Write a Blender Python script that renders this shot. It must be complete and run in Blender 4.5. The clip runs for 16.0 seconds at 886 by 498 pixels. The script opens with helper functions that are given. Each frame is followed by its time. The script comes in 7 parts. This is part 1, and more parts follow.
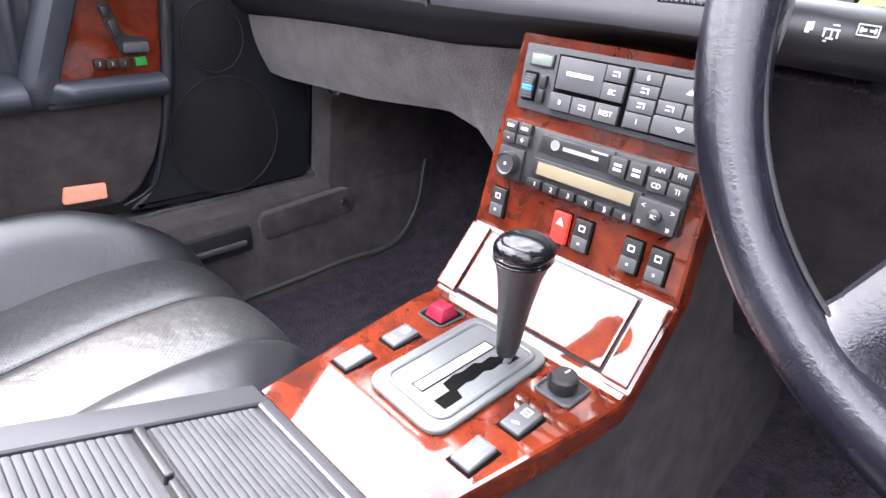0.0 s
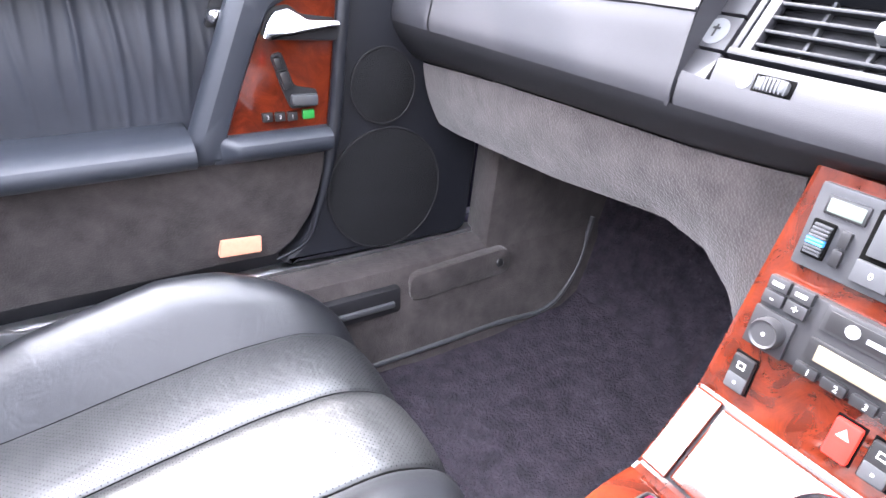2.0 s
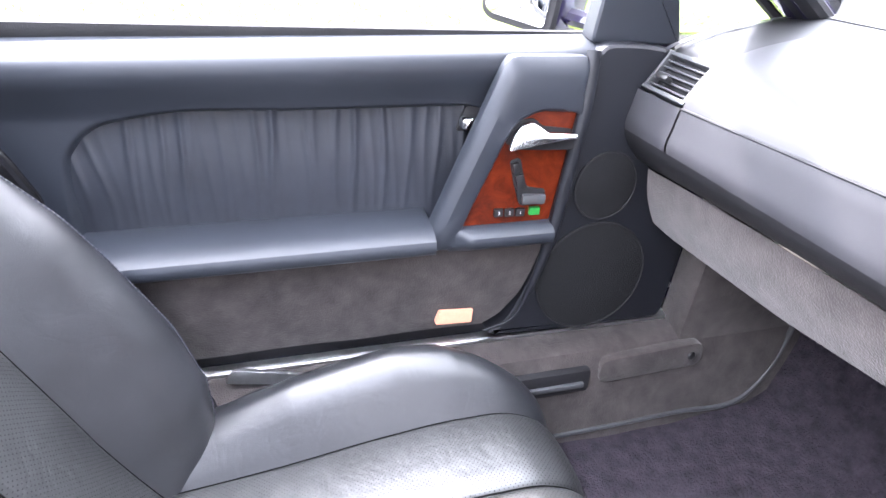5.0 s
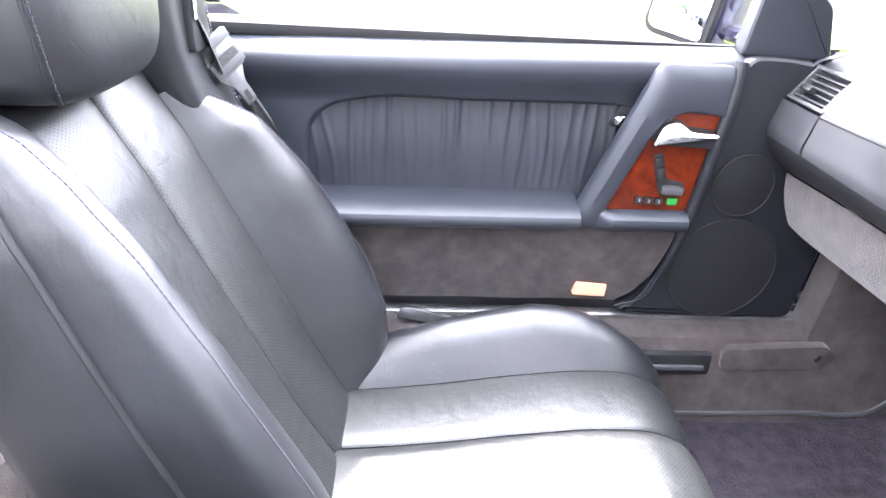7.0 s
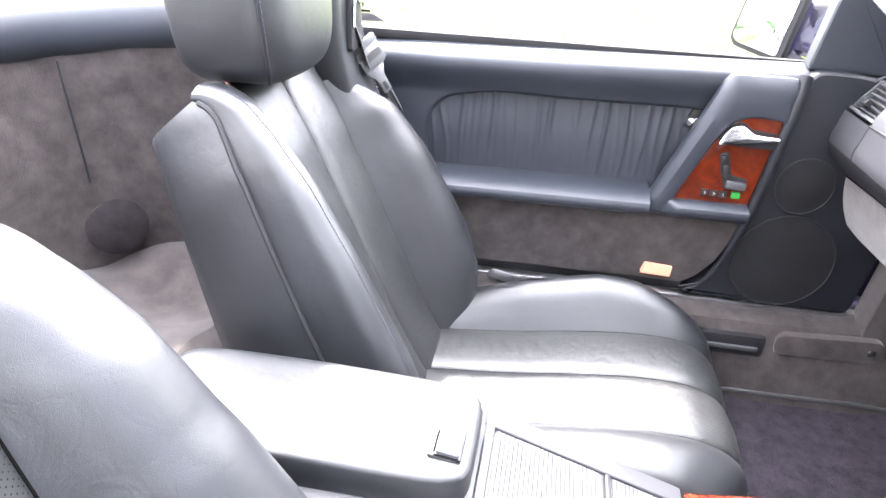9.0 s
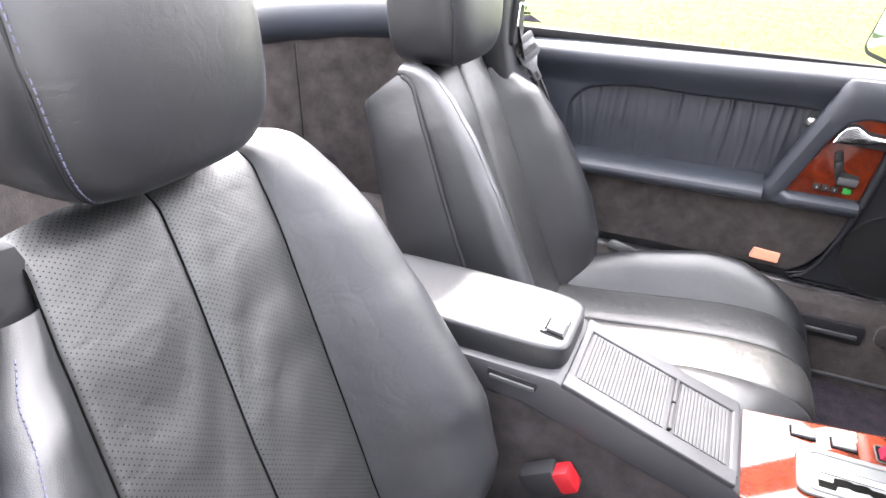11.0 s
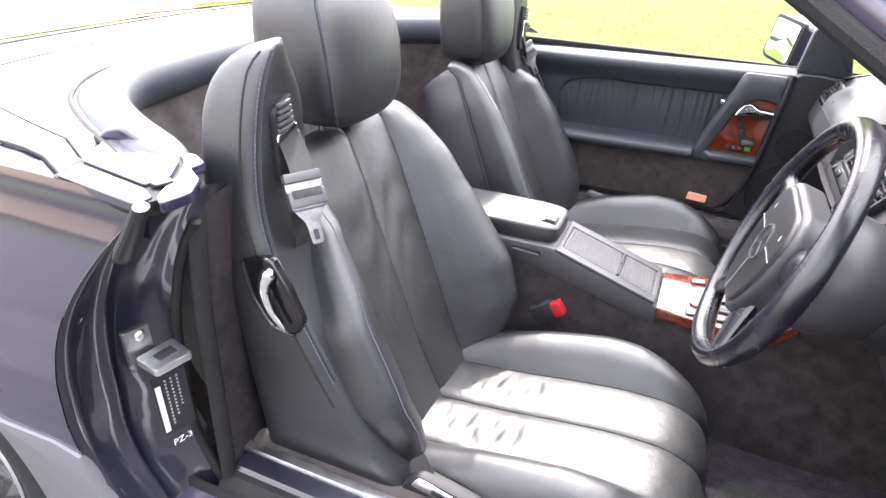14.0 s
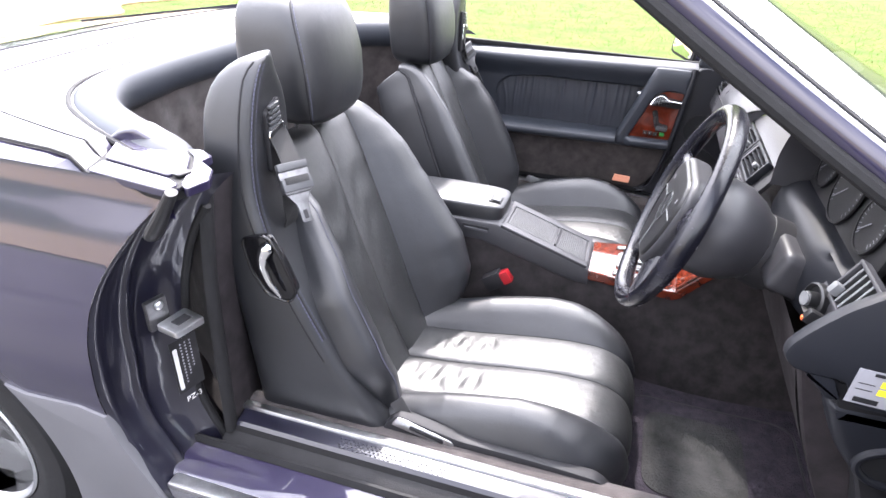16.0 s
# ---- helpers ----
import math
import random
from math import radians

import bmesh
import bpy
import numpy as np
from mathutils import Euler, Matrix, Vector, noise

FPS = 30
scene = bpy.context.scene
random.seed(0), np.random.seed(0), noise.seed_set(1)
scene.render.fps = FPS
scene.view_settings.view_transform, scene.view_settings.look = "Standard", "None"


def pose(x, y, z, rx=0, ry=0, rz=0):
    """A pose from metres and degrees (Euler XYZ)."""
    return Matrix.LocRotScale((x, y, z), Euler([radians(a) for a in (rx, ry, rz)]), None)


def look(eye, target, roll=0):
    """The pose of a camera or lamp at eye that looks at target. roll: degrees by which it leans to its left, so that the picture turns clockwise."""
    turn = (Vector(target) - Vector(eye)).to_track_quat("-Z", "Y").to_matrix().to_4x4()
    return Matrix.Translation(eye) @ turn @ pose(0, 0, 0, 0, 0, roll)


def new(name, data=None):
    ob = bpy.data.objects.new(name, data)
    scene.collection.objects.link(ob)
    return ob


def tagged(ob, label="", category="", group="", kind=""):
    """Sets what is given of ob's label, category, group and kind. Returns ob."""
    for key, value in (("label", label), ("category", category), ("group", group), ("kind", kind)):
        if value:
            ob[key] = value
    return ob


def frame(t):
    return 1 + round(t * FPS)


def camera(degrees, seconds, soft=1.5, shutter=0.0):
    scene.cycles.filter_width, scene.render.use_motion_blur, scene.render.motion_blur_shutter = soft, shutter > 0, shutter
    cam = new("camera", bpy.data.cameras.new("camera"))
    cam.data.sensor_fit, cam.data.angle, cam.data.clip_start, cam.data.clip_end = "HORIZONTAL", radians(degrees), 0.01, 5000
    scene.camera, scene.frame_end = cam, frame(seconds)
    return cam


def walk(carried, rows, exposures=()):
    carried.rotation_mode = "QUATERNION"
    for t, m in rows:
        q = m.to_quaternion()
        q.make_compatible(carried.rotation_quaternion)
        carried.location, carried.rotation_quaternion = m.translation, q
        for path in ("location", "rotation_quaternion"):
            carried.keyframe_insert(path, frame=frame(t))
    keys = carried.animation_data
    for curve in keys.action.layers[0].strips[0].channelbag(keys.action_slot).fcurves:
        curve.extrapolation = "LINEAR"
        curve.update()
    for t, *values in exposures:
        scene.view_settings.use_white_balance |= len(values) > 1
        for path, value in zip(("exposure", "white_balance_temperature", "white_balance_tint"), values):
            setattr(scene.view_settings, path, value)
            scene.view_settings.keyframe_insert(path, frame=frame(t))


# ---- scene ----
cam = camera(72.4, 16.0)
PATH = [
    (0, (0.275, 0.349, 0.855), (-0.996, 1.601, -0.049), 2.6),
    (0.5, (0.237, 0.357, 0.87), (-1.058, 1.58, -0.038), 2.8),
    (1, (0.196, 0.374, 0.874), (-1.149, 1.534, -0.047), 2.7),
    (1.5, (0.143, 0.395, 0.892), (-1.285, 1.44, -0.04), 2.6),
    (2, (0.103, 0.398, 0.912), (-1.401, 1.324, -0.026), 2.5),
    (2.5, (0.062, 0.401, 0.935), (-1.505, 1.195, -0.021), 2.6),
    (3, (0.006, 0.399, 0.95), (-1.585, 1.138, -0.01), 2.6),
    (3.5, (-0.054, 0.415, 0.979), (-1.647, 1.137, 0.009), 2.6),
    (4, (-0.036, 0.388, 1.025), (-1.641, 1.081, 0.053), 2.7),
    (4.5, (0.005, 0.353, 1.061), (-1.631, 0.971, 0.091), 2.9),
    (5, (0.055, 0.31, 1.059), (-1.623, 0.795, 0.084), 2.6),
    (7.5, (0.278, 0.264, 1.101), (-1.471, 0.225, 0.131), 1.7),
    (8, (0.326, 0.28, 1.117), (-1.413, 0.182, 0.133), 1.7),
    (8.5, (0.386, 0.3, 1.118), (-1.355, 0.124, 0.15), 1.7),
    (9, (0.453, 0.314, 1.129), (-1.271, -0.008, 0.167), 1.4),
    (9.5, (0.511, 0.322, 1.137), (-1.18, -0.131, 0.17), 1.3),
    (10, (0.559, 0.34, 1.141), (-1.094, -0.233, 0.172), 1.2),
    (12.5, (1.021, 0.437, 1.21), (-0.549, -0.342, 0.247), 1.2),
    (13, (1.124, 0.456, 1.228), (-0.473, -0.265, 0.264), 1.5),
    (13.5, (1.212, 0.481, 1.273), (-0.389, -0.229, 0.307), 1.4),
    (14, (1.283, 0.515, 1.281), (-0.325, -0.178, 0.315), 1.3),
    (14.5, (1.338, 0.562, 1.29), (-0.281, -0.101, 0.322), 1.2),
    (15, (1.377, 0.574, 1.305), (-0.269, -0.019, 0.334), 1.3),
    (15.5, (1.43, 0.567, 1.325), (-0.233, 0.03, 0.352), 1.6),
    (16, (1.473, 0.546, 1.336), (-0.196, 0.03, 0.362), 1.6),
]
EXPOSURES = [(0.0, 2.75, 6400, 16), (1.0, 3.46, 6350, 16), (2.0, 3.68, 6250, 17), (5.0, 3.75, 6250, 16), (8.0, 3.95, 6450, 15), (10.0, 3.42, 6700, 14), (12.5, 2.84, 6950, 14), (16.0, 2.36, 6450, 16)]
walk(cam, [(t, look(eye, target, roll)) for t, eye, target, roll in PATH], EXPOSURES)

# ---- world, sun ----
SUN_TO = Vector((-0.70, -0.28, 1.0)).normalized()
world = bpy.data.worlds.new("sky")
scene.world = world
world.use_nodes = True
wn = world.node_tree.nodes
sky = wn.new("ShaderNodeTexSky")
sky.sky_type, sky.sun_disc = "NISHITA", False
sky.sun_elevation = math.asin(SUN_TO.z)
sky.sun_rotation = math.atan2(SUN_TO.x, SUN_TO.y)
sky.air_density, sky.dust_density, sky.ozone_density = 1.0, 2.5, 1.0
# thin bright cloud over the whole sky, broken by blue
wl = world.node_tree.links
wtc, cloud, cover, wmix = (wn.new(k) for k in ("ShaderNodeTexCoord", "ShaderNodeTexNoise", "ShaderNodeValToRGB", "ShaderNodeMix"))
cloud.inputs["Scale"].default_value, cloud.inputs["Detail"].default_value, cloud.inputs["Roughness"].default_value = 2.2, 7, 0.55
cover.color_ramp.elements[0].position, cover.color_ramp.elements[1].position = 0.34, 0.58
wmix.data_type = "RGBA"
up_part, up_gain, up_tint = (wn.new(k) for k in ("ShaderNodeSeparateXYZ", "ShaderNodeMapRange", "ShaderNodeVectorMath"))
up_gain.inputs["To Min"].default_value, up_gain.inputs["To Max"].default_value = 0.62, 1.40
up_tint.operation = "SCALE"
up_tint.inputs[0].default_value = (9.15, 9.3, 9.85)
wl.new(wtc.outputs["Generated"], cloud.inputs["Vector"])
wl.new(wtc.outputs["Generated"], up_part.inputs[0])
wl.new(up_part.outputs["Z"], up_gain.inputs["Value"])
near_sun, glow_gain, glow_all = (wn.new(k) for k in ("ShaderNodeVectorMath", "ShaderNodeMapRange", "ShaderNodeMath"))
near_sun.operation, near_sun.inputs[1].default_value = "DOT_PRODUCT", SUN_TO
glow_gain.inputs["From Min"].default_value, glow_gain.inputs["To Min"].default_value, glow_gain.inputs["To Max"].default_value = -0.2, 0.85, 1.75
glow_gain.interpolation_type = "SMOOTHSTEP"
glow_all.operation = "MULTIPLY"
wl.new(wtc.outputs["Generated"], near_sun.inputs[0])
wl.new(near_sun.outputs["Value"], glow_gain.inputs["Value"])
wl.new(up_gain.outputs[0], glow_all.inputs[0])
wl.new(glow_gain.outputs[0], glow_all.inputs[1])
wl.new(glow_all.outputs[0], up_tint.inputs["Scale"])
wl.new(up_tint.outputs[0], wmix.inputs[7])
wl.new(cloud.outputs["Fac"], cover.inputs[0])
wl.new(cover.outputs[0], wmix.inputs[0])
wl.new(sky.outputs[0], wmix.inputs[6])
wl.new(wmix.outputs[2], wn["Background"].inputs[0])
wn["Background"].inputs[1].default_value = 0.15
sun_data = bpy.data.lights.new("sun", "SUN")
sun_data.energy, sun_data.angle, sun_data.color = 2.3, radians(2.5), (1.0, 0.970, 0.93)
sun = new("sun", sun_data)
sun.matrix_world = look(SUN_TO * 30, (0, 0, 0))

# ---- materials ----
def material(name, color, rough=0.5, metal=0.0, var=0.0, vscale=8.0, dark=None, grain=0.0, gscale=400.0,
             relief=0.0, rscale=30.0, coat=0.0, sheen=0.0, spec=0.5, rvar=0.0):
    """Two scales of variation: broad (var, vscale, relief, rscale) and fine (grain, gscale)."""
    m = bpy.data.materials.new(name)
    m.use_nodes = True
    nt = m.node_tree
    b = nt.nodes["Principled BSDF"]
    b.inputs["Roughness"].default_value, b.inputs["Metallic"].default_value = rough, metal
    b.inputs["Coat Weight"].default_value, b.inputs["Coat Roughness"].default_value = coat, 0.04
    b.inputs["Sheen Weight"].default_value, b.inputs["Specular IOR Level"].default_value = sheen, spec
    b.inputs["Sheen Roughness"].default_value = 0.5
    tc = nt.nodes.new("ShaderNodeTexCoord")
    col = (*color, 1)
    b.inputs["Base Color"].default_value = col
    if var:
        n1 = nt.nodes.new("ShaderNodeTexNoise")
        n1.inputs["Scale"].default_value, n1.inputs["Detail"].default_value, n1.inputs["Roughness"].default_value = vscale, 6, 0.6
        nt.links.new(tc.outputs["Object"], n1.inputs["Vector"])
        ramp = nt.nodes.new("ShaderNodeValToRGB")
        d = dark or tuple(c * (1 - var) for c in color)
        ramp.color_ramp.elements[0].color, ramp.color_ramp.elements[1].color = (*d, 1), (*[min(1, c * (1 + 0.5 * var)) for c in color], 1)
        ramp.color_ramp.elements[0].position, ramp.color_ramp.elements[1].position = 0.32, 0.68
        nt.links.new(n1.outputs["Fac"], ramp.inputs[0])
        nt.links.new(ramp.outputs[0], b.inputs["Base Color"])
        if rvar:
            mr = nt.nodes.new("ShaderNodeMapRange")
            mr.inputs["To Min"].default_value, mr.inputs["To Max"].default_value = rough - rvar, rough + rvar
            nt.links.new(n1.outputs["Fac"], mr.inputs["Value"])
            nt.links.new(mr.outputs[0], b.inputs["Roughness"])
    last = None
    if relief:
        n2 = nt.nodes.new("ShaderNodeTexNoise")
        n2.inputs["Scale"].default_value, n2.inputs["Detail"].default_value = rscale, 3
        nt.links.new(tc.outputs["Object"], n2.inputs["Vector"])
        bp = nt.nodes.new("ShaderNodeBump")
        bp.inputs["Strength"].default_value, bp.inputs["Distance"].default_value = relief, 0.01
        nt.links.new(n2.outputs["Fac"], bp.inputs["Height"])
        last = bp
    if grain:
        n3 = nt.nodes.new("ShaderNodeTexVoronoi")
        n3.inputs["Scale"].default_value = gscale
        nt.links.new(tc.outputs["Object"], n3.inputs["Vector"])
        bp = nt.nodes.new("ShaderNodeBump")
        bp.inputs["Strength"].default_value, bp.inputs["Distance"].default_value = grain, 0.001
        nt.links.new(n3.outputs["Distance"], bp.inputs["Height"])
        if last:
            nt.links.new(last.outputs[0], bp.inputs["Normal"])
        last = bp
    if last:
        nt.links.new(last.outputs[0], b.inputs["Normal"])
    return m


def glowing(m, color, strength):
    b = m.node_tree.nodes["Principled BSDF"]
    b.inputs["Emission Color"].default_value, b.inputs["Emission Strength"].default_value = (*color, 1), strength
    return m


def creased(m, scale, strength):
    """Adds the fine sharp wrinkles of used leather to a material's relief."""
    nt = m.node_tree
    b = nt.nodes["Principled BSDF"]
    tc = next(n for n in nt.nodes if n.type == "TEX_COORD")
    n = nt.nodes.new("ShaderNodeTexNoise")
    n.inputs["Scale"].default_value, n.inputs["Detail"].default_value, n.inputs["Distortion"].default_value = scale, 3, 1.2
    nt.links.new(tc.outputs["Object"], n.inputs["Vector"])
    ramp = nt.nodes.new("ShaderNodeValToRGB")
    e = ramp.color_ramp.elements
    e[0].position, e[1].position = 0.43, 0.57
    ramp.color_ramp.interpolation = "EASE"
    e[0].color = e[1].color = (1, 1, 1, 1)
    k = e.new(0.5)
    k.color = (0, 0, 0, 1)
    nt.links.new(n.outputs["Fac"], ramp.inputs[0])
    bp = nt.nodes.new("ShaderNodeBump")
    bp.inputs["Strength"].default_value, bp.inputs["Distance"].default_value = strength, 0.004
    nt.links.new(ramp.outputs[0], bp.inputs["Height"])
    nt.links.new(b.inputs["Normal"].links[0].from_socket, bp.inputs["Normal"])
    nt.links.new(bp.outputs[0], b.inputs["Normal"])
    return m


def perforated(name, color, pitch=0.0062):
    """Leather with rows of small punched holes."""
    m = creased(material(name, color, 0.45, var=0.25, vscale=14, grain=0.14, gscale=1100, relief=0.13, rscale=45, rvar=0.08, spec=0.85), 20.0, 0.055)
    nt = m.node_tree
    b = nt.nodes["Principled BSDF"]
    tc = next(n for n in nt.nodes if n.type == "TEX_COORD")
    sep = nt.nodes.new("ShaderNodeSeparateXYZ")
    nt.links.new(tc.outputs["UV"], sep.inputs[0])

    def calc(op, a, c=None):
        n = nt.nodes.new("ShaderNodeMath")
        n.operation = op
        for k, v in ((0, a), (1, c)):
            if v is None:
                continue
            if isinstance(v, (int, float)):
                n.inputs[k].default_value = v
            else:
                nt.links.new(v, n.inputs[k])
        return n.outputs[0]
    # holes lie on a diagonal lattice of the unwrapped metres
    p = calc("COSINE", calc("MULTIPLY", calc("ADD", sep.outputs[0], sep.outputs[1]), math.pi / pitch))
    q = calc("COSINE", calc("MULTIPLY", calc("SUBTRACT", sep.outputs[0], sep.outputs[1]), math.pi / pitch))
    hole = calc("GREATER_THAN", calc("MULTIPLY", calc("MULTIPLY", p, p), calc("MULTIPLY", q, q)), 0.80)
    mix = nt.nodes.new("ShaderNodeMix")
    mix.data_type = "RGBA"
    old = b.inputs["Base Color"].links[0].from_socket
    nt.links.new(hole, mix.inputs[0])
    nt.links.new(old, mix.inputs[6])
    mix.inputs[7].default_value = (0.008, 0.008, 0.009, 1)
    nt.links.new(calc("SUBTRACT", 0.85, calc("MULTIPLY", hole, 0.75)), b.inputs["Specular IOR Level"])
    nt.links.new(mix.outputs[2], b.inputs["Base Color"])
    bp = nt.nodes.new("ShaderNodeBump")
    bp.inputs["Strength"].default_value, bp.inputs["Distance"].default_value, bp.invert = 0.2, 0.001, True
    nt.links.new(hole, bp.inputs["Height"])
    nt.links.new(b.inputs["Normal"].links[0].from_socket, bp.inputs["Normal"])
    nt.links.new(bp.outputs[0], b.inputs["Normal"])
    return m


def burl(name, lacquer):
    """Polished red-brown burr walnut under thick clear lacquer."""
    m = material(name, (0.25, 0.045, 0.014), 0.45, coat=1.0, spec=0.05)
    m.node_tree.nodes["Principled BSDF"].inputs["Coat IOR"].default_value = lacquer
    nt = m.node_tree
    b = nt.nodes["Principled BSDF"]
    tc = next(n for n in nt.nodes if n.type == "TEX_COORD")
    n1 = nt.nodes.new("ShaderNodeTexNoise")
    n1.inputs["Scale"].default_value, n1.inputs["Detail"].default_value, n1.inputs["Distortion"].default_value = 22, 8, 1.6
    n2 = nt.nodes.new("ShaderNodeTexVoronoi")
    n2.inputs["Scale"].default_value = 26
    nt.links.new(tc.outputs["Object"], n1.inputs["Vector"])
    nt.links.new(n1.outputs["Color"], n2.inputs["Vector"])
    ramp = nt.nodes.new("ShaderNodeValToRGB")
    e = ramp.color_ramp.elements
    e[0].position, e[0].color = 0.28, (0.040, 0.0065, 0.003, 1)
    e[1].position, e[1].color = 0.75, (0.150, 0.022, 0.006, 1)
    k = e.new(0.5)
    k.color = (0.100, 0.0135, 0.0045, 1)
    nt.links.new(n1.outputs["Fac"], ramp.inputs[0])
    mix = nt.nodes.new("ShaderNodeMix")
    mix.data_type, mix.blend_type = "RGBA", "MULTIPLY"
    mix.inputs[0].default_value = 0.35
    nt.links.new(ramp.outputs[0], mix.inputs[6])
    nt.links.new(n2.outputs["Distance"], mix.inputs[7])
    nt.links.new(mix.outputs[2], b.inputs["Base Color"])
    return m


def glass(name, tint=(1, 1, 1)):
    m = bpy.data.materials.new(name)
    m.use_nodes = True
    nt = m.node_tree
    nt.nodes.remove(nt.nodes["Principled BSDF"])
    tr, gl, mx, fr = (nt.nodes.new(k) for k in ("ShaderNodeBsdfTransparent", "ShaderNodeBsdfGlossy", "ShaderNodeMixShader", "ShaderNodeFresnel"))
    tr.inputs[0].default_value = (*tint, 1)
    gl.inputs["Roughness"].default_value = 0.01
    fr.inputs[0].default_value = 1.5
    nt.links.new(fr.outputs[0], mx.inputs[0])
    nt.links.new(tr.outputs[0], mx.inputs[1])
    nt.links.new(gl.outputs[0], mx.inputs[2])
    nt.links.new(mx.outputs[0], nt.nodes["Material Output"].inputs[0])
    return m


LEATHER = creased(material("black_leather", (0.0095, 0.0104, 0.0128), 0.43, var=0.3, vscale=9, grain=0.14, gscale=1100, relief=0.07, rscale=30, rvar=0.09, spec=0.80), 17.0, 0.034)
RIMSKIN = material("worn_rim_leather", (0.0065, 0.0065, 0.011), 0.26, var=0.4, vscale=30, grain=0.09, gscale=900, relief=0.032, rscale=170, rvar=0.08, spec=0.6)
PERF = perforated("perforated_leather", (0.0115, 0.0123, 0.0132))
DOORSKIN = material("blue_grey_vinyl", (0.0190, 0.0225, 0.0300), 0.47, var=0.2, vscale=5, grain=0.12, gscale=1000, rvar=0.05, spec=0.45)
PLEAT = material("pleated_leather", (0.020, 0.023, 0.031), 0.5, var=0.25, vscale=12, grain=0.12, gscale=900, relief=0.05, rscale=30)
SUEDE = material("grey_suede", (0.048, 0.041, 0.040), 0.95, var=0.42, vscale=26, grain=0.6, gscale=420, sheen=0.2, spec=0.15, relief=0.05, rscale=220)
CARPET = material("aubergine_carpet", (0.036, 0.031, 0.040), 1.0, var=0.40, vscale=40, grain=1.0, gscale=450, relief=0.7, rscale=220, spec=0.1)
MATCLOTH = material("grey_mat", (0.036, 0.036, 0.036), 1.0, var=0.35, vscale=20, grain=1.0, gscale=500, relief=0.5, rscale=180, spec=0.1)
DASH = material("dash_vinyl", (0.027, 0.027, 0.031), 0.45, var=0.2, vscale=6, grain=0.07, gscale=1400, rvar=0.05)
FRONTPANEL = material("smooth_navy_moulding", (0.0090, 0.0100, 0.0135), 0.48, var=0.15, vscale=8, grain=0.10, gscale=900, spec=0.34)
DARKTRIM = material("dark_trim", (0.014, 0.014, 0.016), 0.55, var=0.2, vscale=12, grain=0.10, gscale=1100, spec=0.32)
PLASTIC = material("grey_plastic", (0.050, 0.052, 0.056), 0.42, var=0.15, vscale=20, grain=0.05, gscale=1400)
LIGHTPLASTIC = material("mid_grey_plastic", (0.13, 0.135, 0.14), 0.5, var=0.15, vscale=20, grain=0.06, gscale=1400)
BUTTON = material("black_button", (0.013, 0.013, 0.014), 0.36, var=0.2, vscale=40, grain=0.04, gscale=1400)
RADIOKEY = material("radio_black", (0.026, 0.026, 0.028), 0.40, var=0.15, vscale=30, grain=0.04, gscale=1400)
RADIOFACE = material("radio_front", (0.019, 0.019, 0.021), 0.44, var=0.12, vscale=25, grain=0.04, gscale=1400)
GLOSSBLACK = material("polished_black", (0.006, 0.006, 0.007), 0.14, var=0.2, vscale=40, spec=0.6)
FASCIA = material("fascia_grey", (0.032, 0.033, 0.036), 0.46, var=0.12, vscale=25, grain=0.04, gscale=1400)
PIT = material("dark_recess", (0.0025, 0.0025, 0.0025), 0.9, var=0.2, vscale=40, spec=0.05)
WOOD = burl("burl_wood", 1.8)
DOORWOOD = burl("burl_wood_door", 1.45)
CHROME = material("chrome", (0.72, 0.73, 0.75), 0.12, metal=1.0, var=0.1, vscale=30)
STEEL = material("brushed_steel", (0.66, 0.67, 0.68), 0.30, metal=1.0, var=0.2, vscale=40, grain=0.3, gscale=800)
PAINT = material("blue_black_paint", (0.014, 0.011, 0.032), 0.45, coat=1.0, var=0.2, vscale=3, spec=0.2)
PAINT.node_tree.nodes["Principled BSDF"].inputs["Coat IOR"].default_value = 1.75
CLADDING = material("satin_grey_cladding", (0.115, 0.115, 0.125), 0.46, metal=0.2, coat=0.25, var=0.12, vscale=4)
RUBBER = material("black_rubber", (0.012, 0.012, 0.013), 0.7, var=0.3, vscale=20, grain=0.4, gscale=600, spec=0.3)
WHITE = material("white_print", (0.55, 0.55, 0.54), 0.6, var=0.1, vscale=60)
YELLOW = material("yellow_print", (0.75, 0.60, 0.03), 0.6, var=0.1, vscale=60)
LABELGREY = material("grey_label", (0.26, 0.26, 0.28), 0.5, var=0.1, vscale=30)
REDPLASTIC = material("red_plastic", (0.30, 0.009, 0.014), 0.4, var=0.2, vscale=40)
MAROON = material("maroon_plastic", (0.20, 0.012, 0.03), 0.25, var=0.2, vscale=60)
HAZARD = glowing(material("lit_red_switch", (0.6, 0.015, 0.012), 0.4, var=0.1, vscale=80), (1.0, 0.05, 0.025), 0.16)
GREEN = material("green_switch", (0.015, 0.20, 0.035), 0.4, var=0.2, vscale=80)
LAMPGLOW = glowing(material("lit_lamp_lens", (0.40, 0.17, 0.11), 0.3, var=0.2, vscale=60), (1.0, 0.46, 0.32), 0.085)
LCD = material("amber_display", (0.17, 0.145, 0.098), 0.25, var=0.08, vscale=30)
LCDGREY = material("pale_display", (0.42, 0.45, 0.44), 0.2, var=0.08, vscale=30)
LCDGREEN = material("grey_green_display", (0.13, 0.155, 0.135), 0.15, var=0.08, vscale=30)
ORANGE = material("orange_mark", (0.8, 0.12, 0.02), 0.5, var=0.1, vscale=60)
BLUEMARK = material("blue_mark", (0.05, 0.25, 0.6), 0.5, var=0.1, vscale=60)
GRILLE = material("speaker_cloth", (0.0095, 0.0100, 0.0115), 0.75, var=0.2, vscale=30, grain=1.0, gscale=900, spec=0.25)
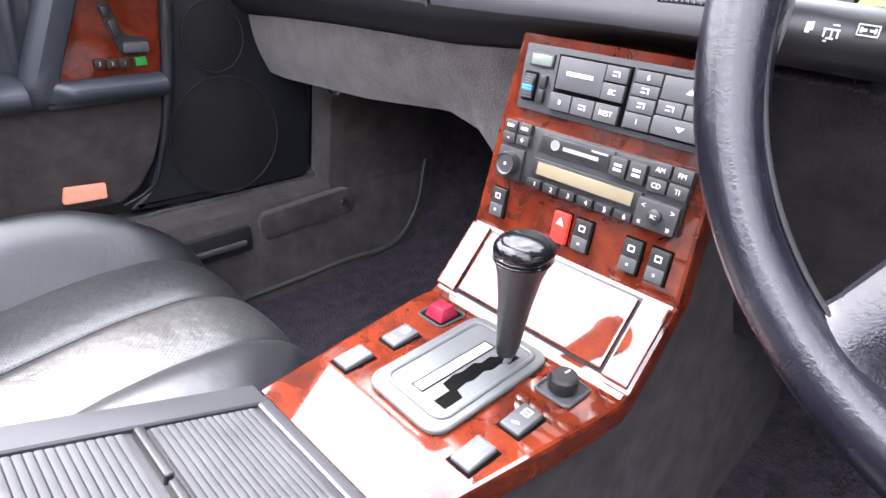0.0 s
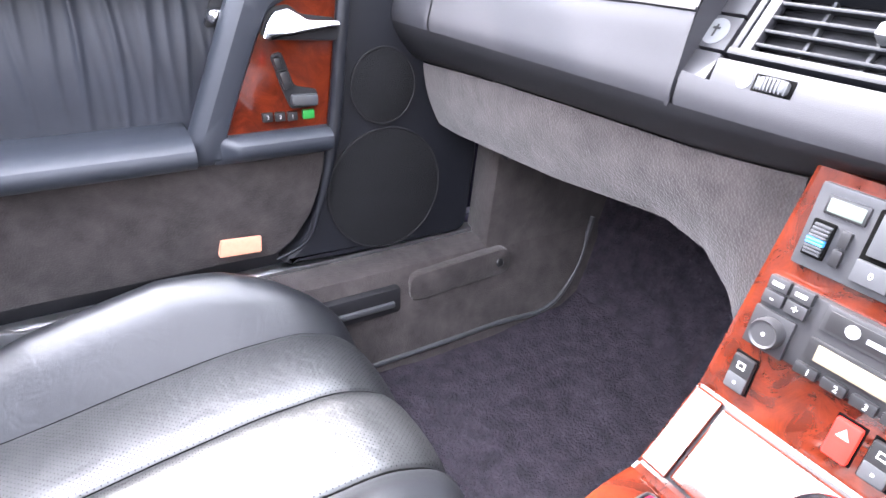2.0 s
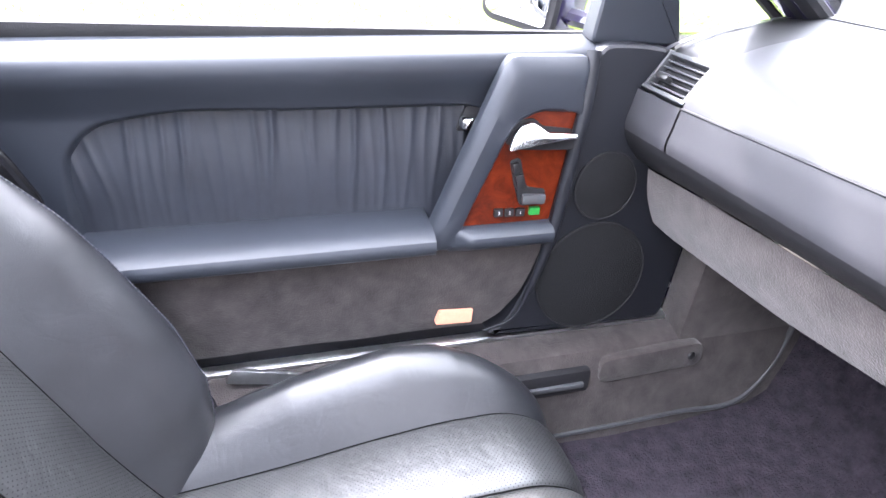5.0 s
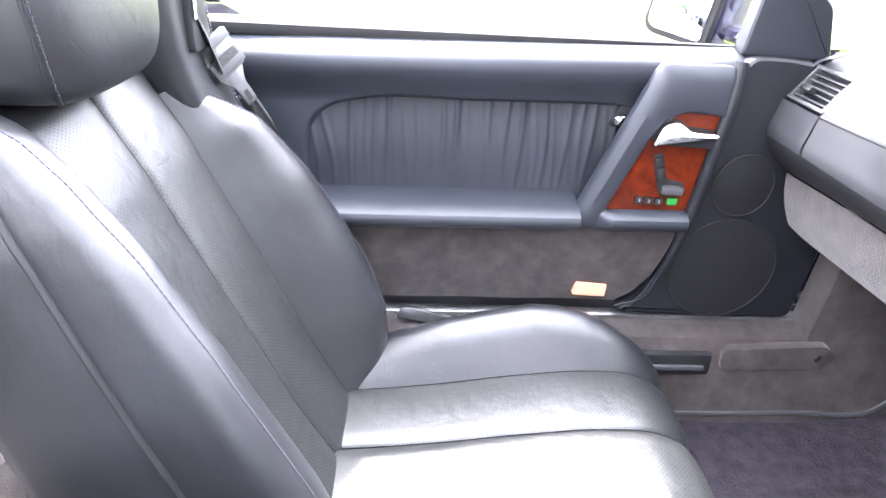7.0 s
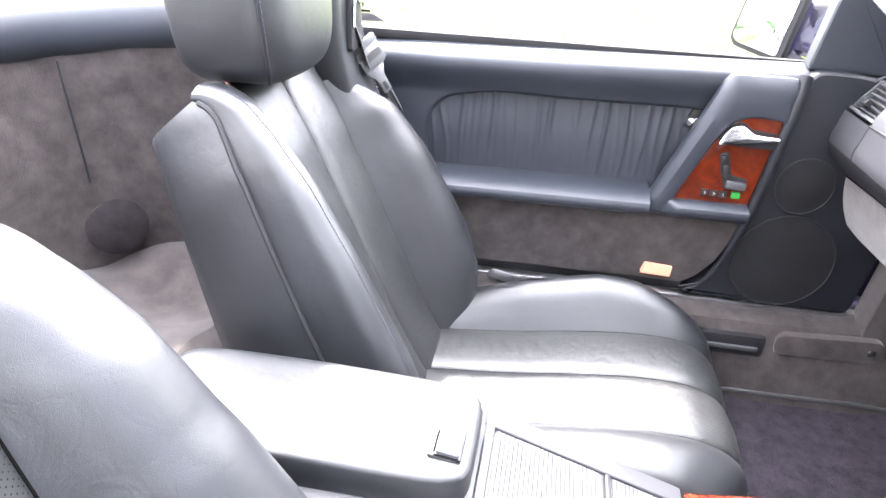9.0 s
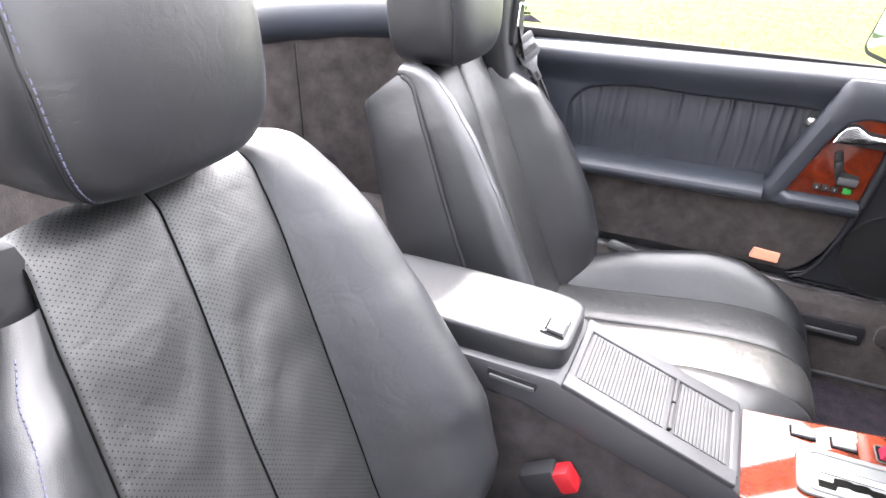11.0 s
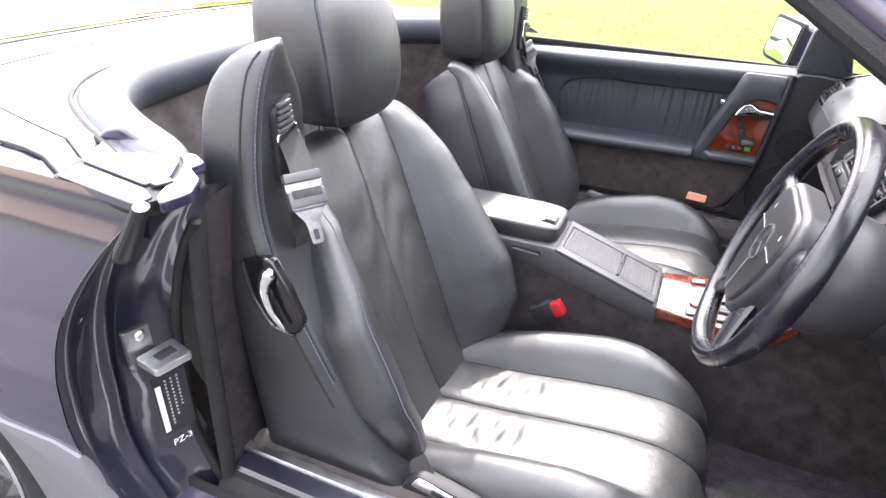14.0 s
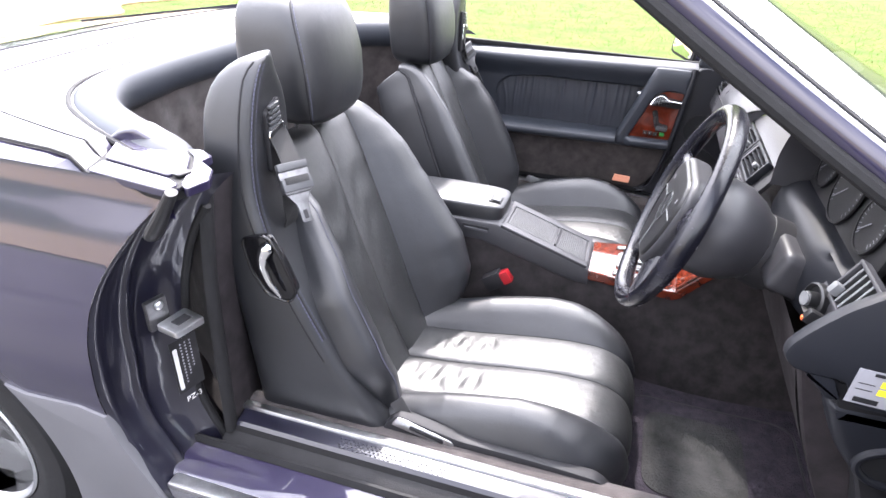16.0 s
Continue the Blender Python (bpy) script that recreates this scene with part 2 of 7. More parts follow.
BELT = material("belt_webbing", (0.016, 0.016, 0.017), 0.75, var=0.2, vscale=30, grain=0.8, gscale=1100)
PALETHREAD = material("pale_blue_thread", (0.075, 0.078, 0.120), 0.8, var=0.2, vscale=80)
STITCH = material("blue_grey_thread", (0.030, 0.032, 0.045), 0.8, var=0.2, vscale=80)
GATE = material("gate_grey", (0.078, 0.083, 0.085), 0.48, var=0.12, vscale=40, grain=0.05, gscale=1400)
RIBS = material("roller_grey", (0.046, 0.047, 0.050), 0.56, var=0.2, vscale=30, grain=0.10, gscale=1300, spec=0.28)
LINING = material("dark_lining", (0.026, 0.0225, 0.0245), 0.95, var=0.4, vscale=24, grain=0.5, gscale=400, spec=0.15, relief=0.06, rscale=200)
BROWNSUEDE = material("brown_suede", (0.030, 0.0265, 0.0275), 0.95, var=0.5, vscale=26, grain=0.5, gscale=900, sheen=0.06, spec=0.15, relief=0.15, rscale=60)
DULLSTEEL = material("dull_steel", (0.19, 0.19, 0.195), 0.38, metal=1.0, var=0.3, vscale=60, grain=0.3, gscale=800)
JAMB = material("satin_body_paint", (0.007, 0.007, 0.015), 0.34, var=0.25, vscale=6, coat=0.8)
ALLOY = material("silver_alloy", (0.62, 0.63, 0.65), 0.3, metal=0.8, coat=0.4, var=0.1, vscale=10)
GLASS = glass("clear_glass", (0.93, 0.96, 0.95))
MIRROR = material("mirror_glass", (0.85, 0.88, 0.9), 0.02, metal=1.0)
ASPHALT = material("asphalt", (0.055, 0.054, 0.052), 0.9, var=0.4, vscale=1.5, grain=0.8, gscale=60, relief=0.4, rscale=25)
GRASS = material("meadow_grass", (0.032, 0.068, 0.008), 0.9, var=0.45, vscale=2.4, dark=(0.078, 0.080, 0.022), spec=0.1, relief=0.25, rscale=9)
BLADE = material("grass_blade", (0.043, 0.088, 0.010), 0.9, var=0.4, vscale=0.8, dark=(0.062, 0.080, 0.016), spec=0.05)
EARTH = material("dry_earth", (0.26, 0.19, 0.10), 0.95, var=0.4, vscale=2.0, relief=0.5, rscale=8)
WOODLAND = material("far_trees", (0.035, 0.06, 0.025), 0.9, var=0.5, vscale=0.3, relief=0.8, rscale=1.2)


# ---- building helpers ----
def thing(name, at, label, category, group="", kind=""):
    ob = new(name)
    ob.empty_display_size = 0.05
    ob.location = at
    bpy.context.view_layer.update()
    return tagged(ob, label, category, group, kind)


def origin_of(ob):
    o, v = ob, Vector((0, 0, 0))
    while o is not None:
        v += o.location
        o = o.parent
    return v


def part(name, bm, mat, parent, label="", smooth=30, uv=None):
    """Links a bmesh, given in world metres, as one mesh object under a thing or a part."""
    bmesh.ops.translate(bm, verts=bm.verts, vec=-origin_of(parent))
    me = bpy.data.meshes.new(name)
    bm.to_mesh(me)
    bm.free()
    me.materials.append(mat)
    if smooth:
        me.shade_smooth()
        me.set_sharp_from_angle(angle=radians(smooth))
    ob = new(name, me)
    ob.parent = parent
    if label:
        ob["label"] = label
    return ob


def whole(name, bm, mat, at, label, category, kind="", group="", smooth=30):
    """A thing of one mesh."""
    bmesh.ops.translate(bm, verts=bm.verts, vec=-Vector(at))
    me = bpy.data.meshes.new(name)
    bm.to_mesh(me)
    bm.free()
    me.materials.append(mat)
    me.shade_smooth()
    me.set_sharp_from_angle(angle=radians(smooth))
    ob = new(name, me)
    ob.location = at
    return tagged(ob, label, category, group, kind)


def spline(pts, n):
    """n points of a smooth curve through pts."""
    p = np.array(pts, float)
    d = np.r_[0, np.cumsum(np.linalg.norm(np.diff(p, axis=0), axis=1))]
    t = np.linspace(0, d[-1], n)
    m = np.gradient(p, d, axis=0)
    i = np.clip(np.searchsorted(d, t, side="right") - 1, 0, len(p) - 2)
    h = (d[i + 1] - d[i])[:, None]
    s = ((t - d[i])[:, None]) / h
    return (2 * s**3 - 3 * s**2 + 1) * p[i] + (s**3 - 2 * s**2 + s) * h * m[i] + (-2 * s**3 + 3 * s**2) * p[i + 1] + (s**3 - s**2) * h * m[i + 1]


def poly(pts, n):
    """n points evenly along straight pieces."""
    p = np.array(pts, float)
    d = np.r_[0, np.cumsum(np.linalg.norm(np.diff(p, axis=0), axis=1))]
    t = np.linspace(0, d[-1], n)
    return np.stack([np.interp(t, d, p[:, k]) for k in range(p.shape[1])], 1)


def surface(g, around=False, caps=False, uv=None):
    """A bmesh skin over a grid of points (n, m, 3); around closes the second way, caps its ends."""
    n, m = g.shape[:2]
    bm = bmesh.new()
    v = [[bm.verts.new(g[i, j]) for j in range(m)] for i in range(n)]
    lay = bm.loops.layers.uv.new("flat") if uv is not None else None
    for i in range(n - 1):
        for j in range(m if around else m - 1):
            k = (j + 1) % m
            f = bm.faces.new((v[i][j], v[i + 1][j], v[i + 1][k], v[i][k]))
            if lay:
                for lo, (a, b) in zip(f.loops, ((i, j), (i + 1, j), (i + 1, k), (i, k))):
                    lo[lay].uv = uv[a, b]
    if caps:
        bm.faces.new(v[0])
        bm.faces.new(v[-1][::-1])
    bmesh.ops.recalc_face_normals(bm, faces=bm.faces)
    return bm


def rbox(c, size, bev=0.004, rot=None, seg=2, taper=None):
    """A box with rounded edges; taper scales its top."""
    bm = bmesh.new()
    bmesh.ops.create_cube(bm, size=1)
    if taper:
        for v in bm.verts:
            if v.co.z > 0:
                v.co.x *= taper[0]
                v.co.y *= taper[1]
    bmesh.ops.scale(bm, vec=size, verts=bm.verts)
    if bev:
        bmesh.ops.bevel(bm, geom=bm.edges[:], offset=bev, segments=seg, affect="EDGES", profile=0.6)
    if rot is not None:
        bmesh.ops.transform(bm, matrix=rot if isinstance(rot, Matrix) else Euler([radians(a) for a in rot]).to_matrix().to_4x4(), verts=bm.verts)
    bmesh.ops.translate(bm, verts=bm.verts, vec=c)
    return bm


def prism(outline, axis, lo, hi, bev=0.003, seg=2):
    """A plate: an outline in the two other axes, from lo to hi along axis, with rounded rims."""
    bm = bmesh.new()

    def at(p, k):
        q = list(p)
        q.insert("xyz".index(axis), k)
        return q
    a = [bm.verts.new(at(p, lo)) for p in outline]
    b = [bm.verts.new(at(p, hi)) for p in outline]
    bm.faces.new(a)
    bm.faces.new(b[::-1])
    for i in range(len(a)):
        j = (i + 1) % len(a)
        bm.faces.new((a[j], a[i], b[i], b[j]))
    bmesh.ops.recalc_face_normals(bm, faces=bm.faces)
    if bev:
        rims = [e for e in bm.edges if all(v in a for v in e.verts) or all(v in b for v in e.verts)]
        bmesh.ops.bevel(bm, geom=rims, offset=bev, segments=seg, affect="EDGES", profile=0.6)
    return bm


def rounded(pts, r, n=4):
    """An outline with its corners rounded."""
    out = []
    k = len(pts)
    for i in range(k):
        p, a, b = Vector(pts[i]), Vector(pts[i - 1]), Vector(pts[(i + 1) % k])
        ra = min(r, (a - p).length * 0.45)
        rb = min(r, (b - p).length * 0.45)
        s, e = p + (a - p).normalized() * ra, p + (b - p).normalized() * rb
        for j in range(n + 1):
            t = j / n
            out.append(tuple((1 - t) ** 2 * s + 2 * t * (1 - t) * p + t * t * e))
    return out


def tube(pts, r, n=10, closed=False, flat=1.0, up=(0, 0, 1)):
    """A round (or flattened) bar along points; r is a number or one per point."""
    p = np.array(pts, float)
    k = len(p)
    t = np.gradient(p, axis=0) if not closed else np.roll(p, -1, 0) - np.roll(p, 1, 0)
    t /= np.linalg.norm(t, axis=1)[:, None]
    rr = np.full(k, r) if np.isscalar(r) else np.array(r)
    side = np.cross(t, np.array(up, float))
    side /= np.linalg.norm(side, axis=1)[:, None] + 1e-9
    top = np.cross(side, t)
    a = np.linspace(0, 2 * np.pi, n, endpoint=False)
    g = p[:, None] + rr[:, None, None] * (np.cos(a)[None, :, None] * side[:, None] + flat * np.sin(a)[None, :, None] * top[:, None])
    if closed:
        g = np.concatenate([g, g[:1]])
        bm = surface(g, around=True)
        bmesh.ops.remove_doubles(bm, verts=bm.verts, dist=1e-6)
        return bm
    return surface(g, around=True, caps=True)


def lathe(profile, m, n=24):
    """Turns (radius, height) pairs round the z axis of the pose m."""
    a = np.linspace(0, 2 * np.pi, n, endpoint=False)
    g = np.array([[(r * math.cos(t), r * math.sin(t), h) for t in a] for r, h in profile])
    bm = surface(g, around=True, caps=True)
    bmesh.ops.transform(bm, matrix=m, verts=bm.verts)
    return bm


def turned(x, z):
    """Pose whose z axis is z, at x."""
    return Matrix.Translation(x) @ Vector(z).to_track_quat("Z", "Y").to_matrix().to_4x4()


def writing(text, size, m, mat, parent, name="lettering"):
    """Raised letters of the built-in font, as a mesh part."""
    cu = bpy.data.curves.new(name, "FONT")
    cu.body, cu.size, cu.extrude, cu.align_x, cu.align_y = text, size, 0.0002, "CENTER", "CENTER"
    tmp = bpy.data.objects.new(name, cu)
    me = bpy.data.meshes.new_from_object(tmp)
    bm = bmesh.new()
    bm.from_mesh(me)
    bpy.data.objects.remove(tmp)
    bpy.data.meshes.remove(me)
    bmesh.ops.transform(bm, matrix=m, verts=bm.verts)
    return part(name, bm, mat, parent, smooth=0)


def bump(x, c, w):
    return np.exp(-((x - c) / w) ** 2)


def step(x, a, b):
    t = np.clip((x - a) / (b - a), 0, 1)
    return t * t * (3 - 2 * t)


# ---- ground and surroundings ----
def ground():
    bm = bmesh.new()
    xs = np.r_[-3000, -600, -150, -60, np.linspace(-40, 40, 41), 60, 150, 600, 3000]
    g = np.array([[(x, y, -0.02) for y in xs] for x in xs])
    whole("ground", surface(g), GRASS, (0, 0, 0), "bright green meadow reaching to the horizon", "meadow", "structure")
    g = np.array([[(x, y, 0.0 - 0.012 * (abs(x - 3.8) / 5.7) ** 8) for y in np.linspace(-60, 60, 61)] for x in np.linspace(-1.9, 9.5, 24)])
    whole("road", surface(g), ASPHALT, (0, 0, 0), "narrow worn asphalt lane beside the meadow", "road", "structure")
    g = np.array([[(x, y, 0.02 - 0.00001 * (y + 70) ** 2) for y in np.linspace(-160, -14, 20)] for x in np.linspace(-200, 9, 30)])
    whole("field", surface(g), EARTH, (0, 0, 0), "dry straw-coloured stubble field behind the car", "field", "structure")
    g = np.array([[(x, y, 0.05 + 0.0004 * x) for y in np.linspace(-200, 200, 30)] for x in np.linspace(10.5, 250, 20)])
    whole("field", surface(g), EARTH, (0, 0, 0), "dry straw-coloured stubble field across the lane", "field", "structure")
    rng = np.random.default_rng(4)
    edge = [(-5.6 + (4.2 + rng.uniform(-0.7, 0.7)) * math.cos(t), -9.6 + (2.9 + rng.uniform(-0.5, 0.5)) * math.sin(t)) for t in np.linspace(0, 2 * np.pi, 40, endpoint=False)]
    whole("bare_earth", prism(rounded(edge, 0.3, 2), "z", -0.05, 0.004, 0), EARTH, (0, 0, 0), "patch of bare straw-coloured earth in the meadow", "earth", "structure")
    a = np.linspace(0, 2 * np.pi, 181)
    rng = np.random.default_rng(3)
    hgt = 9 + 5 * np.sin(a * 3 + 1) + 3 * np.sin(a * 11) + rng.uniform(-1, 1, 181)
    g = np.array([[(420 * math.cos(t), 420 * math.sin(t), 0), (424 * math.cos(t), 424 * math.sin(t), h * 0.7), (440 * math.cos(t), 440 * math.sin(t), h)] for t, h in zip(a, hgt)])
    whole("backdrop", surface(g), WOODLAND, (0, 0, 0), "low line of distant dark trees on the horizon", "trees", "structure")
    rng = np.random.default_rng(7)
    n = 30000
    x = -1.9 - 11 * rng.random(n) ** 1.5
    y = rng.uniform(-9, 6, n)
    h = rng.uniform(0.0, 0.035, n) * (1 + 0.8 * (x > -2.4))
    a = rng.uniform(0, 2 * np.pi, n)
    lean = rng.uniform(-0.08, 0.08, (n, 2))
    w = rng.uniform(0.0015, 0.004, n)
    v = np.empty((n, 3, 3))
    v[:, 0] = np.stack([x - w * np.cos(a), y - w * np.sin(a), np.full(n, -0.02)], 1)
    v[:, 1] = np.stack([x + w * np.cos(a), y + w * np.sin(a), np.full(n, -0.02)], 1)
    v[:, 2] = np.stack([x + lean[:, 0], y + lean[:, 1], h], 1)
    me = bpy.data.meshes.new("grass")
    me.from_pydata(v.reshape(-1, 3).tolist(), [], np.arange(3 * n).reshape(-1, 3).tolist())
    me.materials.append(BLADE)
    tagged(new("grass", me), "long green and straw-dry grass blades on the verge", "grass", "", "stuff")


ground()


# ---- car floor and sills ----
def mirrored(bm):
    """Mirrors a bmesh to the other side of the car."""
    bmesh.ops.scale(bm, vec=(-1, 1, 1), verts=bm.verts)
    bmesh.ops.reverse_faces(bm, faces=bm.faces)
    return bm


def sided(bm, s):
    return bm if s > 0 else mirrored(bm)


def along_y(section, ys, s=1):
    """A section of (x, z) pairs drawn along y."""
    return sided(surface(np.array([[(x, y, z) for x, z in section] for y in ys])), s)


def floor_and_sills():
    prof = [(-0.35, 0.27), (0.05, 0.264), (0.5, 0.268), (1.06, 0.274), (1.14, 0.288), (1.185, 0.36), (1.23, 0.52), (1.28, 0.80)]
    pts = spline(prof, 40)
    rng = np.random.default_rng(2)
    g = np.array([[(x, y, z + rng.normal(0, 0.0012)) for x in np.linspace(-0.72, 0.72, 60)] for y, z in pts])
    fl = whole("floor", surface(g), CARPET, (0, 0, 0), "dark aubergine carpet on the car floor", "carpet", "structure")
    under = rbox((0, 0.2, 0.20), (1.66, 3.0, 0.06), 0.01)
    whole("underbody", under, DARKTRIM, (0, 0, 0.2), "dark pressed steel underside of the car", "car body", "structure")
    for s, nm in ((1, "sill_driver_side"), (-1, "sill_passenger_side")):
        sill = thing(nm, (s * 0.72, 0.3, 0.30), "suede covered door sill with a polished metal strip", "door sill", "", "structure")
        ys = np.linspace(-0.16, 1.22, 40)
        part("sill_cover", along_y([(0.61, 0.255), (0.625, 0.33), (0.635, 0.40), (0.648, 0.428), (0.668, 0.437), (0.705, 0.438)], ys, s), SUEDE, sill, "grey suede covering")
        part("metal_strip", sided(rbox((0.704, 0.46, 0.441), (0.020, 1.14, 0.012), 0.004, (0, -12 * s, 0) if s > 0 else (0, -12, 0)), s), STEEL, sill, "bright polished metal strip")
        part("tread_strip", along_y([(0.714, 0.441), (0.720, 0.442), (0.744, 0.436), (0.750, 0.428)], np.linspace(-0.10, 1.03, 20), s), JAMB, sill, "blue-dark satin tread strip")
        part("channel", along_y([(0.750, 0.429), (0.753, 0.416), (0.770, 0.408), (0.778, 0.402)], np.linspace(-0.12, 1.05, 20), s), RUBBER, sill, "black drain channel")
        dots = bmesh.new()
        for a in range(24):
            for b in range(4):
                c = bmesh.ops.create_cube(dots, size=1)["verts"]
                bmesh.ops.scale(dots, vec=(0.003, 0.003, 0.002), verts=c)
                bmesh.ops.translate(dots, vec=(0.723 + 0.006 * b, 0.12 + 0.009 * a + 0.0045 * (b % 2), 0.4418 - 0.0015 * b), verts=c)
        pt = part("tread_dots", sided(dots, s), JAMB, sill, "small raised anti-slip dots")
        pt["kind"] = "stuff"
        part("outer_step", along_y([(0.776, 0.403), (0.782, 0.400), (0.79, 0.396), (0.850, 0.390), (0.862, 0.382)], np.linspace(-0.22, 1.25, 30), s), PAINT, sill, "glossy dark painted step")
        part("step_side", along_y([(0.885, 0.380), (0.888, 0.36), (0.884, 0.30), (0.86, 0.20)], np.linspace(-0.22, 1.25, 30), s), CLADDING, sill, "satin grey lower cladding")
        part("scuff_plate", sided(rbox((0.872, 0.46, 0.382), (0.030, 1.25, 0.012), 0.005), s), STEEL, sill, "brushed metal scuff plate")
        part("step_seal", along_y([(0.776, 0.404), (0.780, 0.412), (0.786, 0.412), (0.790, 0.398)], np.linspace(-0.20, 1.2, 30), s), RUBBER, sill, "black rubber sill seal")
        if s < 0:
            flap = rounded([(0.79, 0.418), (0.985, 0.428), (0.99, 0.378), (0.79, 0.370)], 0.02)
            part("cover_flap", sided(prism(flap, "x", 0.628, 0.655, 0.003), s), SUEDE, sill, "suede screw flap")
            part("screw", sided(lathe([(0.006, 0), (0.008, 0.002), (0.006, 0.004), (0.002, 0.005)], turned((0.628, 0.964, 0.402), (-1, 0, 0.2))), s), BUTTON, sill, "small screw")
            part("lever_recess", sided(rbox((0.637, 0.672, 0.384), (0.024, 0.20, 0.046), 0.006), s), DARKTRIM, sill, "black release lever recess")
            part("release_lever", sided(rbox((0.624, 0.685, 0.380), (0.010, 0.15, 0.010), 0.004), s), PLASTIC, sill, "grey release lever")
    for s, nm in ((1, "kick_panel_driver_side"), (-1, "kick_panel_passenger_side")):
        out = rounded([(0.945, 0.30), (0.945, 0.44), (0.96, 0.62), (1.0, 0.80), (1.45, 0.85), (1.45, 0.30)] if s < 0 else
                      [(1.01, 0.30), (1.01, 0.44), (1.02, 0.62), (1.04, 0.795), (1.45, 0.85), (1.45, 0.30)], 0.02)
        k = sided(prism(out, "x", 0.645, 0.71, 0.006), s)
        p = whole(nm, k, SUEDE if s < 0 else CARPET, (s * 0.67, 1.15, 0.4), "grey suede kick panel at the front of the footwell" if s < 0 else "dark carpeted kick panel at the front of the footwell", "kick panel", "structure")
    # the dark colour of this lining stands in for shade at the hinge post
    post = rounded([(1.00, 0.28), (0.985, 0.50), (0.962, 0.590), (0.945, 0.628), (0.922, 0.682), (0.885, 0.745), (0.868, 0.775), (0.868, 0.80), (1.08, 0.80), (1.08, 0.28)], 0.015)
    whole("front_post_lining", prism(post, "x", 0.650, 0.700, 0.012, 3), DARKTRIM, (0.68, 0.92, 0.4), "moulded lining by the door opening, coloured dark for shade", "lining", "structure")
    piping = tube(spline([(-0.615, 0.40, 0.275), (-0.616, 0.74, 0.278), (-0.617, 0.95, 0.283), (-0.618, 1.10, 0.292), (-0.630, 1.15, 0.34), (-0.64, 1.185, 0.44)], 40), 0.005, 8)
    whole("carpet_piping", piping, PLASTIC, (-0.63, 1.0, 0.27), "dark bound edge of the carpet along the sill", "carpet edge")
    mat = rounded([(0.20, 0.66), (0.57, 0.66), (0.575, 1.04), (0.20, 1.04)], 0.05, 6)
    fm = thing("floor_mat", (0.38, 0.85, 0.265), "dark grey cloth floor mat in the driver footwell", "floor mat")
    part("mat", prism(mat, "z", 0.264, 0.272, 0.003), CARPET, fm, "dark cut-pile mat")
    # grey patch added in the outline of the sunlight on the mat
    pad = rounded([(0.25, 0.70), (0.50, 0.70), (0.51, 0.88), (0.47, 0.92), (0.25, 0.92)], 0.05, 6)
    part("sunlit_patch", prism(pad, "z", 0.271, 0.2755, 0.002), MATCLOTH, fm, "grey patch shaped like the sunlit part of the mat")
    part("mat_edge", tube([(x, y, 0.270) for x, y in mat], 0.004, 6, closed=True), DARKTRIM, fm, "bound edge")
    # tunnel between the seats
    tops = [(-0.30, 0.60, 0.0815), (0.05, 0.602, 0.0815), (0.22, 0.600, 0.0815), (0.50, 0.530, 0.0805), (0.60, 0.525, 0.090), (0.70, 0.520, 0.100), (0.74, 0.530, 0.104), (0.80, 0.585, 0.104), (0.85, 0.68, 0.104), (1.30, 0.68, 0.104)]
    g = np.array([[(w * x, y, 0.25 + (z - 0.25) * f) for x, f in ((-1.35, 0.0), (-1.2, 0.25), (-1.06, 0.6), (-1.0, 0.88), (-0.995, 0.98), (-0.97, 1.0), (0.97, 1.0), (0.995, 0.98), (1.0, 0.88), (1.06, 0.6), (1.2, 0.25), (1.35, 0.0))]
                  for y, z, w in poly(tops, 50)])
    bm = surface(g)
    whole("transmission_tunnel", bm, BROWNSUEDE, (0, 0.4, 0.3), "grey suede covered tunnel between the seats", "tunnel", "structure")


floor_and_sills()


# ---- seats ----
XS = 0.40


def swept(path, lateral, width, bulge, s, flip=1, shift=None):
    """Skin of a seat zone. path: (y, z) up or along; lateral: (u, a, c) giving offsets a * bulge + c off the path."""
    n = len(path)
    t = np.gradient(path, axis=0)
    t /= np.linalg.norm(t, axis=1)[:, None]
    nrm = np.stack([-t[:, 1], t[:, 0]], 1) * flip
    g = np.empty((n, len(lateral), 3))
    uv = np.empty((n, len(lateral), 2))
    d = np.r_[0, np.cumsum(np.linalg.norm(np.diff(path, axis=0), axis=1))]
    for i in range(n):
        for j, (u, a, c) in enumerate(lateral):
            h = a * bulge[i] + c
            g[i, j] = (s * (XS + (0 if shift is None else shift[i]) + u * width[i]), path[i, 0] + nrm[i, 0] * h, path[i, 1] + nrm[i, 1] * h)
            uv[i, j] = (u, d[i])
    return g, uv


def superround(c, half, n=4.0, rows=18, cols=28, shape=None):
    """A soft cushion block: a superellipsoid, reshaped by shape(x, y, z) in units of -1 to 1."""
    g = []
    for i in range(rows + 1):
        v = -math.pi / 2 + math.pi * i / rows
        row = []
        for j in range(cols):
            w = 2 * math.pi * j / cols
            f = lambda t: math.copysign(abs(t) ** (2 / n), t)
            p = (f(math.cos(v)) * f(math.cos(w)), f(math.cos(v)) * f(math.sin(w)), f(math.sin(v)))
            q = shape(*p) if shape else p
            row.append([c[k] + half[k] * q[k] for k in range(3)])
        g.append(row)
    bm = surface(np.array(g), around=True)
    bmesh.ops.remove_doubles(bm, verts=bm.verts, dist=1e-5)
    bmesh.ops.recalc_face_normals(bm, faces=bm.faces)
    return bm


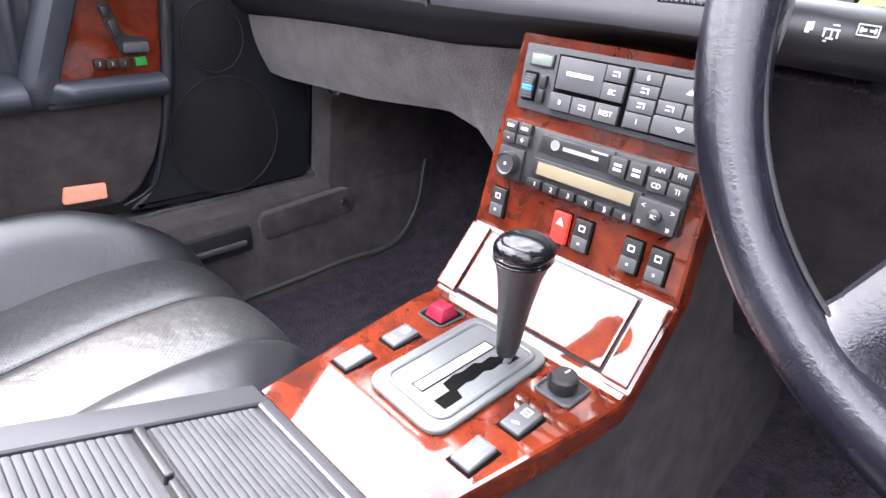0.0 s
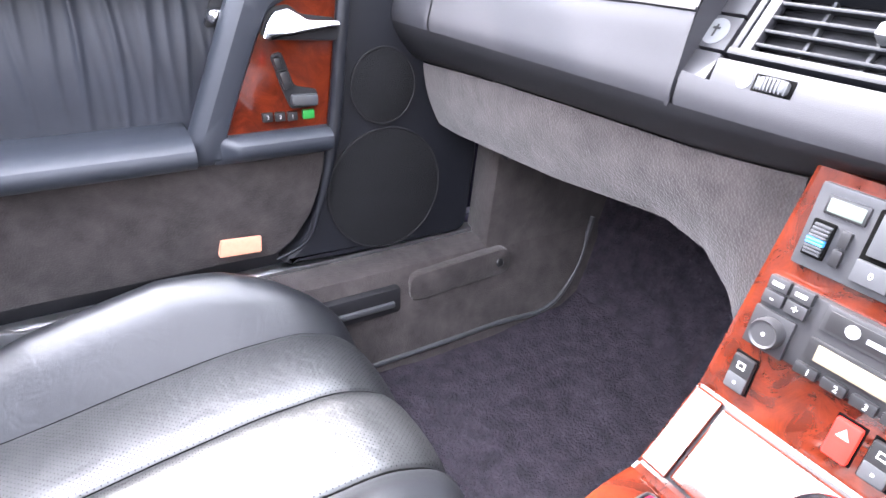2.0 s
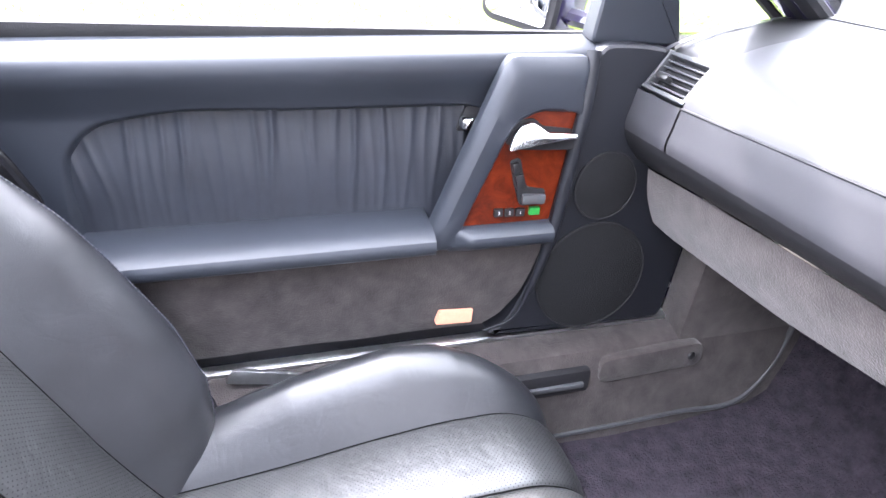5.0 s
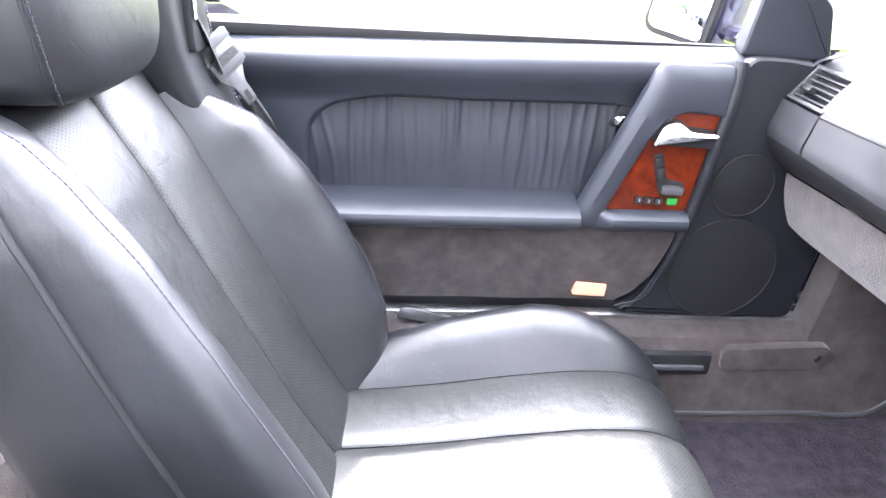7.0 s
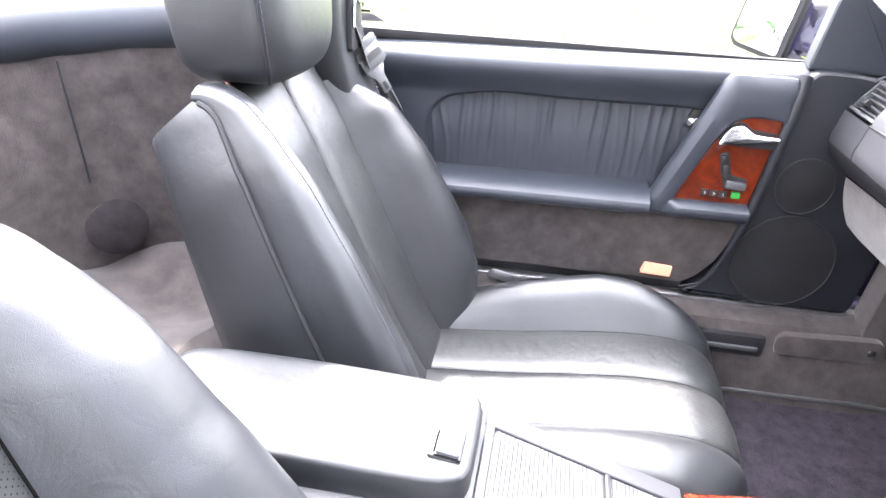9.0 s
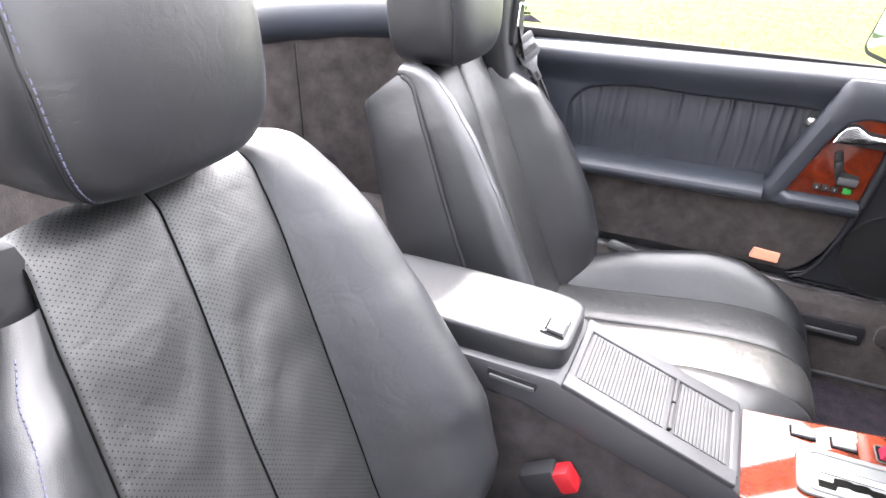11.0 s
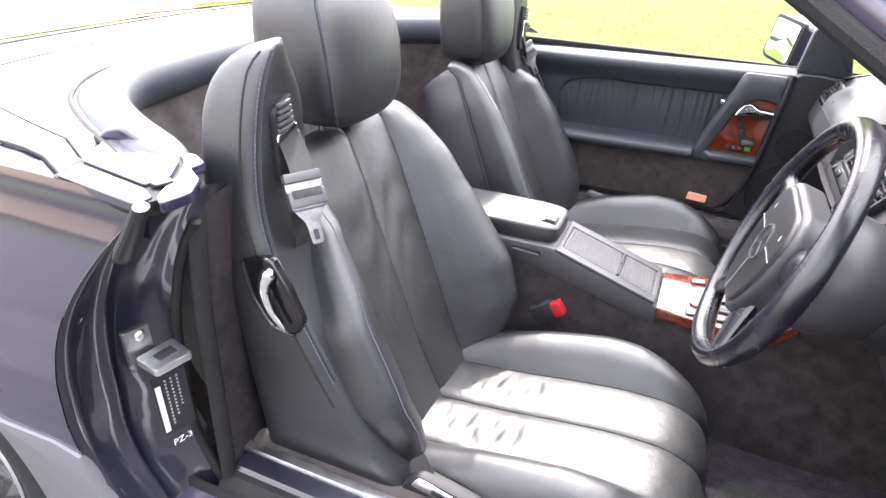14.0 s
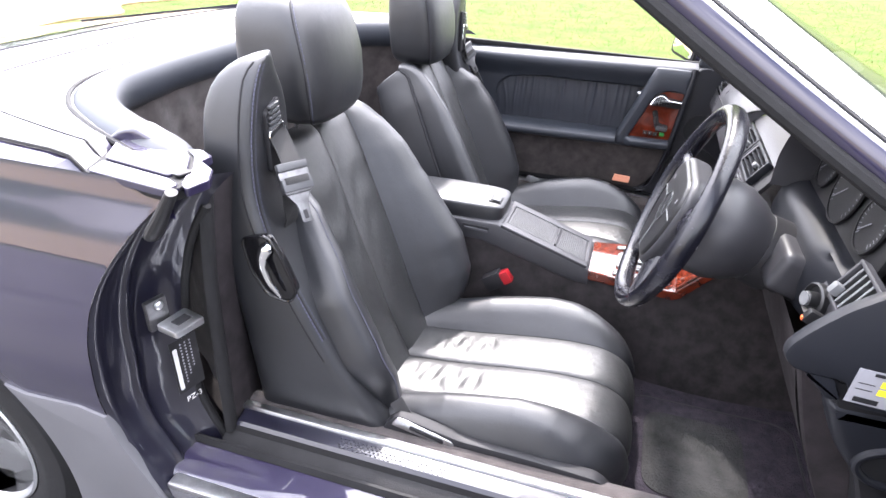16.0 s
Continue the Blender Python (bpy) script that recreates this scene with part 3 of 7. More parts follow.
def stitches(curve, parent, mat=None, size=0.0040, gap=0.0018, r=0.0008):
    """A row of short thread stitches along a curve, as one part."""
    c = np.array(curve)
    d = np.r_[0, np.cumsum(np.linalg.norm(np.diff(c, axis=0), axis=1))]
    bm = bmesh.new()
    k = 0.0
    while k + size < d[-1]:
        a, b = (Vector([np.interp(q, d, c[:, i]) for i in range(3)]) for q in (k, k + size))
        m = turned((a + b) / 2, (b - a))
        bmesh.ops.create_cone(bm, cap_ends=True, segments=5, radius1=r, radius2=r, depth=size, matrix=m)
        k += size + gap
    ob = part("stitching", bm, mat or STITCH, parent, "row of thread stitches", smooth=60)
    ob["kind"] = "stuff"
    return ob


CENTRE = [(0.0, 0, -0.0065), (0.003, 0, -0.003), (0.014, 0, 0.001), (0.04, 0, 0.0040), (0.066, 0, 0.0045), (0.09, 0, 0.0035), (0.113, 0, 0.0005), (0.125, 0, -0.003), (0.128, 0, -0.0065)]


def smooth_lateral(pts, n):
    k = np.array([1.0, 0.09, 1.0])
    return [tuple(p / k) for p in spline(np.array(pts) * k, n)]


def seam_line(path, u, c, width, bulge, s, parent, flip=1, shift=None, a=2, b=54, shape=None):
    """A thin sewn seam lying in the valley between two panels."""
    g = swept(path, [(u, 0, c)], width, bulge, s, flip, shift)[0]
    g = shape(g) if shape else g
    part("seam", tube(g[a:b, 0], 0.0013, 6, up=(1, 0, 0)), PIT, parent)


def widened(lat, u0, k):
    """Scales the part of each offset beyond u0 by k."""
    return [(math.copysign(u0 + (abs(u) - u0) * k, u), q, c) for u, q, c in lat]


def swept_wide(path, lat, u0, kk, width, bulge, s, flip=1, shift=None):
    """Like swept, with the offsets beyond u0 widened row by row."""
    rows, uvs = [], []
    for i in range(len(path)):
        g, uv = swept(path, widened(lat, u0, kk[i]), width, bulge, s, flip, shift)
        rows.append(g[i])
        uvs.append(uv[i])
    return np.array(rows), np.array(uvs)


def seat(s, label):
    st = thing("bucket_seat", (s * XS, 0.30, 0.26), label, "car seat", "front seats")
    # cushion
    NC = 150
    path = spline([(0.05, 0.40), (0.14, 0.406), (0.27, 0.420), (0.40, 0.440), (0.52, 0.452), (0.590, 0.447), (0.636, 0.422), (0.658, 0.38), (0.654, 0.31)], NC)
    sl = np.linspace(0, 1, NC)
    w = np.interp(sl, [0, 0.5, 0.8, 1], [0.97, 1.0, 0.99, 0.94])
    b = np.interp(sl, [0, 0.15, 0.35, 0.55, 0.68, 0.78, 0.88, 1], [0.012, 0.035, 0.066, 0.076, 0.060, 0.034, 0.014, 0.006])

    def round_front(g):
        off = np.abs(np.abs(g[..., 0]) - XS)
        g[..., 1] -= 0.060 * step(off, 0.09, 0.27) ** 1.5 * step(g[..., 1], 0.42, 0.62)
        return g
    rng = np.random.default_rng(5 if s > 0 else 6)
    for a in (-1, 1):
        lat = smooth_lateral([(a * u, q, c) for u, q, c in CENTRE], 33)
        g, uv = swept(path, lat, w, b, s)
        # creases pressed into the used leather
        creases = [(0.165 + 0.026 * k + rng.uniform(-0.008, 0.008), rng.uniform(0.045, 0.08), rng.uniform(-0.3, 0.3), rng.uniform(0.4, 1.0)) for k in range(7)]
        for i in range(NC):
            for j in range(33):
                y, u = g[i, j, 1], abs(lat[j][0])
                amp = 0.0034 if s > 0 else 0.0012
                d = 0.35 * math.sin(120 * y + 5 * math.sin(20 * u + a)) * math.exp(-((y - 0.25) / 0.07) ** 2)
                for cy, cu, sk, am in creases:
                    d -= am * math.exp(-((y - cy - sk * (u - cu)) / 0.0075) ** 2 - ((u - cu) / 0.035) ** 2)
                g[i, j, 2] += amp * d * math.sin(math.pi * u / 0.128)
        part("cushion_panel", surface(round_front(g), uv=uv), PERF, st, "perforated leather panel with creases" if s > 0 else "perforated leather panel", smooth=80)
    for u in (-0.128, 0, 0.128):
        seam_line(path, u, -0.0052, w, b, s, st, shape=round_front, b=int(NC * 0.93))
    for a in (-1, 1):
        lat = smooth_lateral([(a * u, q, c) for u, q, c in
                              [(0.128, 0, -0.0065), (0.134, 0.06, -0.001), (0.150, 0.36, 0.004), (0.172, 0.78, 0.004), (0.198, 1.0, 0.002), (0.224, 0.88, 0.0),
                               (0.244, 0.50, -0.006), (0.256, 0.0, -0.03), (0.254, 0, -0.075), (0.245, 0, -0.115)]], 28)
        g, uv = swept(path, lat, w, b * (1.0 if a > 0 else 0.78 if s > 0 else 0.52), s)
        part("cushion_bolster", surface(round_front(g), uv=uv), LEATHER, st, "smooth padded side bolster", smooth=80)
    # seat front below the cushion
    part("seat_base", sided(rbox((XS, 0.33, 0.285), (0.44, 0.46, 0.07), 0.015), s), DARKTRIM, st, "dark seat frame on runners")
    # backrest: path from the joint up and over the top
    sl = np.linspace(0, 1, 56)
    path = spline([(0.145, 0.385), (0.112, 0.455), (0.060, 0.58), (0.017, 0.679), (-0.05, 0.828), (-0.082, 0.905), (-0.098, 0.938), (-0.112, 0.951), (-0.130, 0.955)], 56)
    rear = spline([(-0.045, 0.34), (-0.085, 0.45), (-0.118, 0.57), (-0.152, 0.68), (-0.182, 0.77), (-0.202, 0.835), (-0.208, 0.858), (-0.209, 0.866), (-0.207, 0.872)], 56)
    w = np.interp(sl, [0, 0.25, 0.5, 0.8, 1], [1.05, 1.14, 1.17, 1.15, 1.10] if s > 0 else [1.05, 1.07, 1.07, 1.05, 1.0])
    shift = np.interp(sl, [0, 0.24, 0.5, 0.75, 0.92], [-0.012, -0.012, -0.028, -0.052, -0.066] if s > 0 else [-0.01, -0.02, -0.015, -0.005, 0.0])
    b = np.interp(sl, [0, 0.06, 0.16, 0.3, 0.55, 0.75, 0.86, 0.93, 1], [0.035, 0.070, 0.094, 0.098, 0.084, 0.062, 0.042, 0.022, 0.006] if s > 0 else [0.035, 0.070, 0.094, 0.098, 0.086, 0.068, 0.054, 0.040, 0.018])

    def crown(g):
        """Lowers the backrest top; the driver's inner corner is rounded."""
        z = g[..., 2]
        if s < 0:
            g[..., 2] = np.where(z > 0.83, 0.83 + (z - 0.83) * 0.76, z)
        else:
            z = np.where(z > 0.83, 0.83 + (z - 0.83) * 0.78, z)
            d = np.clip((0.205 - g[..., 0]) / 0.13, 0, 1)
            g[..., 2] = z - 0.016 * d ** 2 * step(z, 0.78, 0.93)
        return g
    for a in (-1, 1):
        lat = smooth_lateral([(a * u * 0.95, q, c) for u, q, c in CENTRE], 25)
        g, uv = swept(path, lat, w, b, s, -1, shift)
        g = crown(g)
        for i in range(56):
            for j in range(25):
                z, u = g[i, j, 2], lat[j][0]
                amp = 0.0014 if s > 0 else 0.0006
                g[i, j, 1] += amp * math.sin(70 * z + 60 * u + 4 * math.sin(30 * u)) * math.exp(-((z - 0.74) / 0.13) ** 2) * math.sin(math.pi * min(1, abs(u) / 0.1216))
        part("backrest_panel", surface(g, uv=uv), PERF, st, "perforated leather panel", smooth=80)
    for u in (-0.1216, 0, 0.1216):
        seam_line(path, u, -0.0052, w, b, s, st, -1, shift, shape=crown)
    prof = [(0.1216, 0, -0.0065), (0.128, 0.08, -0.001), (0.145, 0.42, 0.004), (0.168, 0.82, 0.004), (0.186, 0.98, 0.003), (0.205, 1.0, 0.0), (0.2125, 0.95, -0.003),
            (0.2175, 0.85, -0.004), (0.2200, 0.60, -0.005), (0.2205, 0.30, -0.005), (0.2195, 0.10, -0.005), (0.216, 0, -0.006)]
    for a in (-1, 1):
        pr = prof if a < 0 and s < 0 else prof[:4] + [(0.184, 0.95, 0.003), (0.200, 1.0, 0), (0.213, 0.95, -0.003), (0.221, 0.78, -0.005), (0.225, 0.45, -0.006), (0.225, 0.10, -0.008)] + prof[-2:]
        lat = smooth_lateral([(a * u, q, c) for u, q, c in pr], 36)
        ridge = int(np.argmin([abs(abs(u) - 0.204) for u, q, c in lat[:24]]))
        top, bb = 56, b.copy()
        if a > 0:
            top = 49
            bb *= np.interp(sl, [0, 0.58, 0.73, 0.82, 0.88], [1, 1, 0.90, 0.55, 0.1])
            kk = np.interp(sl, [0, 0.1, 0.28, 0.48, 0.66, 0.79, 0.88], [0.85, 1.02, 1.14, 1.08, 0.86, 0.64, 0.30] if s > 0 else [0.85, 1.05, 1.22, 1.18, 1.0, 0.75, 0.35])
        elif s > 0:
            bb *= np.interp(sl, [0, 0.1, 0.3, 0.6], [1, 1.32, 1.30, 1.04])
            kk = np.interp(sl, [0, 0.08, 0.28, 0.54, 0.75, 0.9, 1], [0.92, 1.14, 1.24, 1.10, 0.96, 0.86, 0.78])
        else:
            kk = np.interp(sl, [0, 0.08, 0.3, 0.6, 0.9, 1], [1.0, 1.18, 1.12, 0.96, 0.74, 0.66])
        g, uv = swept_wide(path, lat, 0.1216, kk, w, bb, s, -1, shift)
        if a < 0:
            # at the top the band narrows, so that the corner is rounded
            fade = step(sl, 0.80, 1.0)[:, None]
            ref = g[:, 26:27].copy()
            g[:, 26:] = ref + (g[:, 26:] - ref) * (1 - 0.20 * fade[:, :, None])
            edge = g[:, -1].copy()
            part("piping", tube(crown(np.concatenate([edge[1:55], [(edge[55][0] + s * k * 0.02, -0.131, 0.9545 - 0.010 * (k < 1)) for k in range(1, 12)]]) + np.array([-s * 0.0010, 0.001, 0])), 0.0046, 8, up=(1, 0, 0)), DARKTRIM, st, "raised dark leather piping")
        g = crown(g)
        part("backrest_bolster", surface(g[:top], uv=uv[:top]), LEATHER, st, "smooth padded side bolster", smooth=80)
        if s * a > 0 or s < 0:
            stitches(g[3:top - 2, ridge] + np.array([-s * a * 0.002, 0.0012, 0.0006]), st, PALETHREAD if s > 0 else None)
    # rear shell, flush with the inner bolster
    g = np.empty((56, 12, 3))
    xo = s * (XS + 0.16)
    for i in range(56):
        e, r = edge[i], rear[i]
        for j, (dx, fy) in enumerate(((0, 0), (-0.003, 0.12), (-0.005, 0.3), (-0.005, 0.55), (-0.002, 0.78), (0.006, 0.92), (0.022, 0.99), (0.05, 1.02))):
            g[i, j] = (e[0] + s * dx, e[1] + (r[0] - e[1]) * fy, e[2] + (r[1] - e[2]) * fy)
        for j, f in enumerate((0.35, 0.6, 0.85, 1.0)):
            g[i, 8 + j] = (g[i, 7, 0] + (xo - g[i, 7, 0]) * f, r[0] - 0.006, r[1])
    part("backrest_shell", surface(crown(g)), LEATHER, st, "leather covered rear shell", smooth=80)
    cap = []
    for x in np.linspace(0, 1, 30) ** 1.6:
        x0 = edge[55][0] + s * 0.012
        d = abs(xo - x0) * x
        low = 0.012 * (1 - min(1, d / 0.022)) ** 2
        cap.append([(x0 + (xo - x0) * x, y, z - low) for y, z in spline([(-0.128, 0.952), (-0.150, 0.936), (-0.180, 0.906), (-0.200, 0.883), (-0.207, 0.868), (-0.203, 0.852)], 14)])
    part("shell_top", surface(crown(np.array(cap))), LEATHER, st, "rear edge of the backrest top", smooth=80)
    # belt tower on the outer side
    lev = [(0.33, -0.085, 0.235, 0.215, 0.270), (0.45, -0.092, 0.175, 0.205, 0.280), (0.58, -0.10, 0.095, 0.185, 0.286), (0.72, -0.115, 0.025, 0.165, 0.286),
           (0.82, -0.136, -0.022, 0.145, 0.281), (0.90, -0.148, -0.044, 0.125, 0.272), (0.98, -0.150, -0.048, 0.114, 0.260), (1.04, -0.146, -0.046, 0.119, 0.247),
           (1.085, -0.128, -0.044, 0.138, 0.230), (1.110, -0.100, -0.043, 0.153, 0.210), (1.122, -0.072, -0.044, 0.162, 0.190), (1.126, -0.058, -0.047, 0.163, 0.176)]
    sm = spline(lev, 40)
    g = []
    for z, y0, y1, u0, u1 in sm:
        r = min(0.032, (y1 - y0) * 0.48, (u1 - u0) * 0.40)
        o = rounded([(XS + u0, y1), (XS + u1 - 0.004, y1), (XS + u1, y0), (XS + u0, y0)], r, 6)
        g.append([(s * x, y, z) for x, y in o])
    tower = part("belt_tower", surface(np.array(g), around=True, caps=True), LEATHER, st, "tall leather covered seat belt tower")
    gg = np.array(g)
    part("seam", tube(gg[12:38, 12] + np.array([s * 0.0004, 0, 0]), 0.0017, 6), DARKTRIM, tower)
    part("seam", tube(gg[14:38, 9], 0.0014, 6), DARKTRIM, tower)
    for off in (-0.006, 0.005):
        stitches(gg[14:38, 9] + np.array([s * off, 0.0012 - 0.12 * max(off, 0), 0]), tower, PALETHREAD, 0.0052, 0.0026, 0.0011)
    part("tower_filler", sided(rbox((XS + 0.105, -0.12, 0.76), (0.09, 0.09, 0.34), 0.02, (8, 0, 0)), s), LEATHER, tower, "dark leather between tower and backrest")
    # belt slot with ribbed cover
    yf = -0.038
    part("slot_frame", sided(prism(rounded([(XS + 0.154, 0.925), (XS + 0.212, 0.925), (XS + 0.212, 1.032), (XS + 0.167, 1.052)], 0.008), "y", yf - 0.012, yf, 0.003), s), DARKTRIM, tower, "black belt slot frame")
    for k in range(5):
        part("grille_rib", sided(rbox((XS + 0.190, yf + 0.001, 1.006 + 0.0088 * k), (0.037 - 0.002 * k, 0.008, 0.0062), 0.0025, (0, 8, 0)), s), PLASTIC, tower)
    part("slot_bar", sided(tube(spline([(XS + 0.213, yf + 0.003, 0.990), (XS + 0.211, yf + 0.003, 0.999), (XS + 0.200, yf + 0.003, 1.001), (XS + 0.170, yf + 0.003, 1.006), (XS + 0.165, yf + 0.003, 0.985), (XS + 0.162, yf + 0.003, 0.965)], 20), 0.0024, 8), s), CHROME, tower, "chrome belt guide bar")
    # backrest release handle in its recess
    xo = XS + 0.283
    out = rounded([(-0.066, 0.828), (-0.014, 0.842), (0.011, 0.798), (0.034, 0.739), (0.017, 0.712), (-0.028, 0.720), (-0.054, 0.764)], 0.012)
    part("handle_recess", sided(prism(out, "x", xo - 0.01, xo + 0.006, 0.003), s), GLOSSBLACK, tower, "glossy black handle recess")
    rim = [(s * (xo + 0.006), y, z) for y, z in out]
    part("recess_rim", tube(rim, 0.0030, 8, closed=True, up=(1, 0, 0)), GLOSSBLACK, tower)
    hp = spline([(xo + 0.010, -0.010, 0.830), (xo + 0.019, -0.022, 0.795), (xo + 0.021, -0.014, 0.762), (xo + 0.016, 0.006, 0.726)], 20)
    part("release_handle", sided(tube(hp, np.interp(np.linspace(0, 1, 20), [0, 0.08, 0.3, 0.9, 1], [0.006, 0.013, 0.009, 0.0055, 0.003]), 12, flat=0.6, up=(1, 0, 0)), s), CHROME, tower, "chrome backrest release handle")
    # headrest
    def head(x, y, z):
        yy = y * (1 - 0.18 * max(z, 0)) - 0.10 * z * z
        return (x * (1 - 0.10 * max(z, 0) ** 2 - 0.05 * max(-z, 0)), yy - 0.10 * z + 0.14 * (1 - x * x) * (y > 0), z)
    hc, hh = ((0.330, -0.125, 1.072), (0.132, 0.090, 0.128)) if s > 0 else ((-0.362, -0.108, 1.055), (0.124, 0.076, 0.128))
    hr = part("headrest", superround(hc, hh, 4.5, 36, 56, head), LEATHER, st, "plump leather headrest", smooth=80)
    for a in (-1, 1):
        rows = []
        for dw in (34, 38):
            w0 = radians(dw if a > 0 else 180 - dw)
            f = lambda t: math.copysign(abs(t) ** (2 / 4.5), t)
            c = []
            for v in np.linspace(-1.45, 1.45, 60):
                q = head(f(math.cos(v)) * f(math.cos(w0)), f(math.cos(v)) * f(math.sin(w0)), f(math.sin(v)))
                c.append([hc[k] + hh[k] * q[k] for k in range(3)])
            rows.append(poly(c, 60))
        part("headrest_seam", tube(rows[0], 0.0018, 6), DARKTRIM, hr, "sewn seam")
        stitches(rows[1] + np.array([0, 0.0008, 0]), hr, PALETHREAD if s > 0 else None, 0.0045, 0.0024, 0.0009)
    for a in (-1, 1):
        part("headrest_post", tube([(s * 0.335 + a * 0.05, -0.125, 0.90), (s * 0.335 + a * 0.05, -0.12, 0.98)], 0.006, 10), CHROME, st)
    # outer plastic side trim with belt slot
    out = rounded([(0.15, 0.33), (0.185, 0.445), (0.212, 0.478), (0.25, 0.470), (0.34, 0.452), (0.50, 0.450), (0.60, 0.444), (0.63, 0.420), (0.60, 0.335)] if s > 0 else [(0.15, 0.33), (0.185, 0.425), (0.27, 0.44), (0.40, 0.42), (0.585, 0.385), (0.61, 0.365), (0.58, 0.335)], 0.012)
    tr = part("side_trim", sided(prism(out, "x", XS + 0.240, XS + 0.266, 0.006), s), DARKTRIM, st, "dark plastic seat side trim")
    part("anchor_plate", sided(prism(rounded([(0.200, 0.452), (0.214, 0.474), (0.235, 0.470), (0.325, 0.446), (0.332, 0.432), (0.31, 0.430)], 0.006), "x", XS + 0.262, XS + 0.269, 0.002), s), STEEL, tr, "bright belt anchor plate")
    part("anchor_slot", sided(prism(rounded([(0.238, 0.453), (0.240, 0.463), (0.310, 0.446), (0.308, 0.437)], 0.004), "x", XS + 0.268, XS + 0.2705, 0.0005), s), DARKTRIM, tr)
    return st


def seat_belt(s):
    bt = thing("seat_belt", (s * 0.62, 0.05, 0.9), "black webbing seat belt with a steel tongue hanging on the seat", "seat belt", "seat belts")

    def strap(c, wd, normal_to):
        c = spline(c, 40)
        t = np.gradient(c, axis=0)
        t /= np.linalg.norm(t, axis=1)[:, None]
        side = np.cross(t, np.array(normal_to, float))
        side /= np.linalg.norm(side, axis=1)[:, None]
        nn = np.cross(side, t)
        g = np.stack([c - side * wd / 2 - nn * 0.0008, c + side * wd / 2 - nn * 0.0008, c + side * wd / 2 + nn * 0.0008, c - side * wd / 2 + nn * 0.0008], 1)
        return sided(surface(g, around=True, caps=True), s)
    part("webbing", strap([(0.584, -0.043, 1.000), (0.586, -0.034, 0.985), (0.602, -0.006, 0.945), (0.622, 0.014, 0.910)] if s > 0 else [(0.584, -0.043, 1.000), (0.586, -0.044, 0.985), (0.604, -0.040, 0.945), (0.622, -0.032, 0.895)], 0.044, (0.25, 1, 0.35)), BELT, bt)
    if s > 0:
        part("lower_webbing", strap([(0.622, 0.000, 0.905), (0.618, -0.004, 0.87), (0.604, -0.016, 0.84), (0.590, -0.03, 0.80)], 0.040, (0.25, 1, 0.35)), BELT, bt)
    if s > 0:
        part("anchor_webbing", strap([(0.640, 0.200, 0.49), (0.652, 0.225, 0.465), (0.662, 0.245, 0.445), (0.664, 0.262, 0.432)], 0.028, (1, 0.35, 0.2)), BELT, bt)
    yv = Vector((-0.26 * s, -0.42, 0.87)).normalized()
    zv = Vector((0.42, 0.80, 0.42) if s > 0 else (0.62, 0.60, 0.50))
    zv = (zv - yv * zv.dot(yv)).normalized()
    m = (Matrix((yv.cross(zv), yv, zv)).transposed() * 0.88).to_4x4()
    m.translation = Vector((0.626, 0.012, 0.928)) if s > 0 else Vector((-0.624, -0.034, 0.908))
    bm = prism(rounded([(-0.032, -0.030), (0.032, -0.030), (0.034, 0.018), (-0.034, 0.018)], 0.008), "z", -0.007, 0.007, 0.003)
    bmesh.ops.transform(bm, matrix=m, verts=bm.verts)
    tg = part("tongue_body", bm, DULLSTEEL, bt, "grey moulded tongue body")
    for y, sy in ((0.024, 0.016), (-0.012, 0.026)):
        bm = rbox((0, y, 0.005), (0.066, sy, 0.013), 0.003)
        bmesh.ops.transform(bm, matrix=m, verts=bm.verts)
        part("tongue_cover", bm, PLASTIC, tg)
    bm = rbox((0, -0.004, 0.0115), (0.052, 0.014, 0.0012), 0.0004)
    bmesh.ops.transform(bm, matrix=m, verts=bm.verts)
    part("webbing_window", bm, BELT, tg)
    bm = prism(rounded([(-0.030, -0.024), (0.030, -0.024), (0.012, -0.052), (0.011, -0.088), (-0.011, -0.088), (-0.012, -0.052)], 0.006), "z", -0.0015, 0.0015, 0.0005)
    bmesh.ops.transform(bm, matrix=m, verts=bm.verts)
    part("tongue_blade", bm, DULLSTEEL, tg, "steel latch blade")
    bm = prism(rounded([(-0.0045, -0.082), (0.0045, -0.082), (0.0045, -0.064), (-0.0045, -0.064)], 0.002), "z", -0.002, 0.0019, 0)
    bmesh.ops.transform(bm, matrix=m, verts=bm.verts)
    part("blade_slot", bm, DARKTRIM, tg)


for side, words in ((1, "creased black leather driver seat with belt tower and headrest"), (-1, "black leather passenger seat with belt tower and headrest")):
    seat(side, words)
    seat_belt(side)
bk = thing("belt_buckle", (0.10, 0.27, 0.47), "red seat belt buckle beside the tunnel", "buckle")
part("buckle_body", rbox((0.112, 0.272, 0.475), (0.030, 0.055, 0.045), 0.006, (35, 0, 0)), DARKTRIM, bk, "black buckle body")
part("release_button", rbox((0.113, 0.295, 0.489), (0.026, 0.044, 0.036), 0.005, (35, 0, 0)), REDPLASTIC, bk, "bright red release button")


# ---- centre console ----
def plate_frame(x, f, off=0.0):
    """A pose on the leaning radio plate: x across, f up the plate from its foot, off above its face. Local x right, y up the plate, z out."""
    a, b = Vector((0, 0.776, 0.600)), Vector((0, 0.804, 0.785))
    up = (b - a).normalized()
    out = Vector((1, 0, 0)).cross(up)
    m = Matrix((Vector((1, 0, 0)), up, out)).transposed().to_4x4()
    m.translation = a + up * f + Vector((x + 0.035 * f, 0, 0)) + out * off
    return m


def on_plate(bm, m):
    bmesh.ops.transform(bm, matrix=m, verts=bm.verts)
    return bm


def flat_frame(x, y, z, turn=0.0):
    return pose(x, y, z, 0, 0, turn)


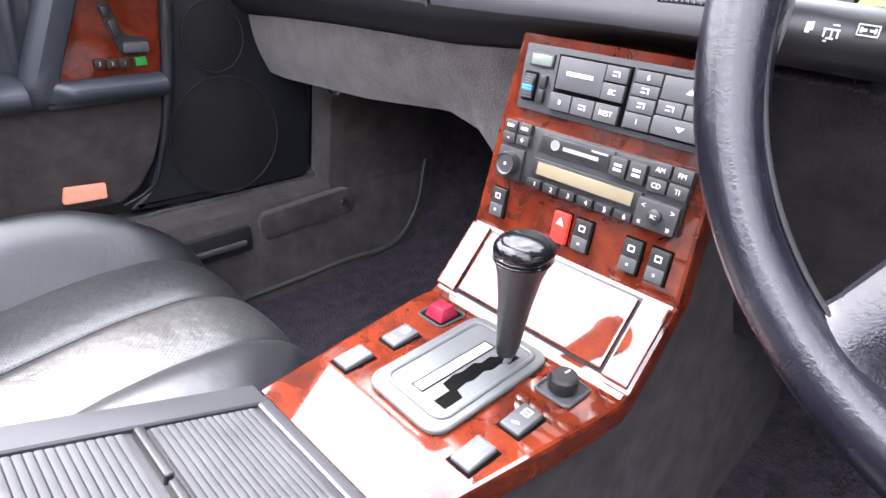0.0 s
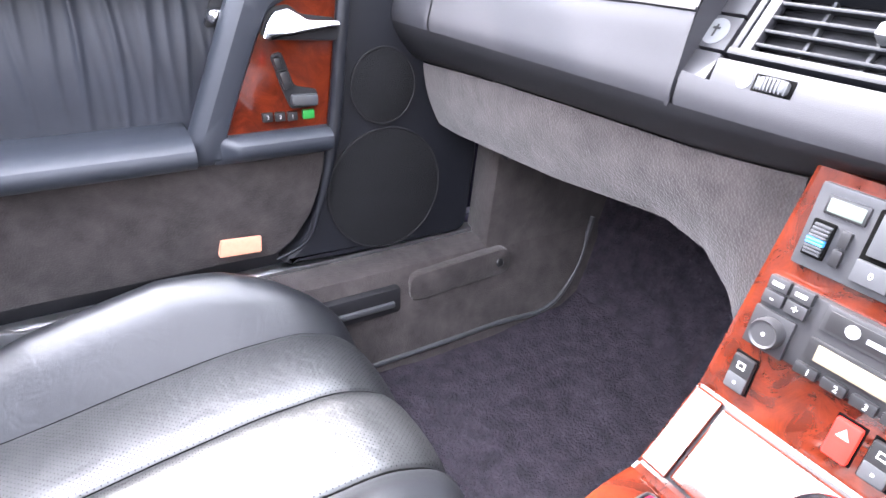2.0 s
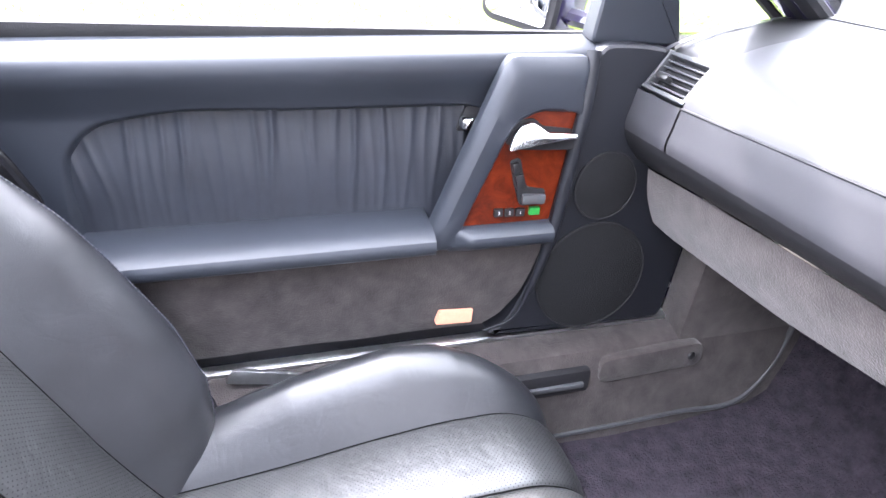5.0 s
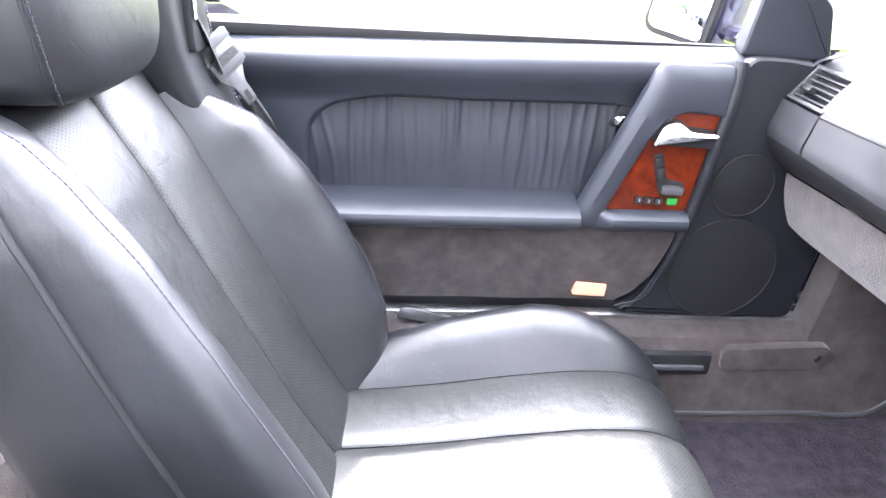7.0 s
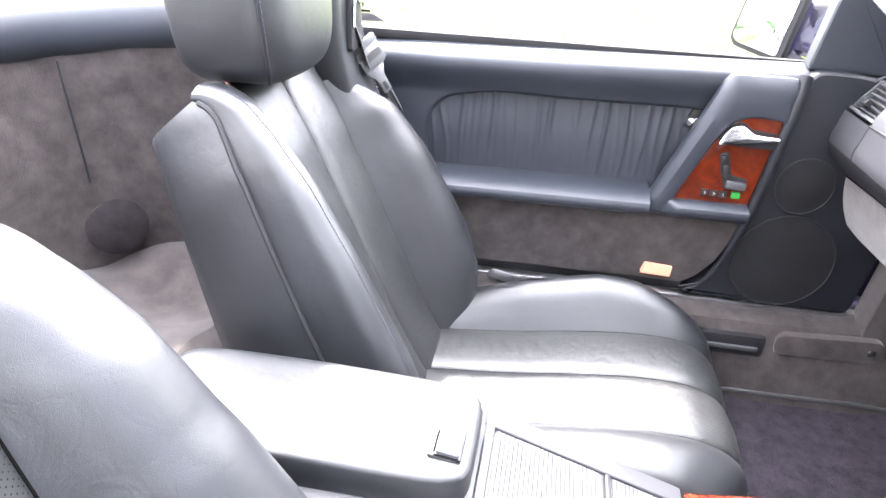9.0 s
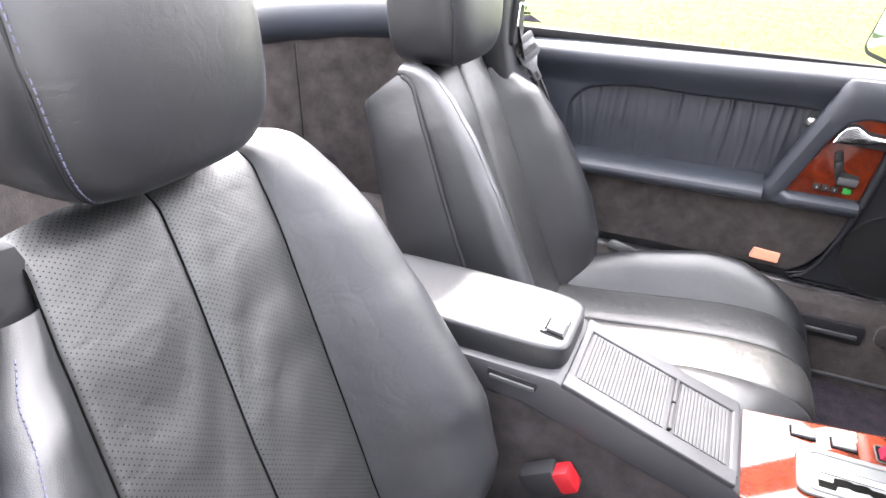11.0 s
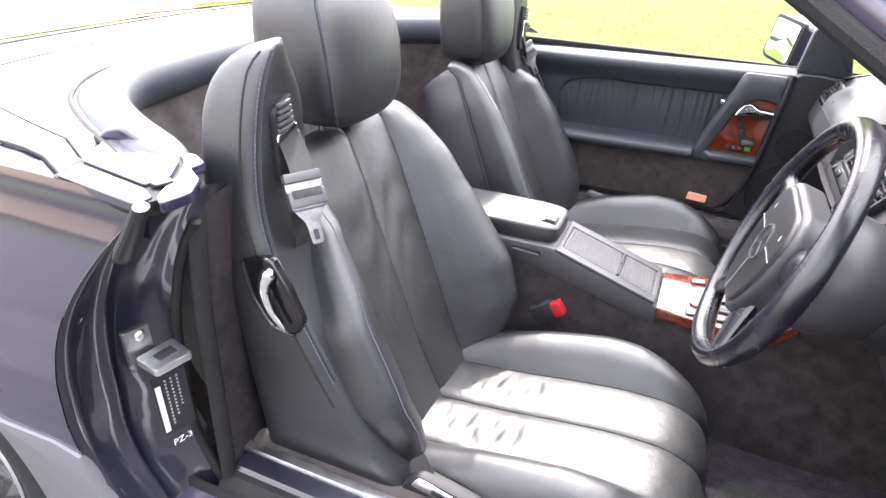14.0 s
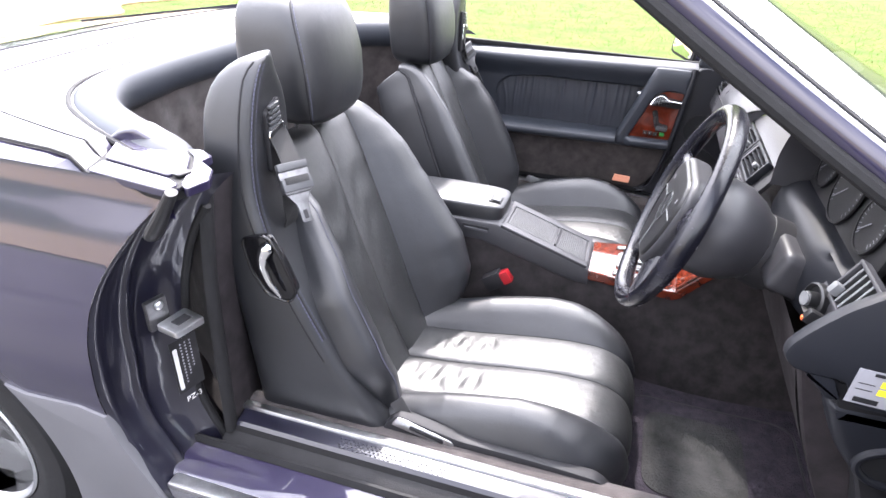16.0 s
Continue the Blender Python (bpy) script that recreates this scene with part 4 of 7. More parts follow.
def key(parent, m, w, h, d=0.006, mat=None, name="button", label="", bev=0.0015, taper=None):
    return part(name, on_plate(rbox((0, 0, d / 2), (w, h, d), bev, taper=taper), m), mat or BUTTON, parent, label)


def mark(parent, m, bars, mat=None):
    """Small printed bars on a key: (x, y, w, h) each, joined into one part."""
    bm = bmesh.new()
    for x, y, w, h in bars:
        c = bmesh.ops.create_cube(bm, size=1)["verts"]
        bmesh.ops.scale(bm, vec=(w, h, 0.0004), verts=c)
        bmesh.ops.translate(bm, vec=(x, y, 0), verts=c)
    return part("marking", on_plate(bm, m), mat or WHITE, parent, smooth=0)


def console():
    co = thing("centre_console", (0, 0.4, 0.50), "dark vinyl centre console with burr walnut plates", "console")
    # vinyl body under lid and tray
    g = []
    for y in np.r_[np.linspace(-0.14, -0.12, 4), np.linspace(-0.10, 0.25, 12), np.linspace(0.262, 0.285, 6), np.linspace(0.30, 0.511, 14)]:
        zt = float(np.interp(y, [-0.14, -0.12, 0.262, 0.278, 0.503, 0.511], [0.605, 0.628, 0.628, 0.621, 0.545, 0.536]))
        zb = float(np.interp(y, [-0.14, 0.0, 0.22, 0.46, 0.511], [0.578, 0.578, 0.572, 0.500, 0.494]))
        g.append([(x, y, z) for x, z in ((-0.079, zb), (-0.0825, zb + 0.003), (-0.083, zb + 0.007), (-0.083, zt - 0.009), (-0.0805, zt - 0.003), (-0.075, zt), (0.075, zt), (0.0805, zt - 0.003), (0.083, zt - 0.009), (0.083, zb + 0.007), (0.0825, zb + 0.003), (0.079, zb))])
    part("console_body", surface(np.array(g), around=True, caps=True), DASH, co, "dark grained vinyl body")
    part("ashtray_pull", rbox((0.0845, 0.205, 0.604), (0.006, 0.065, 0.007), 0.002, (-3, 0, 0)), PLASTIC, co, "slim grey pull in the side")
    part("ashtray_recess", rbox((0.0825, 0.205, 0.609), (0.004, 0.072, 0.012), 0.0015, (-3, 0, 0)), DARKTRIM, co)
    # armrest lid
    lid = part("armrest_lid", superround((0, 0.085, 0.646), (0.073, 0.186, 0.024), 7, 18, 40, lambda x, y, z: (x * (1 - 0.04 * max(y, 0)), y, z + 0.12 * (1 - y * y) * (z > 0))), LEATHER, co, "padded leather armrest lid")
    part("latch_surround", rbox((0.022, 0.243, 0.6695), (0.046, 0.034, 0.0065), 0.003, (-9, 0, 0), 3), LEATHER, lid)
    latch = part("latch", rbox((0.027, 0.246, 0.6725), (0.030, 0.024, 0.008), 0.003, (-9, 0, 0), 3), PLASTIC, lid, "grey push latch")
    # black strips draw the latch's gap and the shadow along its edge
    part("latch_gap_shadow", rbox((0.027, 0.2325, 0.6735), (0.030, 0.0022, 0.003), 0.0006, (-9, 0, 0)), PIT, latch)
    part("latch_gap_shadow", rbox((0.0435, 0.246, 0.6712), (0.0022, 0.026, 0.003), 0.0006, (-9, 0, 0)), PIT, latch)
    # tray with roller covers: frame then ribs
    a, b = Vector((0, 0.276, 0.622)), Vector((0, 0.503, 0.545))
    up = (b - a).normalized()
    outn = Vector((1, 0, 0)).cross(up)
    if outn.z < 0:
        outn = -outn
    M = Matrix((Vector((1, 0, 0)), up, outn)).transposed().to_4x4()
    M.translation = a
    ln = (b - a).length
    tray = part("tray_well", on_plate(rbox((0, ln / 2, -0.0028), (0.122, ln - 0.004, 0.004), 0.001), M), PIT, co, "dark tray well")
    for x in (-0.069, 0.069):
        part("tray_rail", on_plate(rbox((x, ln / 2 - 0.002, -0.0012), (0.026, ln + 0.004, 0.010), 0.0035, seg=3), M), DASH, tray, "rounded vinyl rail")
    for y in (0.003, ln - 0.004):
        part("tray_end", on_plate(rbox((0, y, -0.0016), (0.130, 0.012, 0.010), 0.0035, seg=3), M), DASH, tray)
    y = 0.0145
    while y < ln - 0.014:
        if abs(y - 0.144) > 0.0065:
            part("roller_rib", on_plate(rbox((0, y, 0.0002), (0.108, 0.00485, 0.0042), 0.0013), M), RIBS, tray)
        y += 0.0052
    for x in (-0.0272, 0.0272):
        part("finger_bar", on_plate(rbox((x, 0.1445, 0.0028), (0.0515, 0.0062, 0.0085), 0.0026, seg=3), M), BUTTON, tray, "finger bar")
    # walnut: lower plate, leaning plate
    prof = [(0.510, 0.538), (0.716, 0.538), (0.722, 0.541), (0.776, 0.600), (0.804, 0.785)]
    thick = [(0.828, 0.785), (0.800, 0.595), (0.735, 0.520), (0.720, 0.512), (0.510, 0.512)]
    def tapered(bm):
        for v in bm.verts:
            v.co.x *= float(np.interp(v.co.y, [0.50, 0.70], [0.74, 1.0])) * float(np.interp(v.co.z, [0.68, 0.785], [1.0, 0.895]))
            v.co.x += 0.035 * max(0, v.co.z - 0.60)
        return bm
    part("walnut_plate", tapered(prism(prof[:1] + [(0.60, 0.538), (0.65, 0.538), (0.69, 0.538)] + prof[1:] + thick[:-1] + [(0.66, 0.512), (0.60, 0.512)] + thick[-1:], "x", -0.113, 0.113, 0.004)), WOOD, co, "glossy red-brown burr walnut", smooth=8)
    # ash tray door on the sloping piece
    a, b = Vector((0, 0.724, 0.5435)), Vector((0, 0.774, 0.598))
    up = (b - a).normalized()
    o = Vector((1, 0, 0)).cross(up)
    A = Matrix((Vector((1, 0, 0)), up, o)).transposed().to_4x4()
    A.translation = (a + b) / 2
    part("ashtray_gap", on_plate(rbox((0, 0, 0.0006), (0.172, 0.072, 0.002), 0.0005), A), DARKTRIM, co)
    part("ashtray_door", on_plate(rbox((0, 0, 0.003), (0.166, 0.067, 0.005), 0.002), A), WOOD, co, "walnut ashtray door", smooth=8)
    for x in (-0.098, 0.098):
        part("ashtray_cheek", on_plate(rbox((x, 0, 0.003), (0.024, 0.074, 0.005), 0.002), A), WOOD, co, smooth=8)
    # rocker switches at the foot of the plate
    for x, mt, nm in ((-0.0858, BUTTON, "seat heater switch"), (-0.0098, HAZARD, "lit red hazard switch"), (0.0134, BUTTON, "rocker switch"), (0.0625, BUTTON, "rocker switch"), (0.0870, BUTTON, "rocker switch")):
        m = plate_frame(x, 0.0275)
        part("switch_well", on_plate(rbox((0, 0, 0.0004), (0.0190, 0.0315, 0.001), 0.0004), m), PIT, co)
        sw = key(co, m, 0.0170, 0.0290, 0.0052, mt, "rocker_switch", nm, bev=0.0022)
        if mt is BUTTON:
            part("rocker_foot", on_plate(rbox((0, -0.0072, 0.0030), (0.0162, 0.0130, 0.0056), 0.0018), m), PLASTIC, sw, "grey lower half of the rocker")
        if mt is HAZARD:
            tri = bmesh.new()
            tri.faces.new([tri.verts.new(p) for p in ((-0.0042, 0.0028, 0.0056), (0.0042, 0.0028, 0.0056), (0, 0.0100, 0.0056))])
            part("marking", on_plate(tri, m), WHITE, sw, smooth=0)
        else:
            mark(sw, m @ pose(0, 0, 0.0055), [(0, 0.0095, 0.0062, 0.0009), (0, 0.0050, 0.0062, 0.0009), (-0.0026, 0.0072, 0.0009, 0.0045), (0.0026, 0.0072, 0.0009, 0.0045)])
            mark(sw, m @ pose(0, 0, 0.0060), [(0, -0.007, 0.0020, 0.0020)])
    # window and mirror switches on the flat plate
    for x, y in ((-0.0675, 0.587), (-0.0665, 0.637), (0.074, 0.586), (0.074, 0.637)):
        m = flat_frame(x, y, 0.5382)
        part("switch_well", on_plate(rbox((0, 0, 0.0002), (0.0225, 0.0330, 0.0012), 0.0005), m), PIT, co)
        sw = part("window_switch", on_plate(rbox((0, 0, 0.0018), (0.0190, 0.0290, 0.0056), 0.0024, seg=3), m @ pose(0, 0, 0.0005, 5, 0, 0)), PLASTIC, co, "grey rocking window switch")
        mark(sw, m @ pose(0, 0, 0.0053, 5, 0, 0), [(-0.003, 0.006, 0.0010, 0.007), (0.003, 0.006, 0.0010, 0.007), (0, 0.0093, 0.007, 0.0010), (0, 0.0027, 0.007, 0.0010), (0, 0.006, 0.006, 0.0009), (-0.001, -0.008, 0.004, 0.0010), (0.001, -0.0065, 0.004, 0.0010)])
    m = flat_frame(-0.070, 0.691, 0.5382)
    rim = rounded([(-0.016, -0.0165), (0.016, -0.0165), (0.016, 0.0165), (-0.016, 0.0165)], 0.005)
    part("switch_well", on_plate(prism(rim, "z", -0.001, 0.0010, 0.0004), m), PIT, co)
    part("switch_rim", on_plate(tube([(x, y, 0.0012) for x, y in rim], 0.0012, 6, closed=True), m), FASCIA, co)
    part("roof_switch", on_plate(rbox((0, 0, 0.006), (0.024, 0.026, 0.013), 0.003, taper=(0.72, 0.55)), m), MAROON, co, "maroon soft top switch")
    m = flat_frame(0.0715, 0.691, 0.5382)
    rim = rounded([(-0.0165, -0.0165), (0.0165, -0.0165), (0.0165, 0.0165), (-0.0165, 0.0165)], 0.006)
    part("knob_base", on_plate(prism(rim, "z", -0.001, 0.0010, 0.0004), m), FASCIA, co, "square grey knob surround")
    part("knob_rim", on_plate(tube([(x, y, 0.0014) for x, y in rim], 0.0016, 6, closed=True), m), PLASTIC, co)
    kn = part("mirror_knob", lathe([(0.0105, 0), (0.0120, 0.003), (0.0118, 0.013), (0.0102, 0.0155), (0.002, 0.016)], m, 32), BUTTON, co, "round mirror adjuster knob")
    mark(kn, m @ pose(0, 0.004, 0.0163), [(0, 0, 0.0014, 0.006)])


console()


def gear_lever():
    gl = thing("gear_lever", (0.03, 0.65, 0.54), "black leather automatic gear lever in a grey stepped gate", "gear lever")
    outer = rounded([(-0.040, 0.577), (0.047, 0.574), (0.044, 0.714), (-0.045, 0.714)], 0.018, 6)
    part("gate_frame", prism(outer, "z", 0.538, 0.5436, 0.0028, 3), GATE, gl, "grey plastic gate surround")
    inner = rounded([(-0.030, 0.590), (0.038, 0.588), (0.034, 0.704), (-0.034, 0.704)], 0.011, 6)
    part("gate_lip", tube([(x, y, 0.5440) for x, y in inner], 0.0024, 10, closed=True, flat=0.8), GATE, gl, "raised rounded lip round the gate")
    part("gate_panel", prism(inner, "z", 0.538, 0.5440, 0.0004), GATE, gl, "mid grey sunken gate panel")
    # stepped slot
    slot = [(0.0135, 0.690), (0.0135, 0.676), (0.0095, 0.672), (0.0105, 0.660), (0.0065, 0.655), (0.0085, 0.640), (0.0065, 0.632), (0.0090, 0.618), (0.0185, 0.616), (0.0190, 0.599),
            (0.0310, 0.599), (0.0305, 0.618), (0.0215, 0.621), (0.0195, 0.633), (0.0215, 0.640), (0.0190, 0.655), (0.0225, 0.661), (0.0215, 0.672), (0.0265, 0.677), (0.0265, 0.690)]
    part("gate_slot", prism(slot, "z", 0.5412, 0.5446, 0), PIT, gl, "black stepped slot")
    part("position_window", prism([(-0.0055, 0.600), (0.0040, 0.600), (0.0020, 0.684), (-0.0075, 0.684)], "z", 0.5415, 0.5447, 0.0003), LCDGREY, gl, "pale gear position strip")
    part("window_rim", tube([(-0.0065, 0.599, 0.5446), (0.0050, 0.599, 0.5446), (0.0030, 0.685, 0.5446), (-0.0085, 0.685, 0.5446)], 0.0008, 5, closed=True), FASCIA, gl)
    mark(gl, pose(0, 0, 0.5449), [(-0.0015, 0.612 + 0.014 * k, 0.0040, 0.0050) for k in range(5)], LABELGREY)
    bars = [(-0.024 + 0.006 * k, 0.5815 + 0.0006 * (k % 2), 0.0045, 0.0010) for k in range(9)] + [(-0.022 + 0.006 * k, 0.5785, 0.0045, 0.0010) for k in range(8)]
    mark(gl, pose(0, 0, 0.5438), bars, LABELGREY)
    base, top = Vector((0.020, 0.679, 0.541)), Vector((0.036, 0.669, 0.670))
    ax = (top - base).normalized()
    m = turned(base, ax)
    part("lever_rod", lathe([(0.006, -0.01), (0.006, 0.02)], m, 12), CHROME, gl, "short chrome rod")
    wide = Matrix.Diagonal((1.12, 0.92, 1, 1))
    part("lever_shaft", on_plate(lathe([(0.0075, 0.012), (0.0090, 0.020), (0.0105, 0.045), (0.0125, 0.068), (0.0155, 0.092), (0.0188, 0.106), (0.0202, 0.1095)], wide, 32), m), LEATHER, gl, "tapered leather shaft", smooth=60)
    for h in (0.1100, 0.1133):
        part("collar", on_plate(lathe([(0.0200, h - 0.0013), (0.0210, h - 0.0005), (0.0210, h + 0.0009), (0.0200, h + 0.0016)], wide, 32), m), GLOSSBLACK, gl, "thin polished black ring")
    part("lever_knob", on_plate(lathe([(0.0203, 0.1138), (0.0213, 0.1165), (0.0210, 0.1200), (0.0188, 0.1238), (0.0145, 0.1264), (0.0085, 0.1278), (0.001, 0.1282)], wide, 36), m), GLOSSBLACK, gl, "polished black knob", smooth=60)
    return gl


gear_lever()


def radio():
    rd = thing("car_radio", (0, 0.78, 0.655), "black cassette car radio with amber display in the walnut plate", "radio")
    P = lambda x, f, off=0.0: plate_frame(x, f, off)
    part("faceplate", on_plate(rbox((0, 0, 0.002), (0.188, 0.053, 0.006), 0.002), P(0, 0.082)), BUTTON, rd, "black plastic fascia")
    part("face_upper", on_plate(rbox((0, 0, 0.002), (0.186, 0.0515, 0.0075), 0.002), P(0, 0.0825)), RADIOFACE, rd, "grey raised front")
    part("cassette_trim", on_plate(rbox((0, 0, 0.0025), (0.078, 0.0185, 0.004), 0.0015), P(-0.0135, 0.0985, 0.003)), RADIOKEY, rd)
    part("cassette_door", on_plate(rbox((0, 0, 0.003), (0.0715, 0.0135, 0.0045), 0.001), P(-0.0135, 0.0982, 0.003)), BUTTON, rd, "cassette flap")
    mark(rd, P(-0.0060, 0.0975, 0.0085), [(0, 0, 0.036, 0.0032)], LABELGREY)
    mark(rd, P(0.012, 0.1030, 0.0085), [(0, 0, 0.016, 0.0016)], LABELGREY)
    ring = lathe([(0.0046, 0), (0.0046, 0.0004), (0.0039, 0.0004), (0.0039, 0)], P(-0.0330, 0.0985, 0.0084), 20)
    part("emblem", ring, LABELGREY, rd, "round plain emblem")
    part("display_frame", on_plate(rbox((0, 0, 0.002), (0.112, 0.0165, 0.004), 0.001), P(0.003, 0.0745, 0.004)), BUTTON, rd)
    part("display", on_plate(rbox((0, 0, 0.002), (0.098, 0.0115, 0.002), 0.0006), P(0.003, 0.0745, 0.0062)), LCD, rd, "amber liquid crystal display")
    for i in range(6):
        m = P(-0.0465 + 0.0188 * i, 0.0590, 0.004)
        b = key(rd, m, 0.0160, 0.0080, 0.005, BUTTON, "preset_key")
        writing(str(i + 1), 0.0062, m @ pose(0.002, 0, 0.0052), WHITE, b)
    part("volume_bezel", on_plate(rbox((0, 0, 0.002), (0.030, 0.030, 0.004), 0.0015), P(-0.0790, 0.0700, 0.004)), RADIOFACE, rd)
    vk = part("volume_knob", lathe([(0.0110, 0), (0.0112, 0.008), (0.0100, 0.0115), (0.0085, 0.0105), (0.003, 0.0105)], P(-0.0775, 0.0705, 0.006), 28), RADIOKEY, rd, "round volume knob")
    part("knob_dot", lathe([(0.0014, 0), (0.0014, 0.0004), (0.0004, 0.0005)], P(-0.0775, 0.0705, 0.0165), 10), WHITE, vk)
    for x, f, t in ((-0.0855, 0.1050, ""), (-0.0690, 0.1050, ""), (-0.0855, 0.0940, "-"), (-0.0690, 0.0940, "+")):
        m = P(x, f, 0.004)
        b = key(rd, m, 0.0150, 0.0095, 0.0055, RADIOKEY, "radio_key")
        if t:
            writing(t, 0.009, m @ pose(0, 0, 0.0057), WHITE, b)
        else:
            mark(b, m @ pose(0, 0, 0.0057), [(0, 0, 0.008, 0.0026)])
    for x in (0.0325, 0.0495):
        m = P(x, 0.0965, 0.005)
        b = key(rd, m, 0.0150, 0.0165, 0.006, RADIOKEY, "radio_key")
        mark(b, m @ pose(0, 0, 0.0062), [(0, 0.002, 0.007, 0.002), (0, -0.002, 0.007, 0.002)])
    for x, f, t in ((0.068, 0.1040, "AM"), (0.086, 0.1040, "FM"), (0.068, 0.0913, "CD"), (0.086, 0.0913, "TI")):
        m = P(x, f, 0.004)
        b = key(rd, m, 0.0165, 0.0112, 0.006, RADIOKEY, "radio_key")
        writing(t, 0.0056, m @ pose(0, 0, 0.0062), WHITE, b)
    rk = part("rocker_pad", on_plate(rbox((0, 0, 0.003), (0.036, 0.024, 0.006), 0.002), P(0.075, 0.068, 0.004)), RADIOKEY, rd, "four-way rocker")
    part("rocker_centre", lathe([(0.006, 0), (0.006, 0.003), (0.004, 0.004)], P(0.075, 0.068, 0.0095), 18), BUTTON, rd)
    writing("SC", 0.0045, P(0.075, 0.068, 0.0139), WHITE, rk)
    for x, f, t in ((-0.012, 0.006, "<"), (0.013, 0.006, ">"), (-0.012, -0.007, "«"), (0.013, -0.007, "»")):
        writing(t, 0.007, P(0.075 + x, 0.068 + f, 0.0103), WHITE, rk)


radio()


def climate_panel():
    cp = thing("climate_control", (0, 0.80, 0.74), "grey climate control panel with square push buttons", "climate control")
    P = lambda x, f, off=0.0: plate_frame(x, f, off)
    part("fascia", on_plate(rbox((0, 0, 0.002), (0.187, 0.0575, 0.0055), 0.002), P(0.004, 0.1507)), FASCIA, cp, "grey plastic fascia")
    part("button_well", on_plate(rbox((0, 0, 0.002), (0.0722, 0.0475, 0.0026), 0.001), P(-0.0153, 0.1508, 0.003)), PIT, cp)
    part("button_well", on_plate(rbox((0, 0, 0.002), (0.0725, 0.0475, 0.0026), 0.001), P(0.0597, 0.1508, 0.003)), PIT, cp)
    part("display", on_plate(rbox((0, 0, 0.002), (0.0225, 0.0092, 0.003), 0.001), P(-0.0693, 0.1667, 0.0035)), LCDGREEN, cp, "small pale display")
    part("display_frame", on_plate(rbox((0, 0, 0.002), (0.0262, 0.0126, 0.003), 0.001), P(-0.0693, 0.1667, 0.0030)), BUTTON, cp)
    part("wheel_slot", on_plate(rbox((0, 0, 0.002), (0.0150, 0.0255, 0.003), 0.0015), P(-0.0770, 0.1430, 0.0032)), PIT, cp)
    for k in range(9):
        part("thumbwheel_rib", on_plate(rbox((0, 0, 0.003), (0.0115, 0.0019, 0.004), 0.0006), P(-0.0770, 0.1334 + 0.0024 * k, 0.0030 + 0.0022 * math.sin(math.pi * k / 8))), BLUEMARK if k in (3, 4) else PLASTIC, cp)
    for f in (0.1362, 0.1490):
        part("side_key", on_plate(rbox((0, 0, 0.002), (0.0062, 0.0112, 0.0045), 0.001), P(-0.0624, f, 0.0035)), BUTTON, cp)
    W = WHITE
    keys = [(-0.0252, 0.1596, 0.0462, 0.0272, "AUTO"), (0.0083, 0.1668, 0.0212, 0.0128, "~"), (0.0083, 0.1525, 0.0212, 0.0140, "EC"),
            (-0.0390, 0.1352, 0.0228, 0.0150, "0"), (-0.0157, 0.1352, 0.0228, 0.0150, "o"), (0.0075, 0.1352, 0.0226, 0.0150, "REST"),
            (0.0360, 0.1687, 0.0235, 0.0098, "6"), (0.0360, 0.1587, 0.0235, 0.0098, "="), (0.0360, 0.1474, 0.0235, 0.0118, "="), (0.0360, 0.1348, 0.0235, 0.0128, "1"),
            (0.0720, 0.1645, 0.0470, 0.0180, "^"), (0.0598, 0.1497, 0.0220, 0.0114, "="), (0.0834, 0.1497, 0.0240, 0.0114, "^v"), (0.0720, 0.1362, 0.0470, 0.0150, "v")]
    for x, f, w, h, t in keys:
        m = P(x, f, 0.005)
        b = key(cp, m, w - 0.0006, h - 0.0006, 0.0044, PLASTIC, "push_button", bev=0.0008)
        if t in ("EC", "REST", "0", "6", "1"):
            writing(t, 0.006, m @ pose(0, 0, 0.0046), W, b)
        elif t == "AUTO":
            mark(b, m @ pose(0, 0.0, 0.0046), [(0.0030 * k - 0.012, 0.0005, 0.0022, 0.0034) for k in range(9)])
        elif t in ("^", "v", "^v"):
            tri = bmesh.new()
            for k, c in enumerate(t):
                q = 1 if c == "^" else -1
                oy = (0.0025 if k == 0 else -0.0025) if len(t) > 1 else 0
                sc = 0.0022 if len(t) > 1 else 0.003
                tri.faces.new([tri.verts.new(p) for p in ((-1.3 * sc, oy - q * sc * 0.7, 0), (1.3 * sc, oy - q * sc * 0.7, 0), (0, oy + q * sc * 0.7, 0))])
            part("marking", on_plate(tri, m @ pose(0, 0, 0.0047)), W, b, smooth=0)
        else:
            mark(b, m @ pose(0, 0, 0.0046), [(0, 0.0018, 0.0065, 0.0010), (0.0028, 0, 0.0010, 0.0040), (-0.0015, -0.0012, 0.0038, 0.0010)])


climate_panel()


